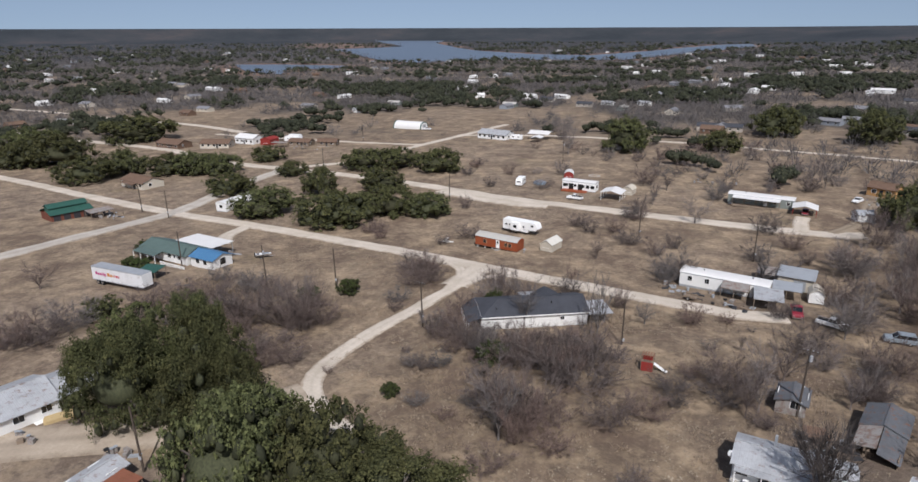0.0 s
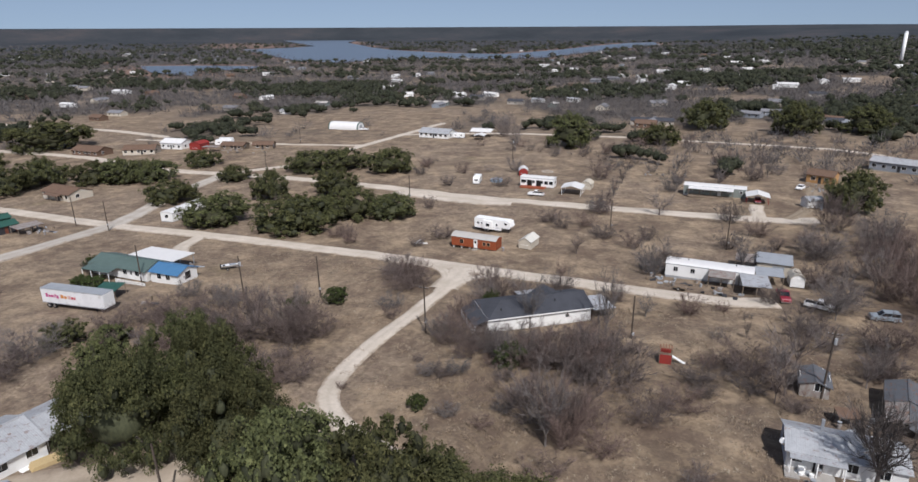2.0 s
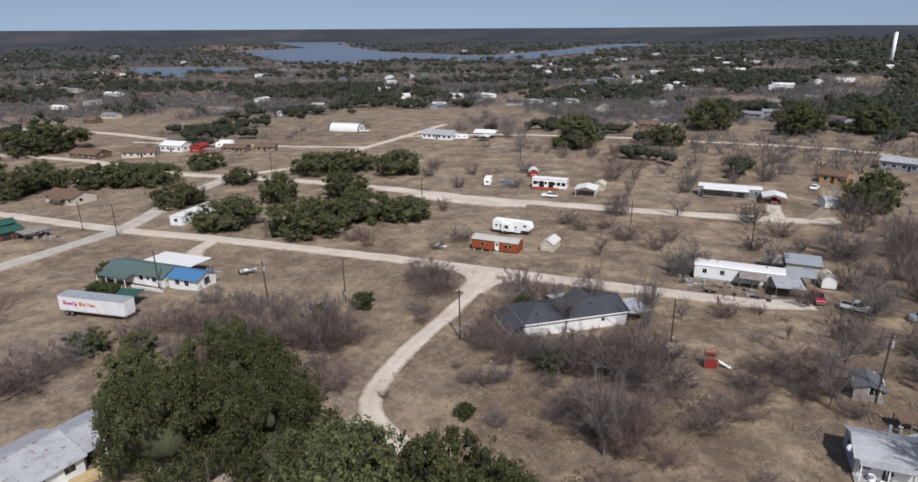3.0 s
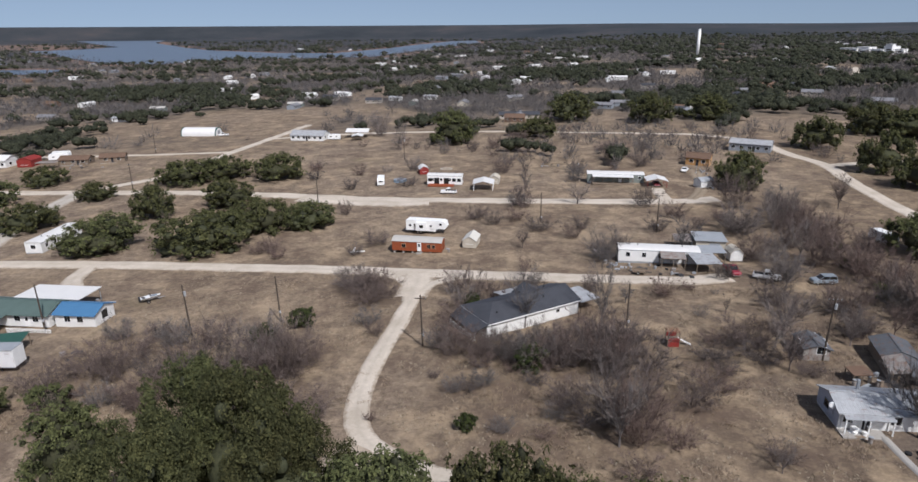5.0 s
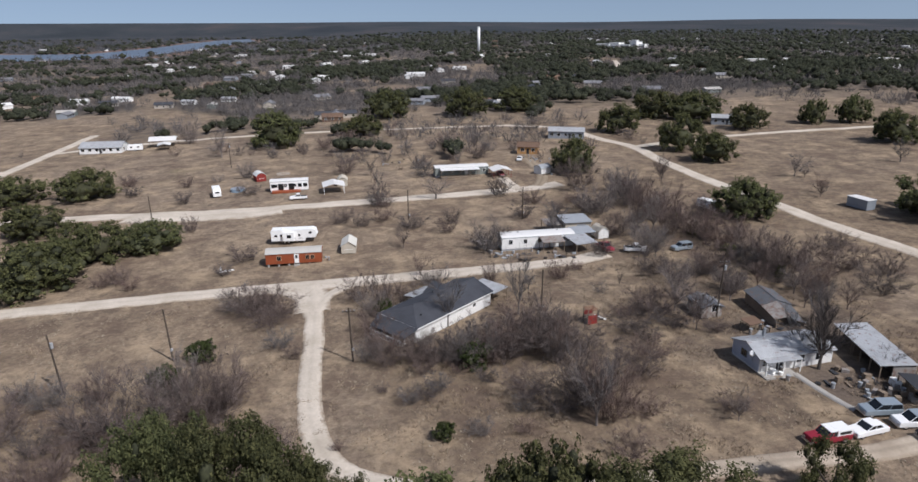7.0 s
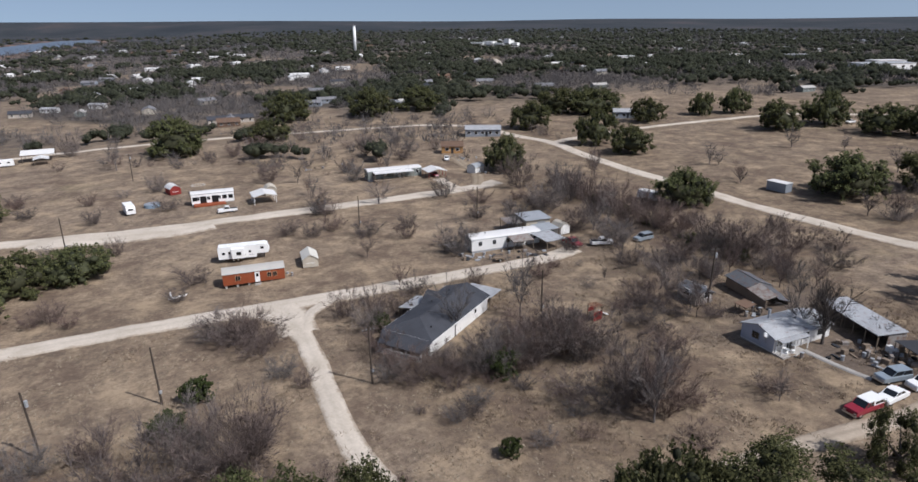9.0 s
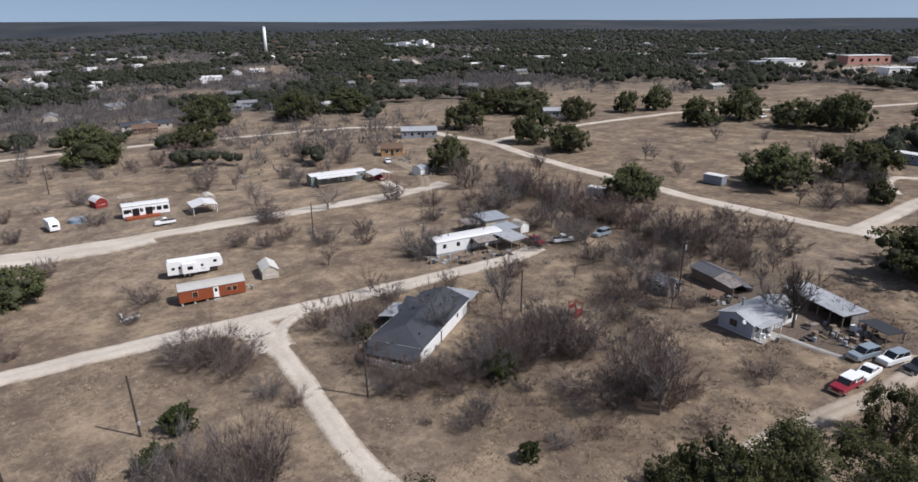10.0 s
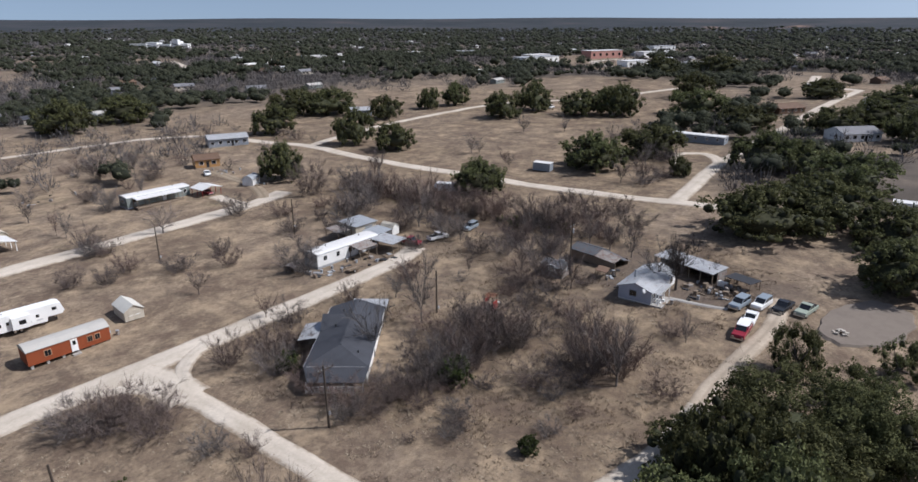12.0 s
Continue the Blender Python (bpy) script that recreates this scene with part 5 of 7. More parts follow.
plain_house("brown_shed", -247.0, 238.0, 15, 12.0, 7.0, 2.3, 1.2, M_wood, M_brown_roof, "brown wooden outbuilding with a dark doorway", 3)
plain_house("brown_shed", -233.0, 243.0, 25, 10.0, 6.0, 2.3, 1.2, M_wood, M_brown_roof, "brown wooden outbuilding beside a gravel road", 2)
carport(-254.0, 229.5, 15, 8.0, 4.0, 2.4, 2.5, M_rusty, "rusty open shelter with junk beneath")
junk_heap(-240, 232, 5, 12, "farmyard clutter beside brown sheds", 12)

# the park model home along the upper road
pm = single_wide("park_home", -79.1, 202.0, 2, 11.6, 3.7, M_white_metal, M_white_roof, "white park model home with dark windows and a deck", 2.9, 4)
part("deck", box(([], []), -1.0, -3.0, 0.0, 8.6, 2.3, 0.5), M_redwood, pm, "red-brown timber deck")
for xx in (-4.9, 3.2, 4.9):
    part("picture_window", box(([], []), xx, -1.9, 1.3, 1.2, 0.06, 1.1), M_glass, pm)
for xx in (-2.6, 0.6):
    part("glass_door", box(([], []), xx, -1.9, 0.5, 1.7, 0.06, 2.0), M_glass, pm)
vehicle("pickup_truck", -75.7, 188.9, 3, M_white_paint, "white pickup truck parked beside a gravel road", "pickup")
carport(-65.3, 195.2, 94, 6.2, 6.4, 2.4, 2.5, M_white_roof, "white metal carport with dark shade beneath", gable=0.8, post_mat=M_white_metal)
barn_shed(-62.6, 203.5, 0, 3.2, 4.5, 1.9, M_tan, M_tan, "pale shed behind a white carport")
barn_shed(-90.2, 218.8, 20, 3.2, 4.6, 2.0, M_barn_red, M_white_roof, "small red gambrel shed with a white roof")
small_camper(-101.2, 201.0, 104, 6.2, "white travel trailer with rounded ends on dry grass")
pool = thing("paddling_pool", -95.5, 205.0, 0, "round blue above-ground pool on dry grass", "pool", clear=3)
part("wall", tube(([], []), (0, 0, 0), (0, 0, 1.0), 2.2, 2.2, 20), M_blue_plastic, pool)
part("cover", tube(([], []), (0, 0, 1.0), (0, 0, 1.06), 2.1, 2.0, 20), M_bluegrey, pool)
ring = thing("fire_ring", -83.0, 226.0, 0, "low ring of pale stones in dry grass", "fire ring")
for i in range(16):
    part("stone", box(([], []), 2.0 * math.cos(i * 0.393), 1.6 * math.sin(i * 0.393), -0.05, 0.55, 0.45, 0.35), M_stone, ring)

m2 = single_wide("mobile_home", -23.2, 206.0, 0.5, 18.0, 4.6, M_dim_green, M_white_roof, "dull green mobile home with a long white roof and porch")
shed_roof(m2, -1.0, -3.7, 13.0, 2.8, 2.55, 2.8, M_white_roof, label="white porch roof")
posts(m2, -1.0, -3.7, 13.0, 2.8, 2.5, M_wood, 5)
part("deck", box(([], []), -1.0, -3.7, 0.0, 13.0, 2.8, 0.4), M_wood, m2)
carport(-11.0, 200.2, 93, 5.6, 6.2, 2.2, 2.3, M_white_roof, "white-roofed carport with a red back", gable=0.8, post_mat=M_barn_red)
vehicle("sedan_car", -10.8, 200.4, 92, M_red_paint, "dark red car parked under a carport", "sedan")
plain_house("ochre_cabin", 8.2, 233.6, -20, 8.0, 6.0, 2.8, 1.3, M_orange, M_brown_roof, "ochre wooden cabin with a brown roof", 2)
barn_shed(3.2, 199.2, -60, 3.4, 4.6, 2.1, M_white, M_galv_plain, "white shed with a grey roof beside an oak")
vehicle("sedan_car", 1.4, 221.5, 70, M_white_paint, "white car parked on a dirt drive", "sedan")
junk_heap(8.0, 221.5, 3.5, 16, "scattered pale clutter near a wooden cabin", 13)
junk_heap(4.5, 196.5, 1.6, 6, "blue and white clutter beside a shed", 14)
junk_heap(-41.0, 232.0, 4.0, 8, "scattered pale clutter in dry grass", 15)

# beyond the fence line
plain_house("blue_house", 33.0, 261.0, -22, 15.0, 8.0, 3.0, 1.2, M_bluegrey, M_galv, "blue-grey house with a pale metal roof", 5)
small_camper(31.6, 145.2, 108, 6.2, "white camper trailer under a live oak")
bx = thing("storage_container", 68.8, 136.2, 100, "blue-grey storage container with a white roof beside a gravel road", "container", clear=5)
part("body", box(([], []), 0, 0, 0.1, 5.8, 3.0, 2.5), M_bluegrey, bx)
part("roof", box(([], []), 0, 0, 2.6, 6.0, 3.2, 0.1), M_white_roof, bx)
for s in (-1, 1):
    part("door", box(([], []), 2.92, s * 0.7, 0.2, 0.06, 1.3, 2.3), M_white_metal, bx)
single_wide("mobile_home", 137.0, 111.5, 91, 20.0, 4.4, M_bluegrey, M_white_roof, "long grey-blue mobile home with a white roof")
plain_house("white_house", 163.0, 66.0, -42, 15.0, 10.0, 2.8, 1.8, M_white, M_grey_roof, "white house with a grey hip roof among oaks", 5)
plain_house("brown_house", 222.0, 103.5, -30, 15.0, 10.0, 2.6, 1.6, M_brown_roof, M_brown_roof, "dark brown house beside a gravel road", 4)
plain_house("pavilion", 247.5, 71.0, -60, 9.0, 9.0, 2.8, 2.2, M_white, M_white_roof, "small white pavilion with a pointed roof", 3)
plain_house("metal_house", 111.0, 269.0, -27, 10.0, 6.5, 3.0, 1.2, M_bluegrey, M_galv, "house with a shiny metal roof behind oaks", 3)
st = thing("storage_container", 73.0, 38.0, 95, "white storage container beside dark oaks", "container", clear=5)
part("body", box(([], []), 0, 0, 0.1, 9.0, 3.2, 2.8), M_white_metal, st)
part("roof", box(([], []), 0, 0, 2.9, 9.1, 3.3, 0.08), M_white_roof, st)
vehicle("pickup_truck", 181.0, 203.0, 10, M_white_paint, "white truck parked in a dry field", "pickup")
junk_heap(181.0, 200.0, 3.0, 5, "pale clutter in a dry field", 16)

# the near yard with the long grey roof
gh = plain_house("grey_roof_house", -94.0, 26.2, 84, 20.0, 9.4, 2.3, 1.6, M_white, M_galv, "white house with a long pale grey metal roof", 6)
gable_roof(gh, 5.6, 7.8, 2.25, 1.1, M_galv, 0.3, x=13.1, y=-0.3)
posts(gh, 13.1, -0.3, 5.4, 7.4, 2.25, M_white_metal, 3)
part("porch_back_wall", box(([], []), 13.1, 3.4, 0, 5.4, 0.12, 2.3), M_white, gh)
part("porch_step", box(([], []), 8.0, -5.2, -0.2, 3.0, 0.9, 0.5), M_white_metal, gh, "low white porch step")
lumber = thing("lumber_stack", -86.8, 34.4, 70, "stack of yellow lumber beside a house porch", "lumber", clear=2)
for i in range(4):
    for j in range(3):
        part("plank", box(([], []), 0.12 * j, -0.6 + i * 0.42, 0.0 + j * 0.22, 3.4, 0.3, 0.18), M_new_wood, lumber)
junk_heap(-86.5, 29.5, 2.2, 14, "dark clutter in a dirt yard", 17)
junk_heap(-71.5, 34.0, 1.6, 10, "pale clutter along a dirt drive", 18)
sm = plain_house("camper_shed", -67.6, 28.3, 97, 7.0, 3.0, 2.0, 0.5, M_white, M_galv, "small white trailer with a grey metal roof", 2)
carport(-64.0, 29.4, 97, 4.2, 3.2, 1.9, 2.1, M_rust_red, "rust-red tin shed roof beside a trailer")

for px, py, hh, ln, arm in ((-101.6, 84.2, 9.2, -0.5, 0), (-88.8, 91.4, 8.6, -0.3, 0), (-61.6, 84.0, 8.8, -0.2, 1), (-29.1, 95.0, 7.6, 0.0, 0), (-45.7, 158.9, 8.0, 0, 0), (-17.1, 150.7, 8.6, 0, 0), (-2.3, 84.9, 10.2, 0.2, 1), (-224.6, 260.6, 9, 0, 1), (-189.8, 194, 9, 0, 1), (-112.4, 171.5, 8.4, 0, 0), (-103.3, 243.5, 9.5, 0, 1), (-191.6, 113.2, 8.6, -0.2, 0), (-176.9, 112.5, 8.6, -0.2, 0), (-128.9, 83.3, 8.8, -0.1, 0), (-66.2, 33.7, 8.6, -0.6, 0)):
    utility_pole(px, py, hh, ln, bool(arm), hh > 9.1)


# ---- plants ----
def ico(level):
    bm = bmesh.new()
    bmesh.ops.create_icosphere(bm, subdivisions=level, radius=1.0)
    bm.verts.index_update()
    v = np.array([p.co[:] for p in bm.verts])
    f = np.array([[p.index for p in q.verts] for q in bm.faces])
    bm.free()
    return v, f


ICO_V, ICO_F = ico(1)


def leaf_sprays(rng, centre, out, size, bend=0.5):
    """Small leafy sprays, one three-cornered blade each: centre (n, 3), outward way (n, 3)."""
    n = len(centre)
    nrm = out + rng.normal(0, bend, (n, 3))
    nrm /= np.linalg.norm(nrm, axis=1)[:, None]
    a = np.cross(nrm, rng.normal(0, 1, (n, 3)))
    a /= np.linalg.norm(a, axis=1)[:, None] + 1e-9
    b = np.cross(nrm, a)
    s = (size * rng.uniform(0.55, 1.5, n))[:, None]
    q = np.stack([centre - a * s, centre + a * s, centre + b * s * 1.3 + nrm * s * 0.15], 1)
    return q.reshape(-1, 3), np.arange(3 * n).reshape(-1, 3)


def crown_mesh(seed, lobes, leaves, size, tufted, dense=True, low=0.06, tall=1.0):
    """A broad crown of leafy lobes, one metre in radius and in height; returns the sprays and the inner mass."""
    rng = np.random.default_rng(seed)
    C, Rr = [], []
    lean = rng.uniform(0, 2 * np.pi)
    for i in range(lobes):
        a, d = rng.uniform(0, 2 * np.pi), math.sqrt(rng.uniform(0, 1)) * 0.88
        dome = (0.30 + 0.70 * math.sqrt(1 - d * d)) * (1 + 0.10 * d * math.cos(a - lean))
        top = low + (tall - low) * dome * rng.uniform(0.84, 1.0)
        rad = rng.uniform(0.13, 0.25) * (1.15 - 0.3 * d)
        kind = rng.uniform()
        z = top - rad * rng.uniform(0.6, 1.0) if kind < 0.5 else rng.uniform(0.1, max(0.14, top - rad))
        if kind > 0.72:
            d, z = rng.uniform(0.45, 0.86), rad * rng.uniform(0.6, 1.5)
        C.append((d * math.cos(a), d * math.sin(a), max(z, rad * 0.7)))
        Rr.append(rad)
    C, Rr = np.array(C), np.array(Rr)
    # each lobe breaks up into small tufts
    own = np.repeat(np.arange(lobes), tufted)
    w = rng.normal(0, 1, (len(own), 3))
    w[:, 2] = np.where(rng.uniform(0, 1, len(own)) < 0.65, np.abs(w[:, 2]), w[:, 2])
    w /= np.linalg.norm(w, axis=1)[:, None]
    T = C[own] + w * (Rr[own] * rng.uniform(0.55, 1.12, len(own)))[:, None]
    Tr = Rr[own] * rng.uniform(0.22, 0.42, len(own))
    pick = rng.choice(len(own), leaves, p=Tr ** 2 / np.sum(Tr ** 2))
    u = rng.normal(0, 1, (leaves, 3))
    u[:, 2] = np.where(rng.uniform(0, 1, leaves) < 0.6, np.abs(u[:, 2]), u[:, 2])
    u /= np.linalg.norm(u, axis=1)[:, None]
    P = T[pick] + u * (Tr[pick] * rng.uniform(0.45, 1.1, leaves))[:, None]
    P[:, 2] = np.maximum(P[:, 2], 0.02)
    w = u * 0.7 + w[pick] * 0.5
    V, F = leaf_sprays(rng, P, w, size)
    # filler masses in lobes and middle, coloured dark as the crown's inner shade
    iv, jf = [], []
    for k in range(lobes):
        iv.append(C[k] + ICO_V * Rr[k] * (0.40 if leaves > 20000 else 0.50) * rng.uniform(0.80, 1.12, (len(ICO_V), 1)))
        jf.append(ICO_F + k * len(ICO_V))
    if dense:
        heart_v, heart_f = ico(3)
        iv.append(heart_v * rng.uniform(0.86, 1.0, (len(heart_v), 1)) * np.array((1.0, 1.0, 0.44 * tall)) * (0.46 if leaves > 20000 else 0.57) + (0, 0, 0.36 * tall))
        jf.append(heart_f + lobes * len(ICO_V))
    return (V, F), (np.concatenate(iv), np.concatenate(jf)), C


def array_mesh(name, V, F, mat):
    me = bpy.data.meshes.new(name)
    V, F = np.asarray(V, dtype=np.float32), np.asarray(F, dtype=np.int32)
    k = F.shape[1]
    me.vertices.add(len(V))
    me.vertices.foreach_set("co", V.ravel())
    me.loops.add(F.size)
    me.loops.foreach_set("vertex_index", F.ravel())
    me.polygons.add(len(F))
    me.polygons.foreach_set("loop_start", np.arange(0, F.size, k, dtype=np.int32))
    me.update(calc_edges=True)
    me.materials.append(mat)
    return me


def oak_template(seed, leaves, size, lobes, tufted, leaf_mat, name, label, category, group, dense=True):
    t = new(name)
    tagged(t, label, category, group)
    spray, core, C = crown_mesh(seed, lobes, leaves, size, tufted, dense)
    part("trunk", limb_tube(([], []), [(0, 0, -0.08), (0.01, 0, 0.12), (0.02, 0.01, 0.3)], (0.08, 0.058, 0.045), 8), M_bark, t)
    for c in C[: min(5, len(C))]:
        m = (c[0] * 0.45, c[1] * 0.45, 0.3 + 0.35 * (c[2] - 0.3))
        part("limb", limb_tube(([], []), [(0.02, 0.01, 0.26), m, tuple(c)], (0.036, 0.022, 0.007)), M_bark, t)
    crown = new("crown", array_mesh("crown", *spray, leaf_mat))
    crown.parent = t
    inner = new("inner_crown", array_mesh("inner_crown", *core, M_crown_shade))
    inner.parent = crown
    return t


def plant(templates, spots, squash=1.0):
    """Stands the templates on the spots (x, y, radius, height) in turn."""
    used = set()
    for i, (x, y, r, h) in enumerate(spots):
        k = i % len(templates)
        m = pose(x, y, ground(x, y) - 0.05, 0, 0, (i * 137) % 360) @ Matrix.Diagonal((r, r * (0.9 + 0.2 * ((i * 7) % 5) / 4), h * squash, 1))
        if k in used:
            sc = templates[k].scale
            copy_thing(templates[k], m @ Matrix.Diagonal((1 / sc.x, 1 / sc.y, 1 / sc.z, 1)))
        else:
            templates[k].matrix_basis = m
            used.add(k)
        TAKEN.append((x, y, r * 0.8))


def bare_mesh(name, seed, stems, spread, limbs, twigs, mat, trunk=0.0, thick=0.02, fine=0.008, droop=0.0):
    """A leafless bush or small tree, one metre in radius and height: stems, limbs and fine twigs."""
    rnd = random.Random(seed)
    rng = np.random.default_rng(seed)
    g = ([], [])
    tips = []
    base = Vector((0, 0, trunk))
    if trunk:
        tube(g, (0, 0, -0.05), base, thick * 2.6, thick * 1.9, 6, False)
    for i in range(stems):
        a = 2 * math.pi * (i + rnd.uniform(-0.35, 0.35)) / stems
        d = rnd.uniform(0.3, 0.86) * spread
        foot = base + Vector((0.1 * math.cos(a), 0.1 * math.sin(a), -0.03)) * (0 if trunk else 1.6)
        p, way = foot, Vector((math.cos(a) * d, math.sin(a) * d, rnd.uniform(0.65, 1.0) - droop * d * 0.5))
        for s in range(3):
            q = p + (way * 0.34 + Vector((rnd.gauss(0, 0.06), rnd.gauss(0, 0.06), rnd.gauss(0.02, 0.04)))) * (1 - trunk * 0.6)
            tube(g, p, q, thick * (1 - s * 0.28), thick * (0.72 - s * 0.26), 4, False)
            for _ in range(limbs):
                b = p.lerp(q, rnd.uniform(0.2, 1))
                e = b + Vector((rnd.gauss(way.x * 0.2, 0.15), rnd.gauss(way.y * 0.2, 0.15), rnd.gauss(0.15, 0.10)))
                e.z = max(e.z, 0.03)
                tube(g, b, e, thick * 0.38, thick * 0.12, 3, False)
                tips.append((b, e))
            p = q
    n = len(tips) * twigs
    A = np.array([b.lerp(e, rnd.uniform(0.25, 1.0))[:] for b, e in tips for _ in range(twigs)])
    D = np.array([(e - b)[:] for b, e in tips for _ in range(twigs)]) * 0.5 + rng.normal(0, 0.10, (n, 3)) + np.array([0, 0, 0.075])
    S = np.cross(D, rng.normal(0, 1, (n, 3)))
    S /= np.linalg.norm(S, axis=1)[:, None] + 1e-9
    B = A + D
    B[:, 2] = np.maximum(B[:, 2], 0.01)
    k = len(g[0])
    tri = np.stack([A - S * fine, A + S * fine, B], 1).reshape(-1, 3)
    g[0].extend(map(tuple, tri))
    g[1].extend((k + 3 * i, k + 3 * i + 1, k + 3 * i + 2) for i in range(n))
    return mesh_of(name, g, mat)


def bare_template(name, label, category, group, *args, **kw):
    ob = new(name, bare_mesh(name, *args, **kw))
    return tagged(ob, label, category, group)


OAKS_A = [(-79.8, 50.0, 8.0, 11.6), (-66.0, 44.0, 7.1, 9.2), (-30.5, 30.8, 9.3, 7.6), (-53.2, 35.2, 7.0, 10.5), (22.5, 35.2, 8.6, 8.2), (45.9, 37.9, 9.0, 7.5), (-35.3, 38.4, 10.6, 8.0), (-79.6, 39.7, 7.2, 11.7), (-44.5, 41.3, 6.6, 9.9), (-72.3, 46.2, 8.6, 12.5), (-43.7, 45.4, 5.8, 5.0), (166.1, 47.6, 11.0, 12.3), (-95.4, 49.2, 5.6, 6.4), (-58.0, 42.4, 6.6, 7.6), (56.2, 53.7, 12.4, 9.3), (88.2, 54.9, 11.4, 8.7), (241.1, 60.9, 14.0, 11.7), (197.6, 62.5, 12.3, 11.3), (38.9, 62.7, 12.0, 9.0), (104.6, 68.6, 9.6, 7.8), (177.2, 75.0, 11.6, 10.4), (103.6, 79.8, 10.6, 9.5), (83.3, 97.4, 3.6, 5.2)]
OAKS_B = [(282.8, 100.8, 10.7, 10.5), (171.8, 105.6, 11.6, 10.4), (107.2, 117.0, 11.0, 9.4), (80.0, 124.5, 11.6, 9.6), (-152.8, 128.8, 10.1, 7.6), (-127.0, 133.0, 11.0, 8.2), (-261.2, 133.7, 12.0, 9.0), (200.6, 135.4, 13.1, 10.6), (36.2, 136.8, 8.2, 8.2), (-324.8, 137.8, 12.8, 9.6), (-123.3, 143.5, 6.3, 6.1), (-188.3, 145.5, 8.7, 6.5), (-119.0, 147.7, 7.9, 7.5), (-263.4, 151.2, 11.0, 8.3), (-107.8, 151.4, 8.2, 6.1), (-314.1, 151.9, 15.7, 11.9), (254.0, 158.5, 12.0, 11.9), (-244.4, 159.0, 9.3, 7.0), (-158.3, 159.2, 7.4, 7.9), (-235.4, 163.8, 10.4, 7.8), (180.4, 164.1, 10.0, 12.3)]
OAKS_C = [(-369.3, 165.4, 14.6, 11.0), (-228.2, 165.6, 7.7, 7.1), (-222.9, 168.8, 8.9, 6.7), (-142.1, 173.0, 9.2, 6.9), (-191.3, 177.7, 6.0, 5.0), (171.6, 179.5, 11.3, 10.2), (206.3, 181.9, 7.9, 8.1), (13.1, 197.4, 8.1, 9.5), (405.1, 197.6, 19.3, 12.5), (64.6, 198.0, 7.9, 8.4), (-228.1, 198.8, 8.0, 6.0), (-175.0, 201.7, 9.7, 7.4), (170.5, 207.0, 11.1, 11.5), (144.5, 208.0, 9.7, 10.2), (-142.1, 208.5, 9.2, 7.8), (-162.8, 209.9, 9.7, 7.3), (-350.7, 213.3, 20.2, 12.5), (62.8, 219.5, 8.3, 11.3), (378.6, 228.0, 14.1, 12.5), (162.8, 251.2, 7.0, 10.2), (112.9, 252.7, 8.5, 9.6), (147.1, 256.4, 6.2, 9.3)]
OAKS_D = [(58.5, 265.4, 9.9, 10.3), (-89.8, 284.9, 11.9, 12.5), (104.6, 286.3, 13.4, 10.8), (-52.2, 298.7, 9.1, 8.3), (94.2, 301.0, 12.2, 11.3), (4.4, 344.8, 14.0, 12.5), (35.5, 354.1, 13.3, 10.8), (-38.1, 356.4, 13.0, 12.5)]
OAKS = OAKS_A + OAKS_B + OAKS_C + OAKS_D
THICKET_A = [(-56.8, 81.4, 2.8, 2.6), (-52.5, 82.2, 3.0, 3.0), (-49.1, 81.0, 2.8, 3.0), (-46.9, 80.0, 3.2, 3.6), (-43.9, 79.5, 3.6, 4.2), (-39.0, 80.4, 3.8, 4.6), (-34.6, 80.7, 4.0, 5.0), (-32.8, 78.9, 3.6, 4.6), (-32.8, 76.4, 3.0, 3.8), (-42.4, 78.3, 2.4, 2.6), (-57.9, 100.8, 3.4, 3.6), (-51.5, 104.2, 2.6, 3.4), (-60.4, 108.6, 2.8, 3.8), (-58.3, 88.3, 2.2, 1.6), (-116.7, 41.8, 4.8, 4.7), (-114.4, 45.2, 6.5, 4.5), (-115.5, 51.9, 5.4, 3.8), (-31.6, 54.0, 2.8, 2.0), (-15.6, 59.5, 2.3, 1.6), (-26.5, 60.9, 3.0, 2.1), (-31.0, 60.9, 3.7, 5.8), (-41.7, 60.9, 1.6, 1.1), (-47.0, 61.7, 1.8, 1.3), (-72.2, 61.7, 4.3, 3.0), (-63.8, 62.2, 0.9, 0.9), (9.9, 62.8, 2.3, 2.4), (-32.9, 64.1, 4.5, 6.3), (-36.0, 65.1, 4.2, 2.9), (-40.5, 65.3, 1.9, 1.4), (-29.6, 66.2, 3.9, 3.6), (-33.0, 68.0, 2.9, 2.3), (-39.2, 69.0, 3.7, 2.6), (-109.3, 69.3, 4.4, 3.2), (-22.6, 70.1, 3.6, 3.3), (-54.5, 70.4, 1.7, 1.6), (-90.8, 70.5, 7.2, 6.0)]
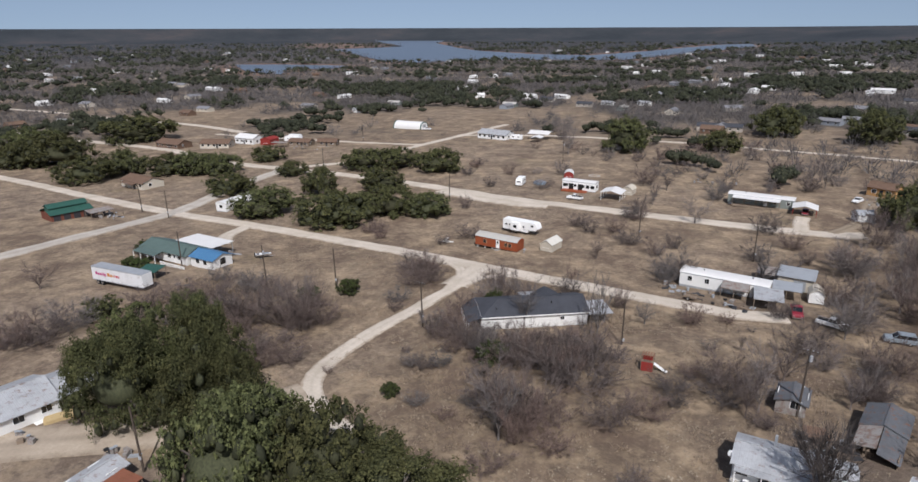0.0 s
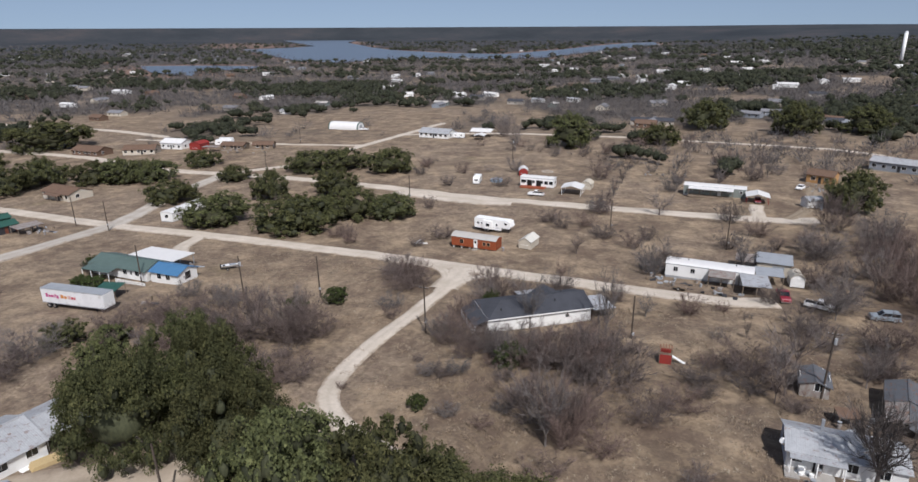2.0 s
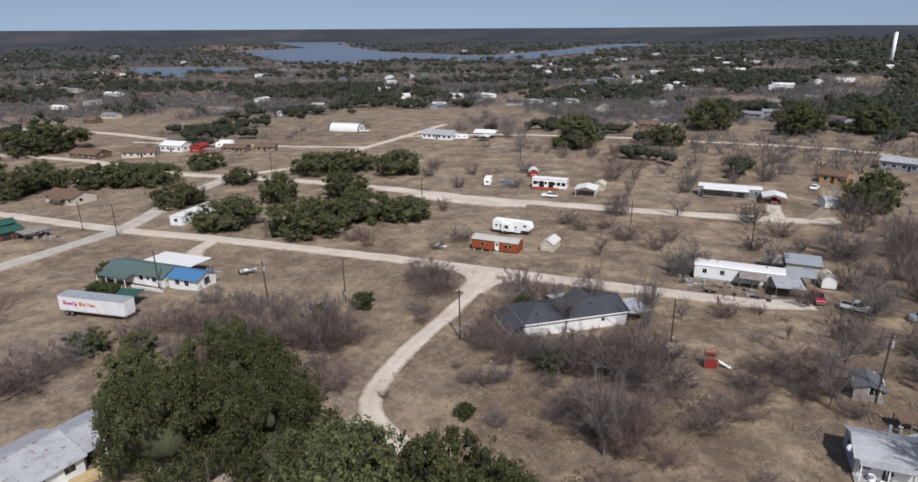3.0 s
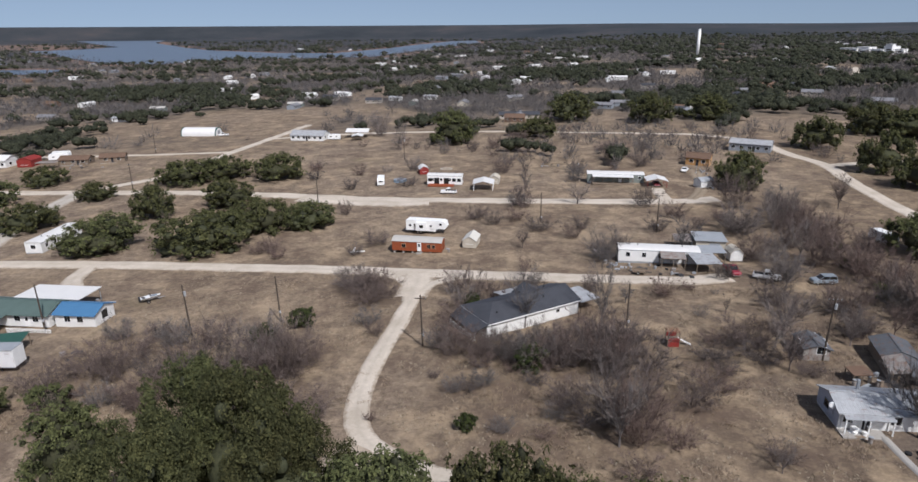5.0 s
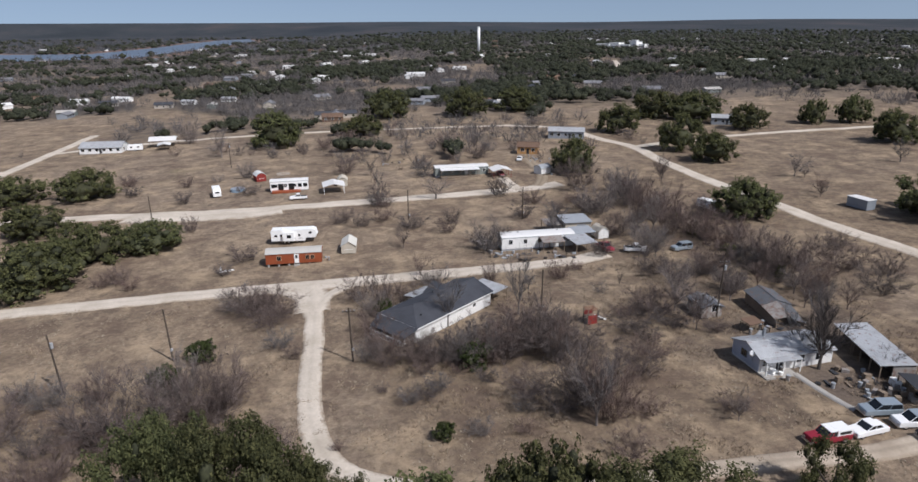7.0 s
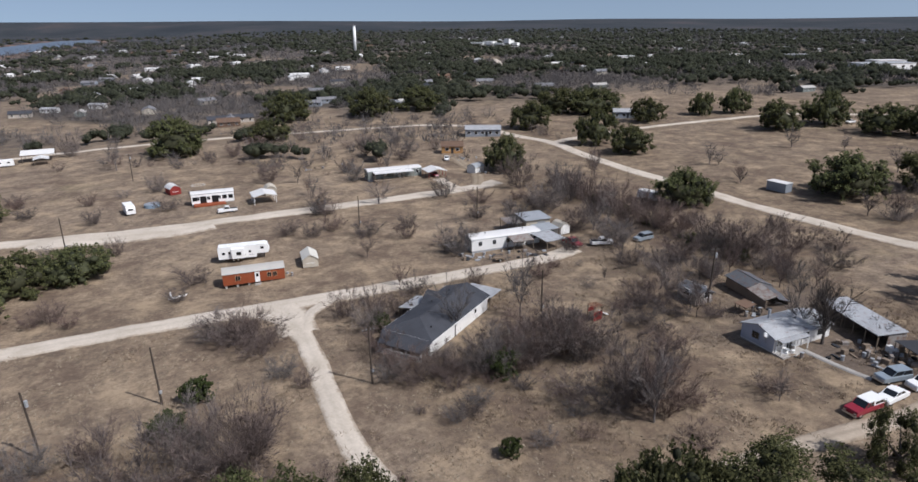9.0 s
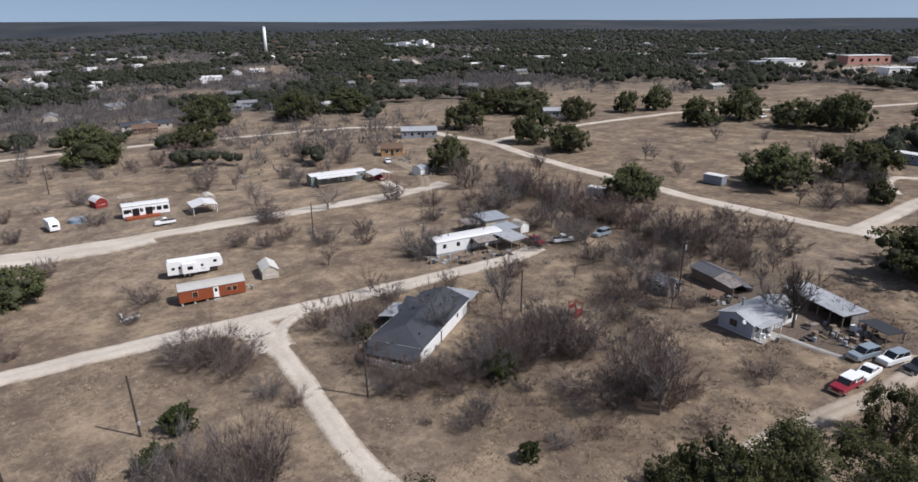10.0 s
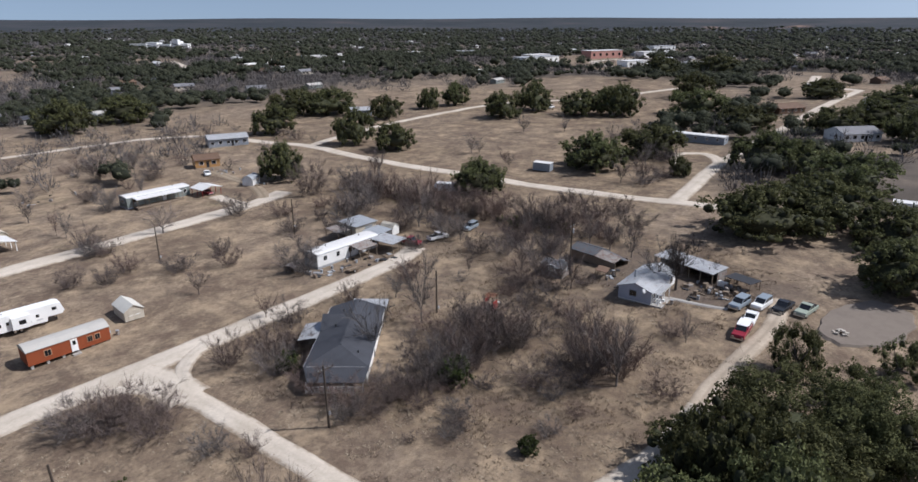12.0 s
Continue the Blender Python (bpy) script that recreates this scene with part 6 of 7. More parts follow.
THICKET_B = [(-94.0, 71.0, 4.1, 2.9), (-52.4, 71.2, 2.0, 1.4), (-79.0, 71.7, 4.7, 6.8), (-81.8, 72.1, 5.8, 5.2), (-50.4, 72.9, 2.3, 1.6), (-105.7, 73.0, 5.4, 3.8), (-43.6, 73.7, 2.1, 1.5), (-57.8, 73.9, 1.1, 0.8), (-19.3, 74.5, 3.4, 2.4), (-77.8, 75.9, 3.6, 3.1), (-85.0, 76.1, 4.1, 5.5), (-29.5, 78.4, 6.6, 4.6), (-39.8, 79.4, 4.6, 3.7), (-16.7, 79.5, 2.1, 1.6), (-5.8, 79.8, 2.5, 1.8), (-45.2, 80.8, 3.9, 2.8), (-102.5, 80.8, 3.1, 2.9), (-95.5, 81.1, 3.5, 3.5), (-51.5, 81.1, 2.4, 1.7), (-38.1, 82.2, 4.9, 3.5), (-17.8, 83.1, 3.3, 2.3), (-11.4, 83.3, 3.1, 2.4)]
THICKET_C = [(-59.1, 83.6, 2.6, 2.7), (-145.4, 84.1, 2.1, 2.7), (-31.5, 84.9, 4.6, 4.6), (-56.8, 85.4, 3.7, 2.6), (30.0, 87.2, 4.1, 3.2), (-28.6, 88.4, 2.6, 2.4), (-50.7, 87.5, 2.5, 1.7), (-11.5, 88.3, 4.8, 3.8), (-70.4, 87.5, 1.9, 1.9), (-16.6, 89.3, 2.3, 1.6), (-13.4, 89.5, 2.8, 1.9), (-34.2, 89.9, 4.3, 3.1), (-73.0, 91.7, 2.9, 2.0), (-57.6, 92.9, 3.5, 3.5), (38.3, 94.2, 2.9, 3.3), (32.1, 98.8, 5.7, 4.2), (20.6, 98.9, 5.3, 5.8), (-75.7, 100.8, 3.8, 2.8), (-0.5, 101.6, 3.1, 3.4), (20.8, 103.4, 4.8, 4.3), (6.2, 103.5, 3.1, 2.4), (-56.0, 104.3, 3.0, 4.5)]
THICKET_D = [(8.3, 104.8, 5.1, 4.1), (-74.6, 104.0, 4.2, 3.4), (20.2, 106.3, 2.8, 2.7), (-3.0, 106.8, 4.1, 3.8), (-79.2, 106.8, 5.1, 3.6), (-77.0, 107.6, 4.0, 3.8), (19.7, 108.5, 5.6, 5.6), (-21.2, 109.4, 2.8, 3.0), (-81.5, 109.7, 4.1, 3.1), (41.0, 110.6, 3.1, 2.9), (-34.5, 110.8, 2.3, 3.0), (-45.9, 112.8, 3.5, 2.5), (-16.0, 113.3, 1.7, 1.2), (19.5, 119.2, 5.3, 5.7), (2.4, 119.4, 4.5, 4.4), (-8.2, 120.1, 2.9, 2.7), (24.8, 121.7, 3.0, 2.7), (4.4, 124.7, 3.6, 3.0), (-104.9, 126.0, 2.3, 2.1), (17.5, 126.4, 5.5, 6.0), (-30.9, 128.7, 3.2, 3.7), (-111.4, 128.9, 2.4, 2.2)]
THICKET_E = [(12.3, 129.2, 3.8, 6.0), (-108.3, 129.6, 2.8, 3.0), (-87.8, 130.0, 2.4, 1.7), (0.5, 131.6, 3.8, 4.6), (-31.2, 132.2, 3.9, 4.7), (-84.7, 137.7, 3.8, 2.7), (26.8, 139.3, 4.8, 4.0), (17.3, 139.9, 5.2, 6.2), (9.9, 139.9, 4.0, 6.4), (-37.5, 145.5, 2.9, 3.1), (2.1, 149.5, 5.3, 5.5), (-45.7, 151.1, 4.1, 2.8), (1.6, 151.8, 4.6, 3.7), (-16.8, 152.0, 3.8, 3.0), (-35.3, 152.1, 2.5, 2.9), (16.1, 153.3, 4.8, 6.2), (12.2, 155.2, 4.4, 7.1), (-58.0, 155.8, 2.6, 3.0), (16.4, 158.7, 4.9, 4.1), (-52.3, 159.7, 3.5, 2.7), (-62.6, 160.5, 3.3, 2.9), (-101.2, 163.1, 2.2, 3.5)]
THICKET_F = [(68.3, 101.7, 4.2, 3.4), (76.9, 100.3, 4.0, 3.2), (98.0, 108.0, 4.6, 4.0), (14.4, 163.5, 4.2, 5.2), (-10.8, 164.7, 3.9, 3.1), (-50.9, 173.7, 3.7, 2.8), (-53.4, 174.6, 2.9, 3.0), (7.0, 174.8, 5.7, 7.7), (-17.3, 174.8, 4.1, 4.4), (-52.1, 179.3, 3.5, 4.0), (-109.5, 193.7, 2.9, 2.9), (-91.3, 199.2, 3.9, 2.7), (-36.4, 206.1, 3.5, 3.9), (-127.8, 208.8, 3.4, 2.6), (-113.1, 215.1, 2.9, 3.2), (-61.5, 218.8, 4.6, 4.9), (-35.4, 219.8, 3.7, 3.8), (-132.8, 221.8, 3.1, 2.5), (-95.0, 223.6, 3.4, 4.0), (-133.9, 226.7, 3.4, 2.4), (-12.4, 230.6, 3.9, 4.0), (-22.7, 245.6, 4.1, 4.3), (-69.5, 268.1, 3.8, 4.6), (-60.5, 279.9, 4.7, 4.6), (-130.2, 305.4, 5.5, 8.8)]
THICKET = THICKET_A + THICKET_B + THICKET_C + THICKET_D + THICKET_E + THICKET_F
MESQUITE_A = [(-33.1, 59.8, 4.6, 7.2), (-142.3, 58.9, 4.4, 4.4), (1.2, 69.2, 4.4, 6.5), (-8.0, 81.2, 3.2, 6.0), (-7.6, 88.9, 5.4, 5.8), (-45.9, 92.6, 4.8, 7.0), (-4.9, 94.0, 4.2, 5.8), (-33.3, 94.7, 3.8, 8.9), (-11.8, 101.9, 1.1, 2.9), (-28.4, 105.5, 3.2, 3.2), (2.1, 115.5, 4.0, 4.8), (-47.5, 117.9, 2.4, 3.7), (4.3, 130.3, 4.8, 5.5), (-27.3, 131.2, 5.1, 5.3), (10.1, 132.8, 5.1, 6.7), (-13.5, 136.8, 4.7, 6.0), (-49.1, 137.2, 3.1, 3.9), (20.2, 148.6, 4.8, 4.8), (69.4, 151.4, 3.5, 4.1), (16.9, 169.2, 6.0, 6.0), (75.5, 170.8, 5.3, 5.3), (32.9, 174.0, 4.0, 7.2), (-35.8, 177.1, 5.3, 5.3)]
MESQUITE_B = [(34.2, 177.5, 3.8, 5.7), (119.3, 177.7, 4.4, 5.9), (-51.7, 192.4, 2.4, 5.0), (-52.4, 196.6, 1.9, 4.9), (-34.9, 208.6, 3.6, 4.9), (-53.0, 213.2, 3.6, 5.3), (-22.3, 216.4, 3.5, 5.2), (-8.1, 237.4, 3.8, 6.2), (-23.1, 242.9, 4.1, 6.3), (-12.8, 244.0, 3.9, 6.7), (-10.2, 247.3, 4.2, 6.5), (-110.4, 266.3, 5.6, 10.2)]
MESQUITE_C = [(115.2, 135.0, 5.6, 6.2), (115.0, 126.0, 5.0, 6.0), (128.0, 131.0, 5.4, 6.0), (67.6, 108.6, 4.4, 5.0), (129.0, 164.0, 4.0, 4.6), (77.4, 168.6, 3.4, 3.4), (66.2, 147.6, 2.8, 3.2), (-16.2, 57.0, 1.8, 3.2), (70.2, 103.5, 6.2, 6.4), (92.0, 112.0, 5.0, 6.0), (12.0, 79.0, 3.0, 4.6), (13.5, 84.5, 3.4, 5.2), (16.0, 90.5, 3.6, 4.8), (11.5, 94.5, 3.2, 4.6), (3.6, 90.5, 2.8, 4.2), (-6.8, 84.0, 3.4, 4.2), (19.5, 82.0, 3.6, 4.0), (5.6, 96.0, 2.8, 3.8)]
MESQUITE = MESQUITE_A + MESQUITE_B + MESQUITE_C
CEDARS_A = [(-51.3, 61.5, 1.5, 2.4), (-44.3, 78.3, 3.0, 3.5), (-87.6, 82.6, 2.4, 3.6), (-84.3, 90.2, 2.7, 3.3), (-55.9, 99.9, 2.0, 3.0), (-141.0, 78.4, 2.6, 2.2), (-137.2, 78.6, 2.7, 2.2), (-148.3, 86.5, 2.3, 3.2)]
CEDARS = CEDARS_A

big = [o for o in OAKS if o[2] > 7.0 and o[1] < 62 and -105 < o[0] < 0]
rest = [o for o in OAKS if o not in big]
OAK_LABEL = "dark green live oak with a broad dense crown on dry grass"
BIG_LABEL = "large dark green live oak with a dense spreading crown"
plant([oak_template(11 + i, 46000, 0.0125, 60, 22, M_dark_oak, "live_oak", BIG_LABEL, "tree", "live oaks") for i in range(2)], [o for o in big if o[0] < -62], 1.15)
plant([oak_template(14 + i, 46000, 0.0125, 60, 22, M_oak, "live_oak", BIG_LABEL, "tree", "live oaks") for i in range(2)], [o for o in big if o[0] >= -62], 1.15)
plant([oak_template(31 + i, 9500, 0.0215, 62, 9, M_oak, "live_oak", OAK_LABEL, "tree", "live oaks") for i in range(5)], [(x, y, r * 1.08, h * (0.8 if x > 140 and y < 120 else 1.0)) for x, y, r, h in rest], 1.2)
plant([oak_template(51 + i, 6000, 0.030, 64, 6, M_cedar, "cedar_bush", "small bright green evergreen bush in dry grass", "bush", "evergreen bushes") for i in range(3)], CEDARS)
THICKETS = [bare_template("bare_thicket", "leafless brown-purple brush thicket in dry grass", "shrub", "bare thickets", 71 + i, 12, 0.95, 6, 15, (M_twig, M_twig, M_twig, M_twig, M_grey_twig, M_twig)[i], 0.0, 0.0036, 0.0040) for i in range(6)]
plant(THICKETS, THICKET, 1.1)
plant([oak_template(57, 7000, 0.026, 40, 7, M_oak, "evergreen_shrub", "dull brown-green evergreen shrub among bare thickets", "bush", "")], [(-108.3, 60.6, 3.4, 3.4), (-116.5, 57.2, 4.4, 3.6)])
plant([oak_template(58 + i, 9000, 0.019, 34, 26, M_oak, "young_oak", "thin dark evergreen oak with gaps in its crown", "tree", "young oaks", False) for i in range(2)], [(-16.0, 42.0, 4.3, 7.4), (-9.0, 31.4, 3.8, 5.4), (-22.5, 35.6, 5.0, 6.4)])
HEDGE = [(18.4 + 1.2 * math.sin(k * 2.1), 98 + k * 6.3 + 2 * math.sin(k * 3.3), 1.5 + 0.4 * math.sin(k * 1.3), 2.3 + 0.6 * math.cos(k * 2.9)) for k in range(12)]
plant([oak_template(61 + i, 2500, 0.042, 34, 5, M_oak, "hedge_bush", "dark green evergreen bush in a brushy fence line", "bush", "hedge bushes") for i in range(2)], HEDGE)
rnd = random.Random(8)
dense = []
for x0, x1, y0, y1, count in ((-116, -74, 57, 84, 24), (-52, -34, 76, 90, 6), (-10, 26, 92, 112, 6), (-14, 6, 140, 172, 4)):
    for _ in range(count):
        x, y, r = rnd.uniform(x0, x1), rnd.uniform(y0, y1), rnd.uniform(1.8, 4.0)
        if not any((x - a) ** 2 + (y - b) ** 2 < (c * 0.6 + r * 0.4) ** 2 for a, b, c in TAKEN):
            dense.append((round(x, 1), round(y, 1), r, r * rnd.uniform(0.8, 1.3)))
for k in range(27):
    y = 86 + k * 3.4
    dense.append((18.0 + 1.6 * math.sin(k * 1.7) + 0.01 * (y - 120), y, 2.2 + 0.6 * math.sin(k * 2.3), 2.5 + 0.9 * math.cos(k * 1.1)))
for x, y, r, h in dense:
    t = rnd.choice(THICKETS)
    copy_thing(t, pose(x, y, ground(x, y) - 0.05, 0, 0, rnd.uniform(0, 360)) @ Matrix.Diagonal((r / t.scale.x, r / t.scale.y, h / t.scale.z, 1)))
    TAKEN.append((x, y, r * 0.7))
plant([bare_template("pecan_tree", "large dark leafless tree standing before a cottage", "tree", "", 140, 8, 0.85, 6, 14, M_dark_twig, 0.26, 0.024, 0.0045)], [(1.3, 65.6, 4.6, 7.8)])
plant([bare_template("mesquite_tree", "leafless grey mesquite tree with crooked limbs", "tree", "bare mesquite trees", 91 + i, 6, 0.9, 4, 12, (M_grey_twig, M_twig)[i % 2], 0.22, 0.015, 0.004) for i in range(5)], MESQUITE)

# brush growing at random between the known plants
rnd = random.Random(5)
extra = []
for _ in range(9000):
    x, y = rnd.uniform(-340, 250), rnd.uniform(40, 330)
    n = noise.noise(Vector((x / 26, y / 26, 11.0)))
    near = -78 < x < 0 and 50 < y < 112
    band = 0.22 * step(-12, -2, x) * step(48, 22, x) * step(85, 105, y) * step(190, 160, y)
    belt = 0.85 * step(215, 245, y) * step(330, 320, y) * step(-150, -60, x) * step(70, 30, x)
    want = max(band * (0.5 + n), 0.22 * step(0.05, 0.4, n) if near else 0.045 * step(0.1, 0.4, n), belt * (0.35 + n))
    if rnd.random() > want * 0.42:
        continue
    r = rnd.uniform(0.8, 2.2) if not belt else rnd.uniform(1.4, 4.0)
    if any((x - a) ** 2 + (y - b) ** 2 < (c + r * 0.6) ** 2 for a, b, c in TAKEN):
        continue
    extra.append((round(x, 1), round(y, 1), r, r * rnd.uniform(0.75, 1.3)))
plant([bare_template("dry_shrub", "small leafless brown shrub in dry grass", "shrub", "dry shrubs", 121 + i, 8, 0.95, 4, 10, (M_twig, M_grey_twig)[i % 2], 0.0, 0.009, 0.0055) for i in range(4)], extra[:330])


def tufts():
    """Dry grass standing in tufts over the near field."""
    rng = np.random.default_rng(3)
    n = 16000
    x, y = rng.uniform(-118, 20, n), rng.uniform(44, 118, n)
    keep = np.array([noise.noise(Vector((a / 7, b / 7, 2.0))) + 0.4 * noise.noise(Vector((a / 2, b / 2, 4.0))) > -0.02 for a, b in zip(x, y)])
    x, y = x[keep], y[keep]
    clear = np.array([(a, b, c) for a, b, c in TAKEN if -130 < a < 30 and 35 < b < 130])
    d = ((x[:, None] - clear[:, 0]) ** 2 + (y[:, None] - clear[:, 1]) ** 2 < (clear[:, 2] * 0.8) ** 2).any(1)
    x, y = x[~d], y[~d]
    V = []
    for a, b in zip(x, y):
        z = ground(a, b) + 0.22 * noise.noise(Vector((a / 9, b / 9, 0)))
        for _ in range(4):
            t, w, h = rng.uniform(0, 6.28), rng.uniform(0.08, 0.18), rng.uniform(0.05, 0.16)
            ox, oy = rng.normal(0, 0.16, 2)
            V += [(a + ox - w * math.cos(t), b + oy - w * math.sin(t), z - 0.05), (a + ox + w * math.cos(t), b + oy + w * math.sin(t), z - 0.05), (a + ox + rng.normal(0, 0.2), b + oy + rng.normal(0, 0.3), z + h)]
    ob = new("grass_tufts", array_mesh("grass_tufts", V, np.arange(len(V)).reshape(-1, 3), M_straw))
    tagged(ob, "tufts of dry straw-coloured grass", "grass", kind="stuff")


def dead_weeds():
    """Knee-high dead weeds standing in drifts over the rough lots."""
    rng = np.random.default_rng(44)
    A, Bt, S = [], [], []
    while len(A) < 52000:
        x, y = rng.uniform(-126, 34), rng.uniform(46, 118)
        n = noise.noise(Vector((x / 9, y / 9, 15.0))) + 0.6 * noise.noise(Vector((x / 3, y / 3, 17.0)))
        if n < 0.42 - 0.55 * brush(x, y) or any((x - a) ** 2 + (y - b) ** 2 < (c * 0.8) ** 2 for a, b, c in NEAR):
            continue
        z, h = ground(x, y) + 0.05, rng.uniform(0.18, 0.62)
        for _ in range(9):
            p = np.array((x, y, z - 0.08)) + rng.normal(0, 1, 3) * (h * 0.55, h * 0.55, 0)
            d = rng.normal(0, 1, 3) * (0.42, 0.42, 0.2) + (0, 0, 0.8)
            A.append(p)
            Bt.append(p + d * h * rng.uniform(0.6, 1.2))
            S.append(np.cross(d, rng.normal(0, 1, 3)))
    A, Bt, S = np.array(A), np.array(Bt), np.array(S)
    S *= (0.035 / (np.linalg.norm(S, axis=1) + 1e-9))[:, None]
    V = np.stack([A - S, A + S, Bt], 1).reshape(-1, 3)
    ob = new("dead_weeds", array_mesh("dead_weeds", V, np.arange(len(V)).reshape(-1, 3), M_weeds))
    tagged(ob, "drifts of brown and grey dead weeds", "weeds", kind="stuff")


NEAR = [k for k in TAKEN if -135 < k[0] < 40 and 40 < k[1] < 125]
tufts()
dead_weeds()


# ---- the town and the woods beyond ----
def town_house(name, L, W, H, rise, wall_mat, roof_mat, label, far=False):
    h = new(name)
    tagged(h, label, "house", "houses among the trees")
    walls(h, L, W, H, wall_mat, -0.5, rise)
    gable_roof(h, L, W, H - 0.5, rise, roof_mat, 0.5)
    if not far:
        for i in range(3):
            for s, f in ((-1, "y-"), (1, "y+")):
                window(h, -L / 3 + i * L / 3, s * W / 2, 0.6, 1.3, 1.2, f)
    return h


TOWN_WEST = [(-606, 287), (-563, 301), (-536, 355), (-634, 382), (-671, 439), (-446, 330), (-435, 306), (-597, 456), (-890, 434), (-1405, 741), (-1505, 915), (-688, 865), (-493, 717), (-453, 758), (-302, 513), (-231, 435), (-167, 478), (-267, 958), (-136, 767), (-284, 919), (-180, 621), (-272, 1687), (-180, 464), (-146, 448), (-141, 484), (-306, 503), (-235, 448), (-705, 859), (-224, 523), (-307, 1352)]
TOWN_EAST = [(-108, 434), (-67, 354), (-74, 810), (-38, 778), (0, 611), (-71, 366), (-76, 462), (121, 754), (-27, 759), (9, 627), (112, 523), (250, 574), (290, 599), (23, 387), (518, 981), (519, 525), (496, 243), (496, 160), (1400, 199), (132, 516), (125, 728), (277, 574), (356, 599), (483, 572), (36, 380), (8, 392), (387, 88), (92, 306), (-5, 419), (29, 375), (-60, 366), (-16, 408), (22, 380), (-65, 364)]
TOWN = TOWN_WEST + TOWN_EAST
rnd = random.Random(21)
spots = [(x, y) for x, y in TOWN]
while len(spots) < 330:
    a, r = rnd.uniform(-72, 90), 380 + 1700 * rnd.random() ** 1.3
    x, y = -46 + r * math.sin(radians(a)), 60 + r * math.cos(radians(a))
    if in_water(x, y) or woods(x, y) < 0.5 or any((x - p) ** 2 + (y - q) ** 2 < 26 ** 2 for p, q in spots):
        continue
    spots.append((x, y))
LOOKS = ((14, 8, 3.2, 1.8, M_white, M_white_roof, "white house with a pale roof among trees"), (16, 9, 3.2, 2.0, M_tan, M_grey_roof, "tan house with a grey roof among trees"), (17, 6, 3.2, 1.2, M_white_metal, M_white_roof, "long white house with a white roof among trees"), (13, 9, 3.2, 2.2, M_brown_roof, M_brown_roof, "brown house with a brown roof among trees"), (15, 8, 3.0, 1.6, M_bluegrey, M_grey_roof, "blue-grey house with a grey roof among trees"), (20, 10, 3.6, 1.4, M_white, M_white_roof, "large white house with a pale metal roof among trees"))
NEAR_LOOKS = ((15, 8, 3.0, 1.8, M_tan, M_grey_roof, "tan house with a grey roof among trees"), (13, 8, 3.0, 1.9, M_brown_roof, M_brown_roof, "brown house with a brown roof among trees"), (14, 7, 3.0, 1.4, M_bluegrey, M_grey_roof, "blue-grey house with a grey roof among trees"), (12, 5, 2.9, 1.0, M_white, M_galv, "small white house with a metal roof among trees"), (14, 8, 3.0, 1.6, M_stone, M_shingle, "stone house with a dark shingle roof among trees"), (13, 6, 2.9, 1.2, M_dim_green, M_drab_roof, "dull green house with a drab roof among trees"))
kinds = {False: [], True: []}
for i, (x, y) in enumerate(spots):
    far = math.hypot(x, y) > 560
    m = pose(x, y, ground(x, y) + 0.4, 0, 0, rnd.choice((0, 0, 90, 5, -20, 40, 90))) @ Matrix.Diagonal((0.85, 0.85, 0.85, 1))
    if len(kinds[far]) < len(LOOKS):
        h = town_house("town_house", *(LOOKS if far else NEAR_LOOKS)[len(kinds[far])], far)
        h.matrix_basis = m
        kinds[far].append(h)
    else:
        copy_thing(rnd.choice(kinds[far]), m @ Matrix.Diagonal((1 / 0.85, 1 / 0.85, 1 / 0.85, 1)))
    TAKEN.append((x, y, 6.0))


def big_hall(x, y, turn, L, W, H, wall_mat, roof_mat, label, name="large_hall"):
    h = thing(name, x, y, turn, label, "hall", clear=max(L, W) * 0.6)
    part("wall", box(([], []), 0, 0, -1, L, W, H + 1), wall_mat, h)
    part("roof", box(([], []), 0, 0, H, L + 0.8, W + 0.8, 0.5), roof_mat, h)
    for i in range(max(2, int(L / 8))):
        part("window", box(([], []), -L / 2 + (i + 0.5) * L / max(2, int(L / 8)), -W / 2 - 0.05, H * 0.35, 3.0, 0.2, H * 0.35), M_glass, h)


def water_tower(x, y, z0, z1):
    t = thing("water_tower", x, y, 0, "tall slender white standpipe water tower above woods", "water tower", clear=10)
    b = z0 - ground(x, y)
    part("shaft", tube(([], []), (0, 0, b - 8), (0, 0, b + z1 - z0 - 1.2), 2.1, 2.1, 20), M_white_metal, t, "", True)
    part("cap", tube(([], []), (0, 0, b + z1 - z0 - 1.2), (0, 0, b + z1 - z0), 2.2, 0.8, 20), M_white_metal, t)
    part("railing", tube(([], []), (0, 0, b + z1 - z0 - 1.5), (0, 0, b + z1 - z0 - 1.2), 2.5, 2.5, 20), M_galv_plain, t)


water_tower(151, 1012, 8, 42)
school = thing("school_building", 409, 1062, -54, "large white school of several flat-roofed blocks above the woods", "school", clear=55)
for sx, sy, sl, sw, sh in ((-34, 0, 26, 14, 6), (-14, 6, 18, 18, 8), (6, -2, 24, 12, 5.5), (24, 4, 14, 16, 10), (38, -3, 18, 12, 6.5), (-2, -16, 12, 9, 4.5), (32, -14, 9, 8, 13)):
    block = part("block", box(([], []), sx, sy, -1, sl, sw, sh + 1), M_white_metal, school)
    part("roof", box(([], []), sx, sy, sh, sl + 0.6, sw + 0.6, 0.5), M_white_roof, block)
    part("window_band", box(([], []), sx, sy - sw / 2 - 0.05, sh * 0.4, sl * 0.8, 0.2, 1.4), M_glass, block)
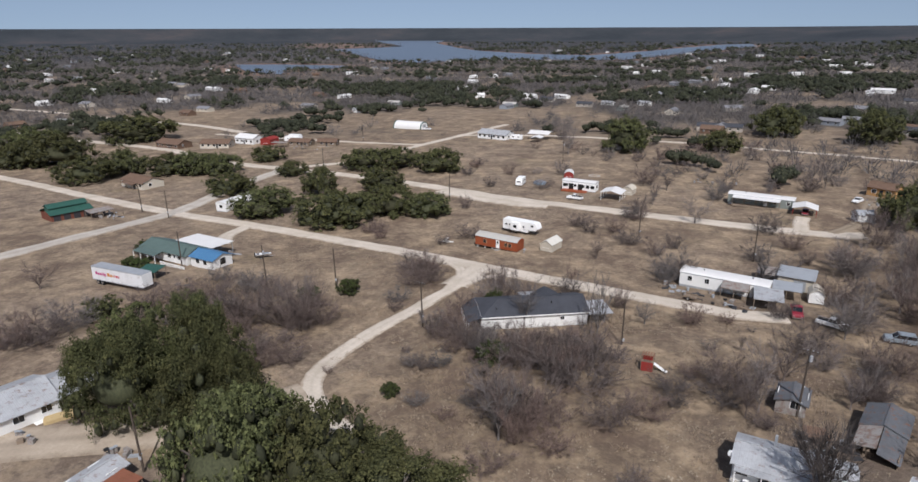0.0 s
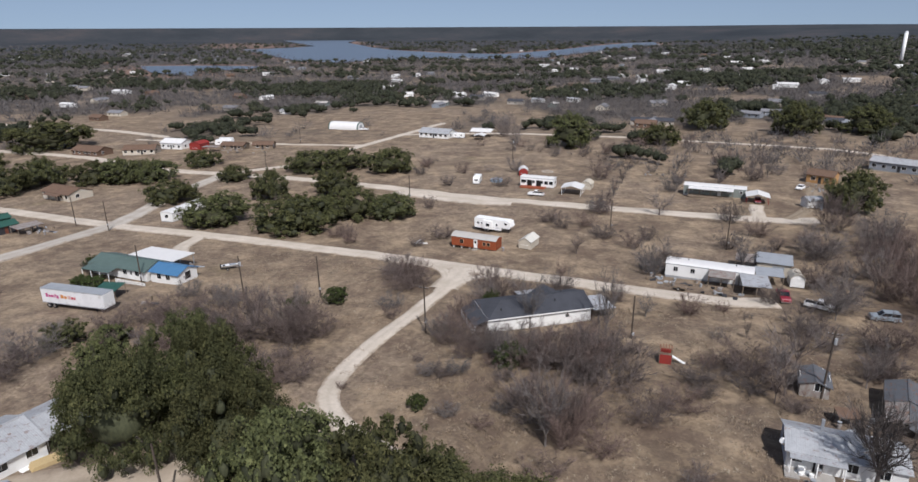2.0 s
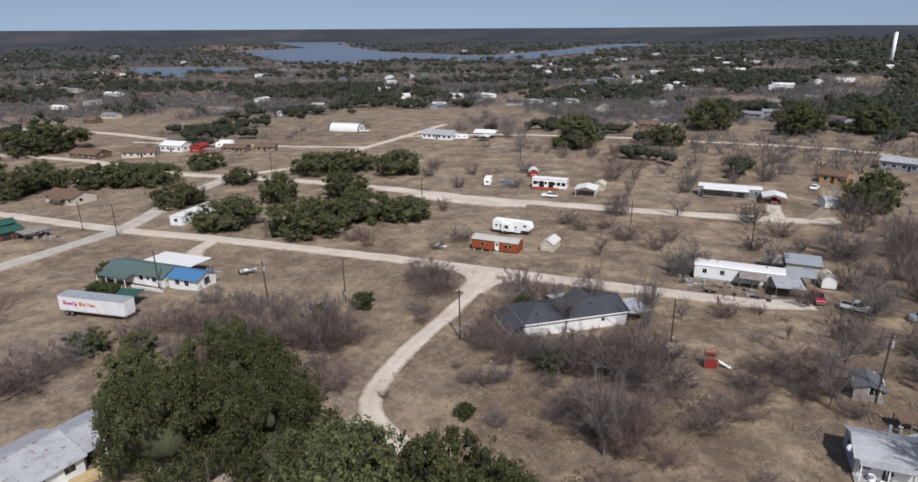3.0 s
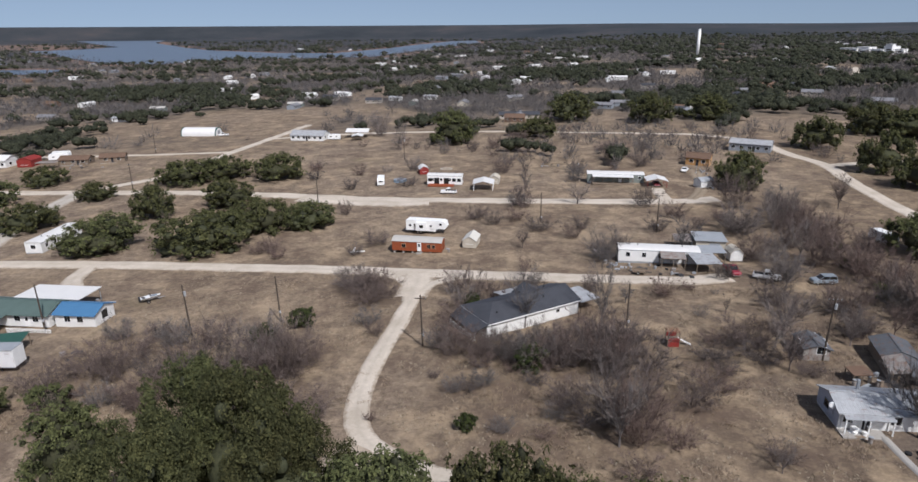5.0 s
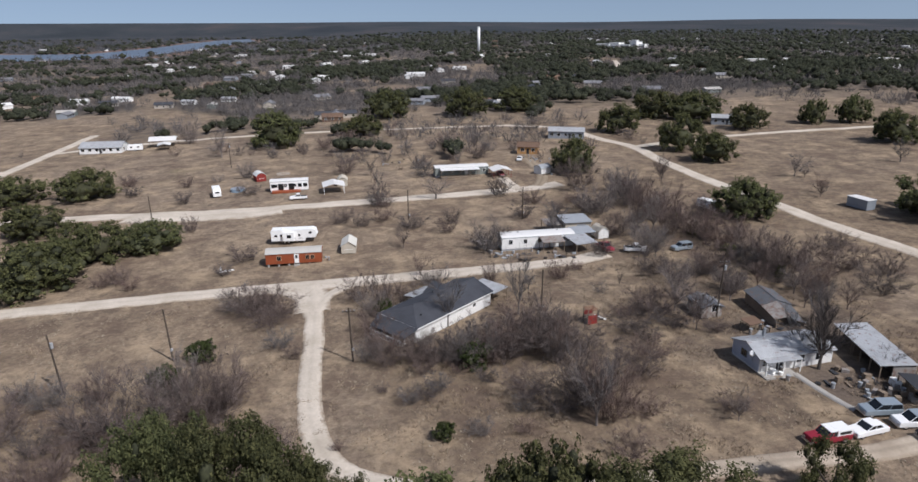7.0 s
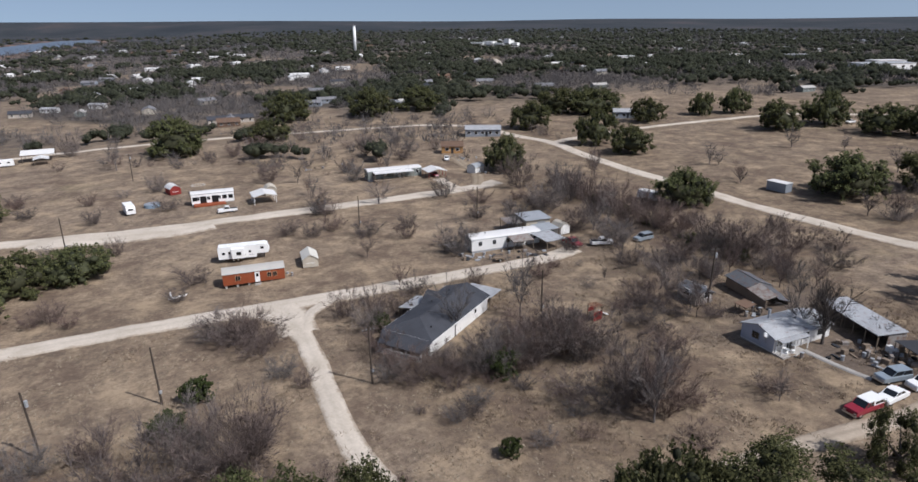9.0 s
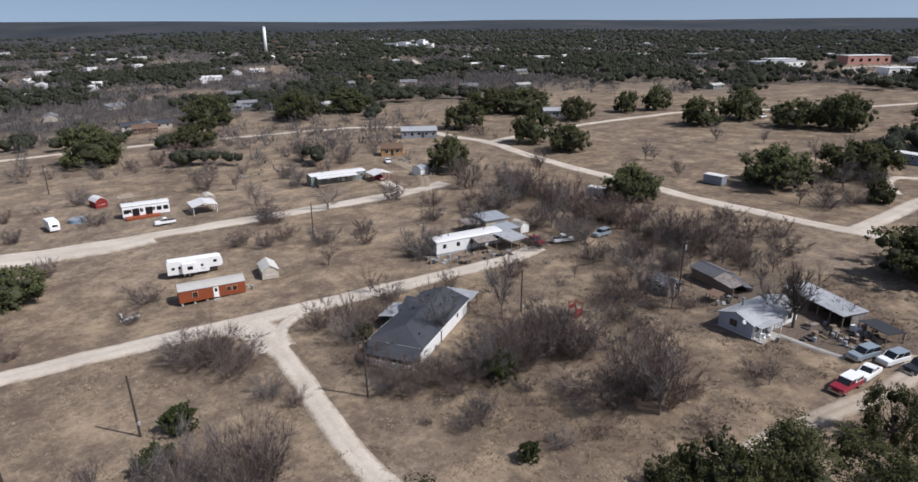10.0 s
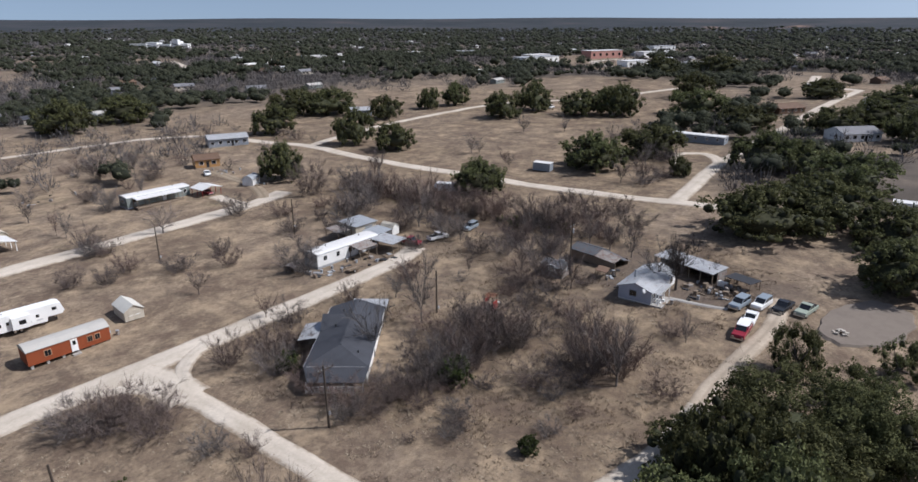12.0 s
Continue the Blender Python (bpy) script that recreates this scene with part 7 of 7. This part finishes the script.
big_hall(459, 394, -6, 54, 18, 5, M_white_metal, M_galv, "long low building with a pale metal roof")
big_hall(569, 378, -20, 46, 16, 8, painted("pink_brick", (0.42, 0.22, 0.18, 1), 0.8, 0, 0.2), M_white_roof, "two-storey pinkish brick building with rows of windows", "brick_building")
big_hall(612, 345, -20, 22, 14, 6, M_white_metal, M_white_roof, "white block building among trees")
for k in range(3):
    small_camper(333 + 6 * k, 116 - 5 * k, -20, 8.0, "white camper parked in a row on dry grass", 2.9)
road("road_14", [(330, 90), (360, 120), (400, 128), (440, 135)], 6.0, M_caliche, GRAVEL)
road("road_15", [(-60, 800), (-20, 900), (20, 1010)], 6.0, M_caliche, GRAVEL)
road("road_16", [(180, 560), (220, 640), (250, 720)], 5.0, M_caliche, GRAVEL)
big_hall(500, 420, -10, 30, 14, 5, M_white_metal, M_white_roof, "long white building with a pale roof")
big_hall(458, 289, -20, 26, 13, 5, M_white_metal, M_white_roof, "white block building among trees")
big_hall(757, 390, -20, 40, 16, 7, M_white_metal, M_galv, "white building with a metal roof above woods")
big_hall(525, 538, -20, 30, 13, 5, M_bluegrey, M_galv, "blue-grey building with a metal roof")
big_hall(347, 603, -12, 24, 12, 4.5, M_white_metal, M_white_roof, "white block building among trees")
big_hall(475, 578, 8, 24, 12, 4.5, M_tan, M_white_roof, "tan building with a white roof")
big_hall(486, 244, -20, 20, 11, 4, M_white_metal, M_white_roof, "small white building beside a street")
road("road_17", [(400, 270), (440, 300), (490, 345), (540, 352), (610, 330)], 9.0, M_grey_road, "wide worn paved street between buildings")



OCT_V = np.array([(1, 0, 0), (0, 1, 0), (-1, 0, 0), (0, -1, 0), (0, 0, 1), (0, 0, -1)], dtype=float)
OCT_F = np.array([(0, 1, 4), (1, 2, 4), (2, 3, 4), (3, 0, 4), (1, 0, 5), (2, 1, 5), (3, 2, 5), (0, 3, 5)])


def scatter():
    """Woods out to the hills: evergreen oaks, grey bare trees and, far off, clumps."""
    rng = np.random.default_rng(17)
    cell = {}
    for a, b, c in TAKEN:
        for i in range(int((a - c) // 20), int((a + c) // 20) + 1):
            for j in range(int((b - c) // 20), int((b + c) // 20) + 1):
                cell.setdefault((i, j), []).append((a, b, c))
    green, grey = [], []
    for r0, r1, pitch in ((120, 460, 8.0), (460, 760, 9.0), (760, 1300, 13.0), (1300, 2300, 22.0), (2300, 3300, 42.0)):
        r = r0
        while r < r1:
            steps = int(math.radians(172) * r / pitch)
            for s in range(steps):
                a = math.radians(-76) + math.radians(172) * (s + rng.uniform(-0.5, 0.5)) / steps
                q = r + rng.uniform(-0.5, 0.5) * pitch
                x, y = -46 + q * math.sin(a), 60 + q * math.cos(a)
                belt = 0.6 * step(228, 250, y) * step(335, 315, y) * step(-85, -60, x) * step(62, 35, x)
                d = max(woods(x, y), belt)
                if d < 0.06 or rng.uniform() > min(1, d * 0.97):
                    continue
                if any((x - u) ** 2 + (y - v) ** 2 < (w + 2.5) ** 2 for u, v, w in cell.get((int(x // 20), int(y // 20)), ())):
                    continue
                if r > 500 and in_water(x, y):
                    continue
                kind = noise.noise(Vector((x / 120, y / 120, 21.0))) + 0.5 * noise.noise(Vector((x / 40, y / 40, 5.0))) - belt * 0.5 + 0.16 * step(20, 110, x) - 0.07 * step(60, -20, x) * step(420, 620, y)
                size = rng.uniform(3.0, 6.4) * (1.08 if r < 460 else (1.3 if r < 760 else (1.55 if r < 1300 else 2.5)))
                (green if kind > 0.10 + rng.normal(0, 0.16) else grey).append((x, y, ground(x, y), size, r))
            r += pitch
    gv, gf, cv, cf, bv, bf, n1, n2, n3 = [], [], [], [], [], [], 0, 0, 0
    for x, y, z, s, r in green:
        near = r < 420
        lobes, per = (4, 58) if near else ((3, 21) if r < 760 else ((1, 14) if r < 1300 else (1, 7)))
        H = s * rng.uniform(0.9, 1.25) * (1.0 if r < 760 else (0.8 if r < 1300 else 0.5))
        c = np.c_[rng.normal(0, 0.38, (lobes, 2)) * s, rng.uniform(0.42, 0.68, lobes) * H] + (x, y, z)
        rad = rng.uniform(0.42, 0.66, lobes) * s * (1.0 if lobes > 1 else 1.5)
        for k in range(lobes):
            # a solid filler per lobe; its dark colour stands for inner shade
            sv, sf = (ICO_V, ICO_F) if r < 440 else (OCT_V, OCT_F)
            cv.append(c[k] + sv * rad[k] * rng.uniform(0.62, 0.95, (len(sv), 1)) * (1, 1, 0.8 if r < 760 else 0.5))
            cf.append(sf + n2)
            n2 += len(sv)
            w = rng.normal(0, 1, (per, 3))
            w[:, 2] = np.abs(w[:, 2])
            w /= np.linalg.norm(w, axis=1)[:, None]
            V, F = leaf_sprays(rng, c[k] + w * rad[k] * rng.uniform(0.62, 1.15, (per, 1)) * (1, 1, 0.8 if r < 760 else 0.55), w, 0.41 if near else (0.66 if r < 760 else (0.95 if r < 1300 else 1.6)))
            gv.append(V)
            gf.append(F + n1)
            n1 += len(V)
    for x, y, z, s, r in grey:
        k = 92 if r < 460 else (36 if r < 760 else 11)
        s *= 1.25 if r < 460 else 1.0
        H = s * rng.uniform(0.8, 1.25)
        w = rng.normal(0, 1, (k, 3))
        w[:, 2] = np.abs(w[:, 2])
        w /= np.linalg.norm(w, axis=1)[:, None]
        tip = w * (s * 0.85, s * 0.85, H) * rng.uniform(0.35, 1.05, (k, 1)) + (x, y, z + 0.15 * H)
        foot = tip - (w * 0.6 + np.array([0, 0, 0.4])) * s * rng.uniform(0.2, 0.5, (k, 1))
        side = np.cross(w, rng.normal(0, 1, (k, 3)))
        side *= (0.115 if r < 460 else (0.28 if r < 760 else 0.7)) / (np.linalg.norm(side, axis=1)[:, None] + 1e-9)
        bv.append(np.stack([foot - side, foot + side, tip], 1).reshape(-1, 3))
        bf.append(np.arange(3 * k).reshape(-1, 3) + n3)
        n3 += 3 * k
    for nm, v, f, mt, lb in (("woods_leaves", gv, gf, M_woods, "leafy outer sprays of dark evergreen oak woods"), ("woods_crowns", cv, cf, M_wood_shade, "inner masses of evergreen oak woods, coloured dark as shade"), ("bare_woods", bv, bf, M_dull, "grey leafless winter trees between houses")):
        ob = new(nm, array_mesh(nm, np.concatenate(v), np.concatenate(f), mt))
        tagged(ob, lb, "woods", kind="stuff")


scatter()
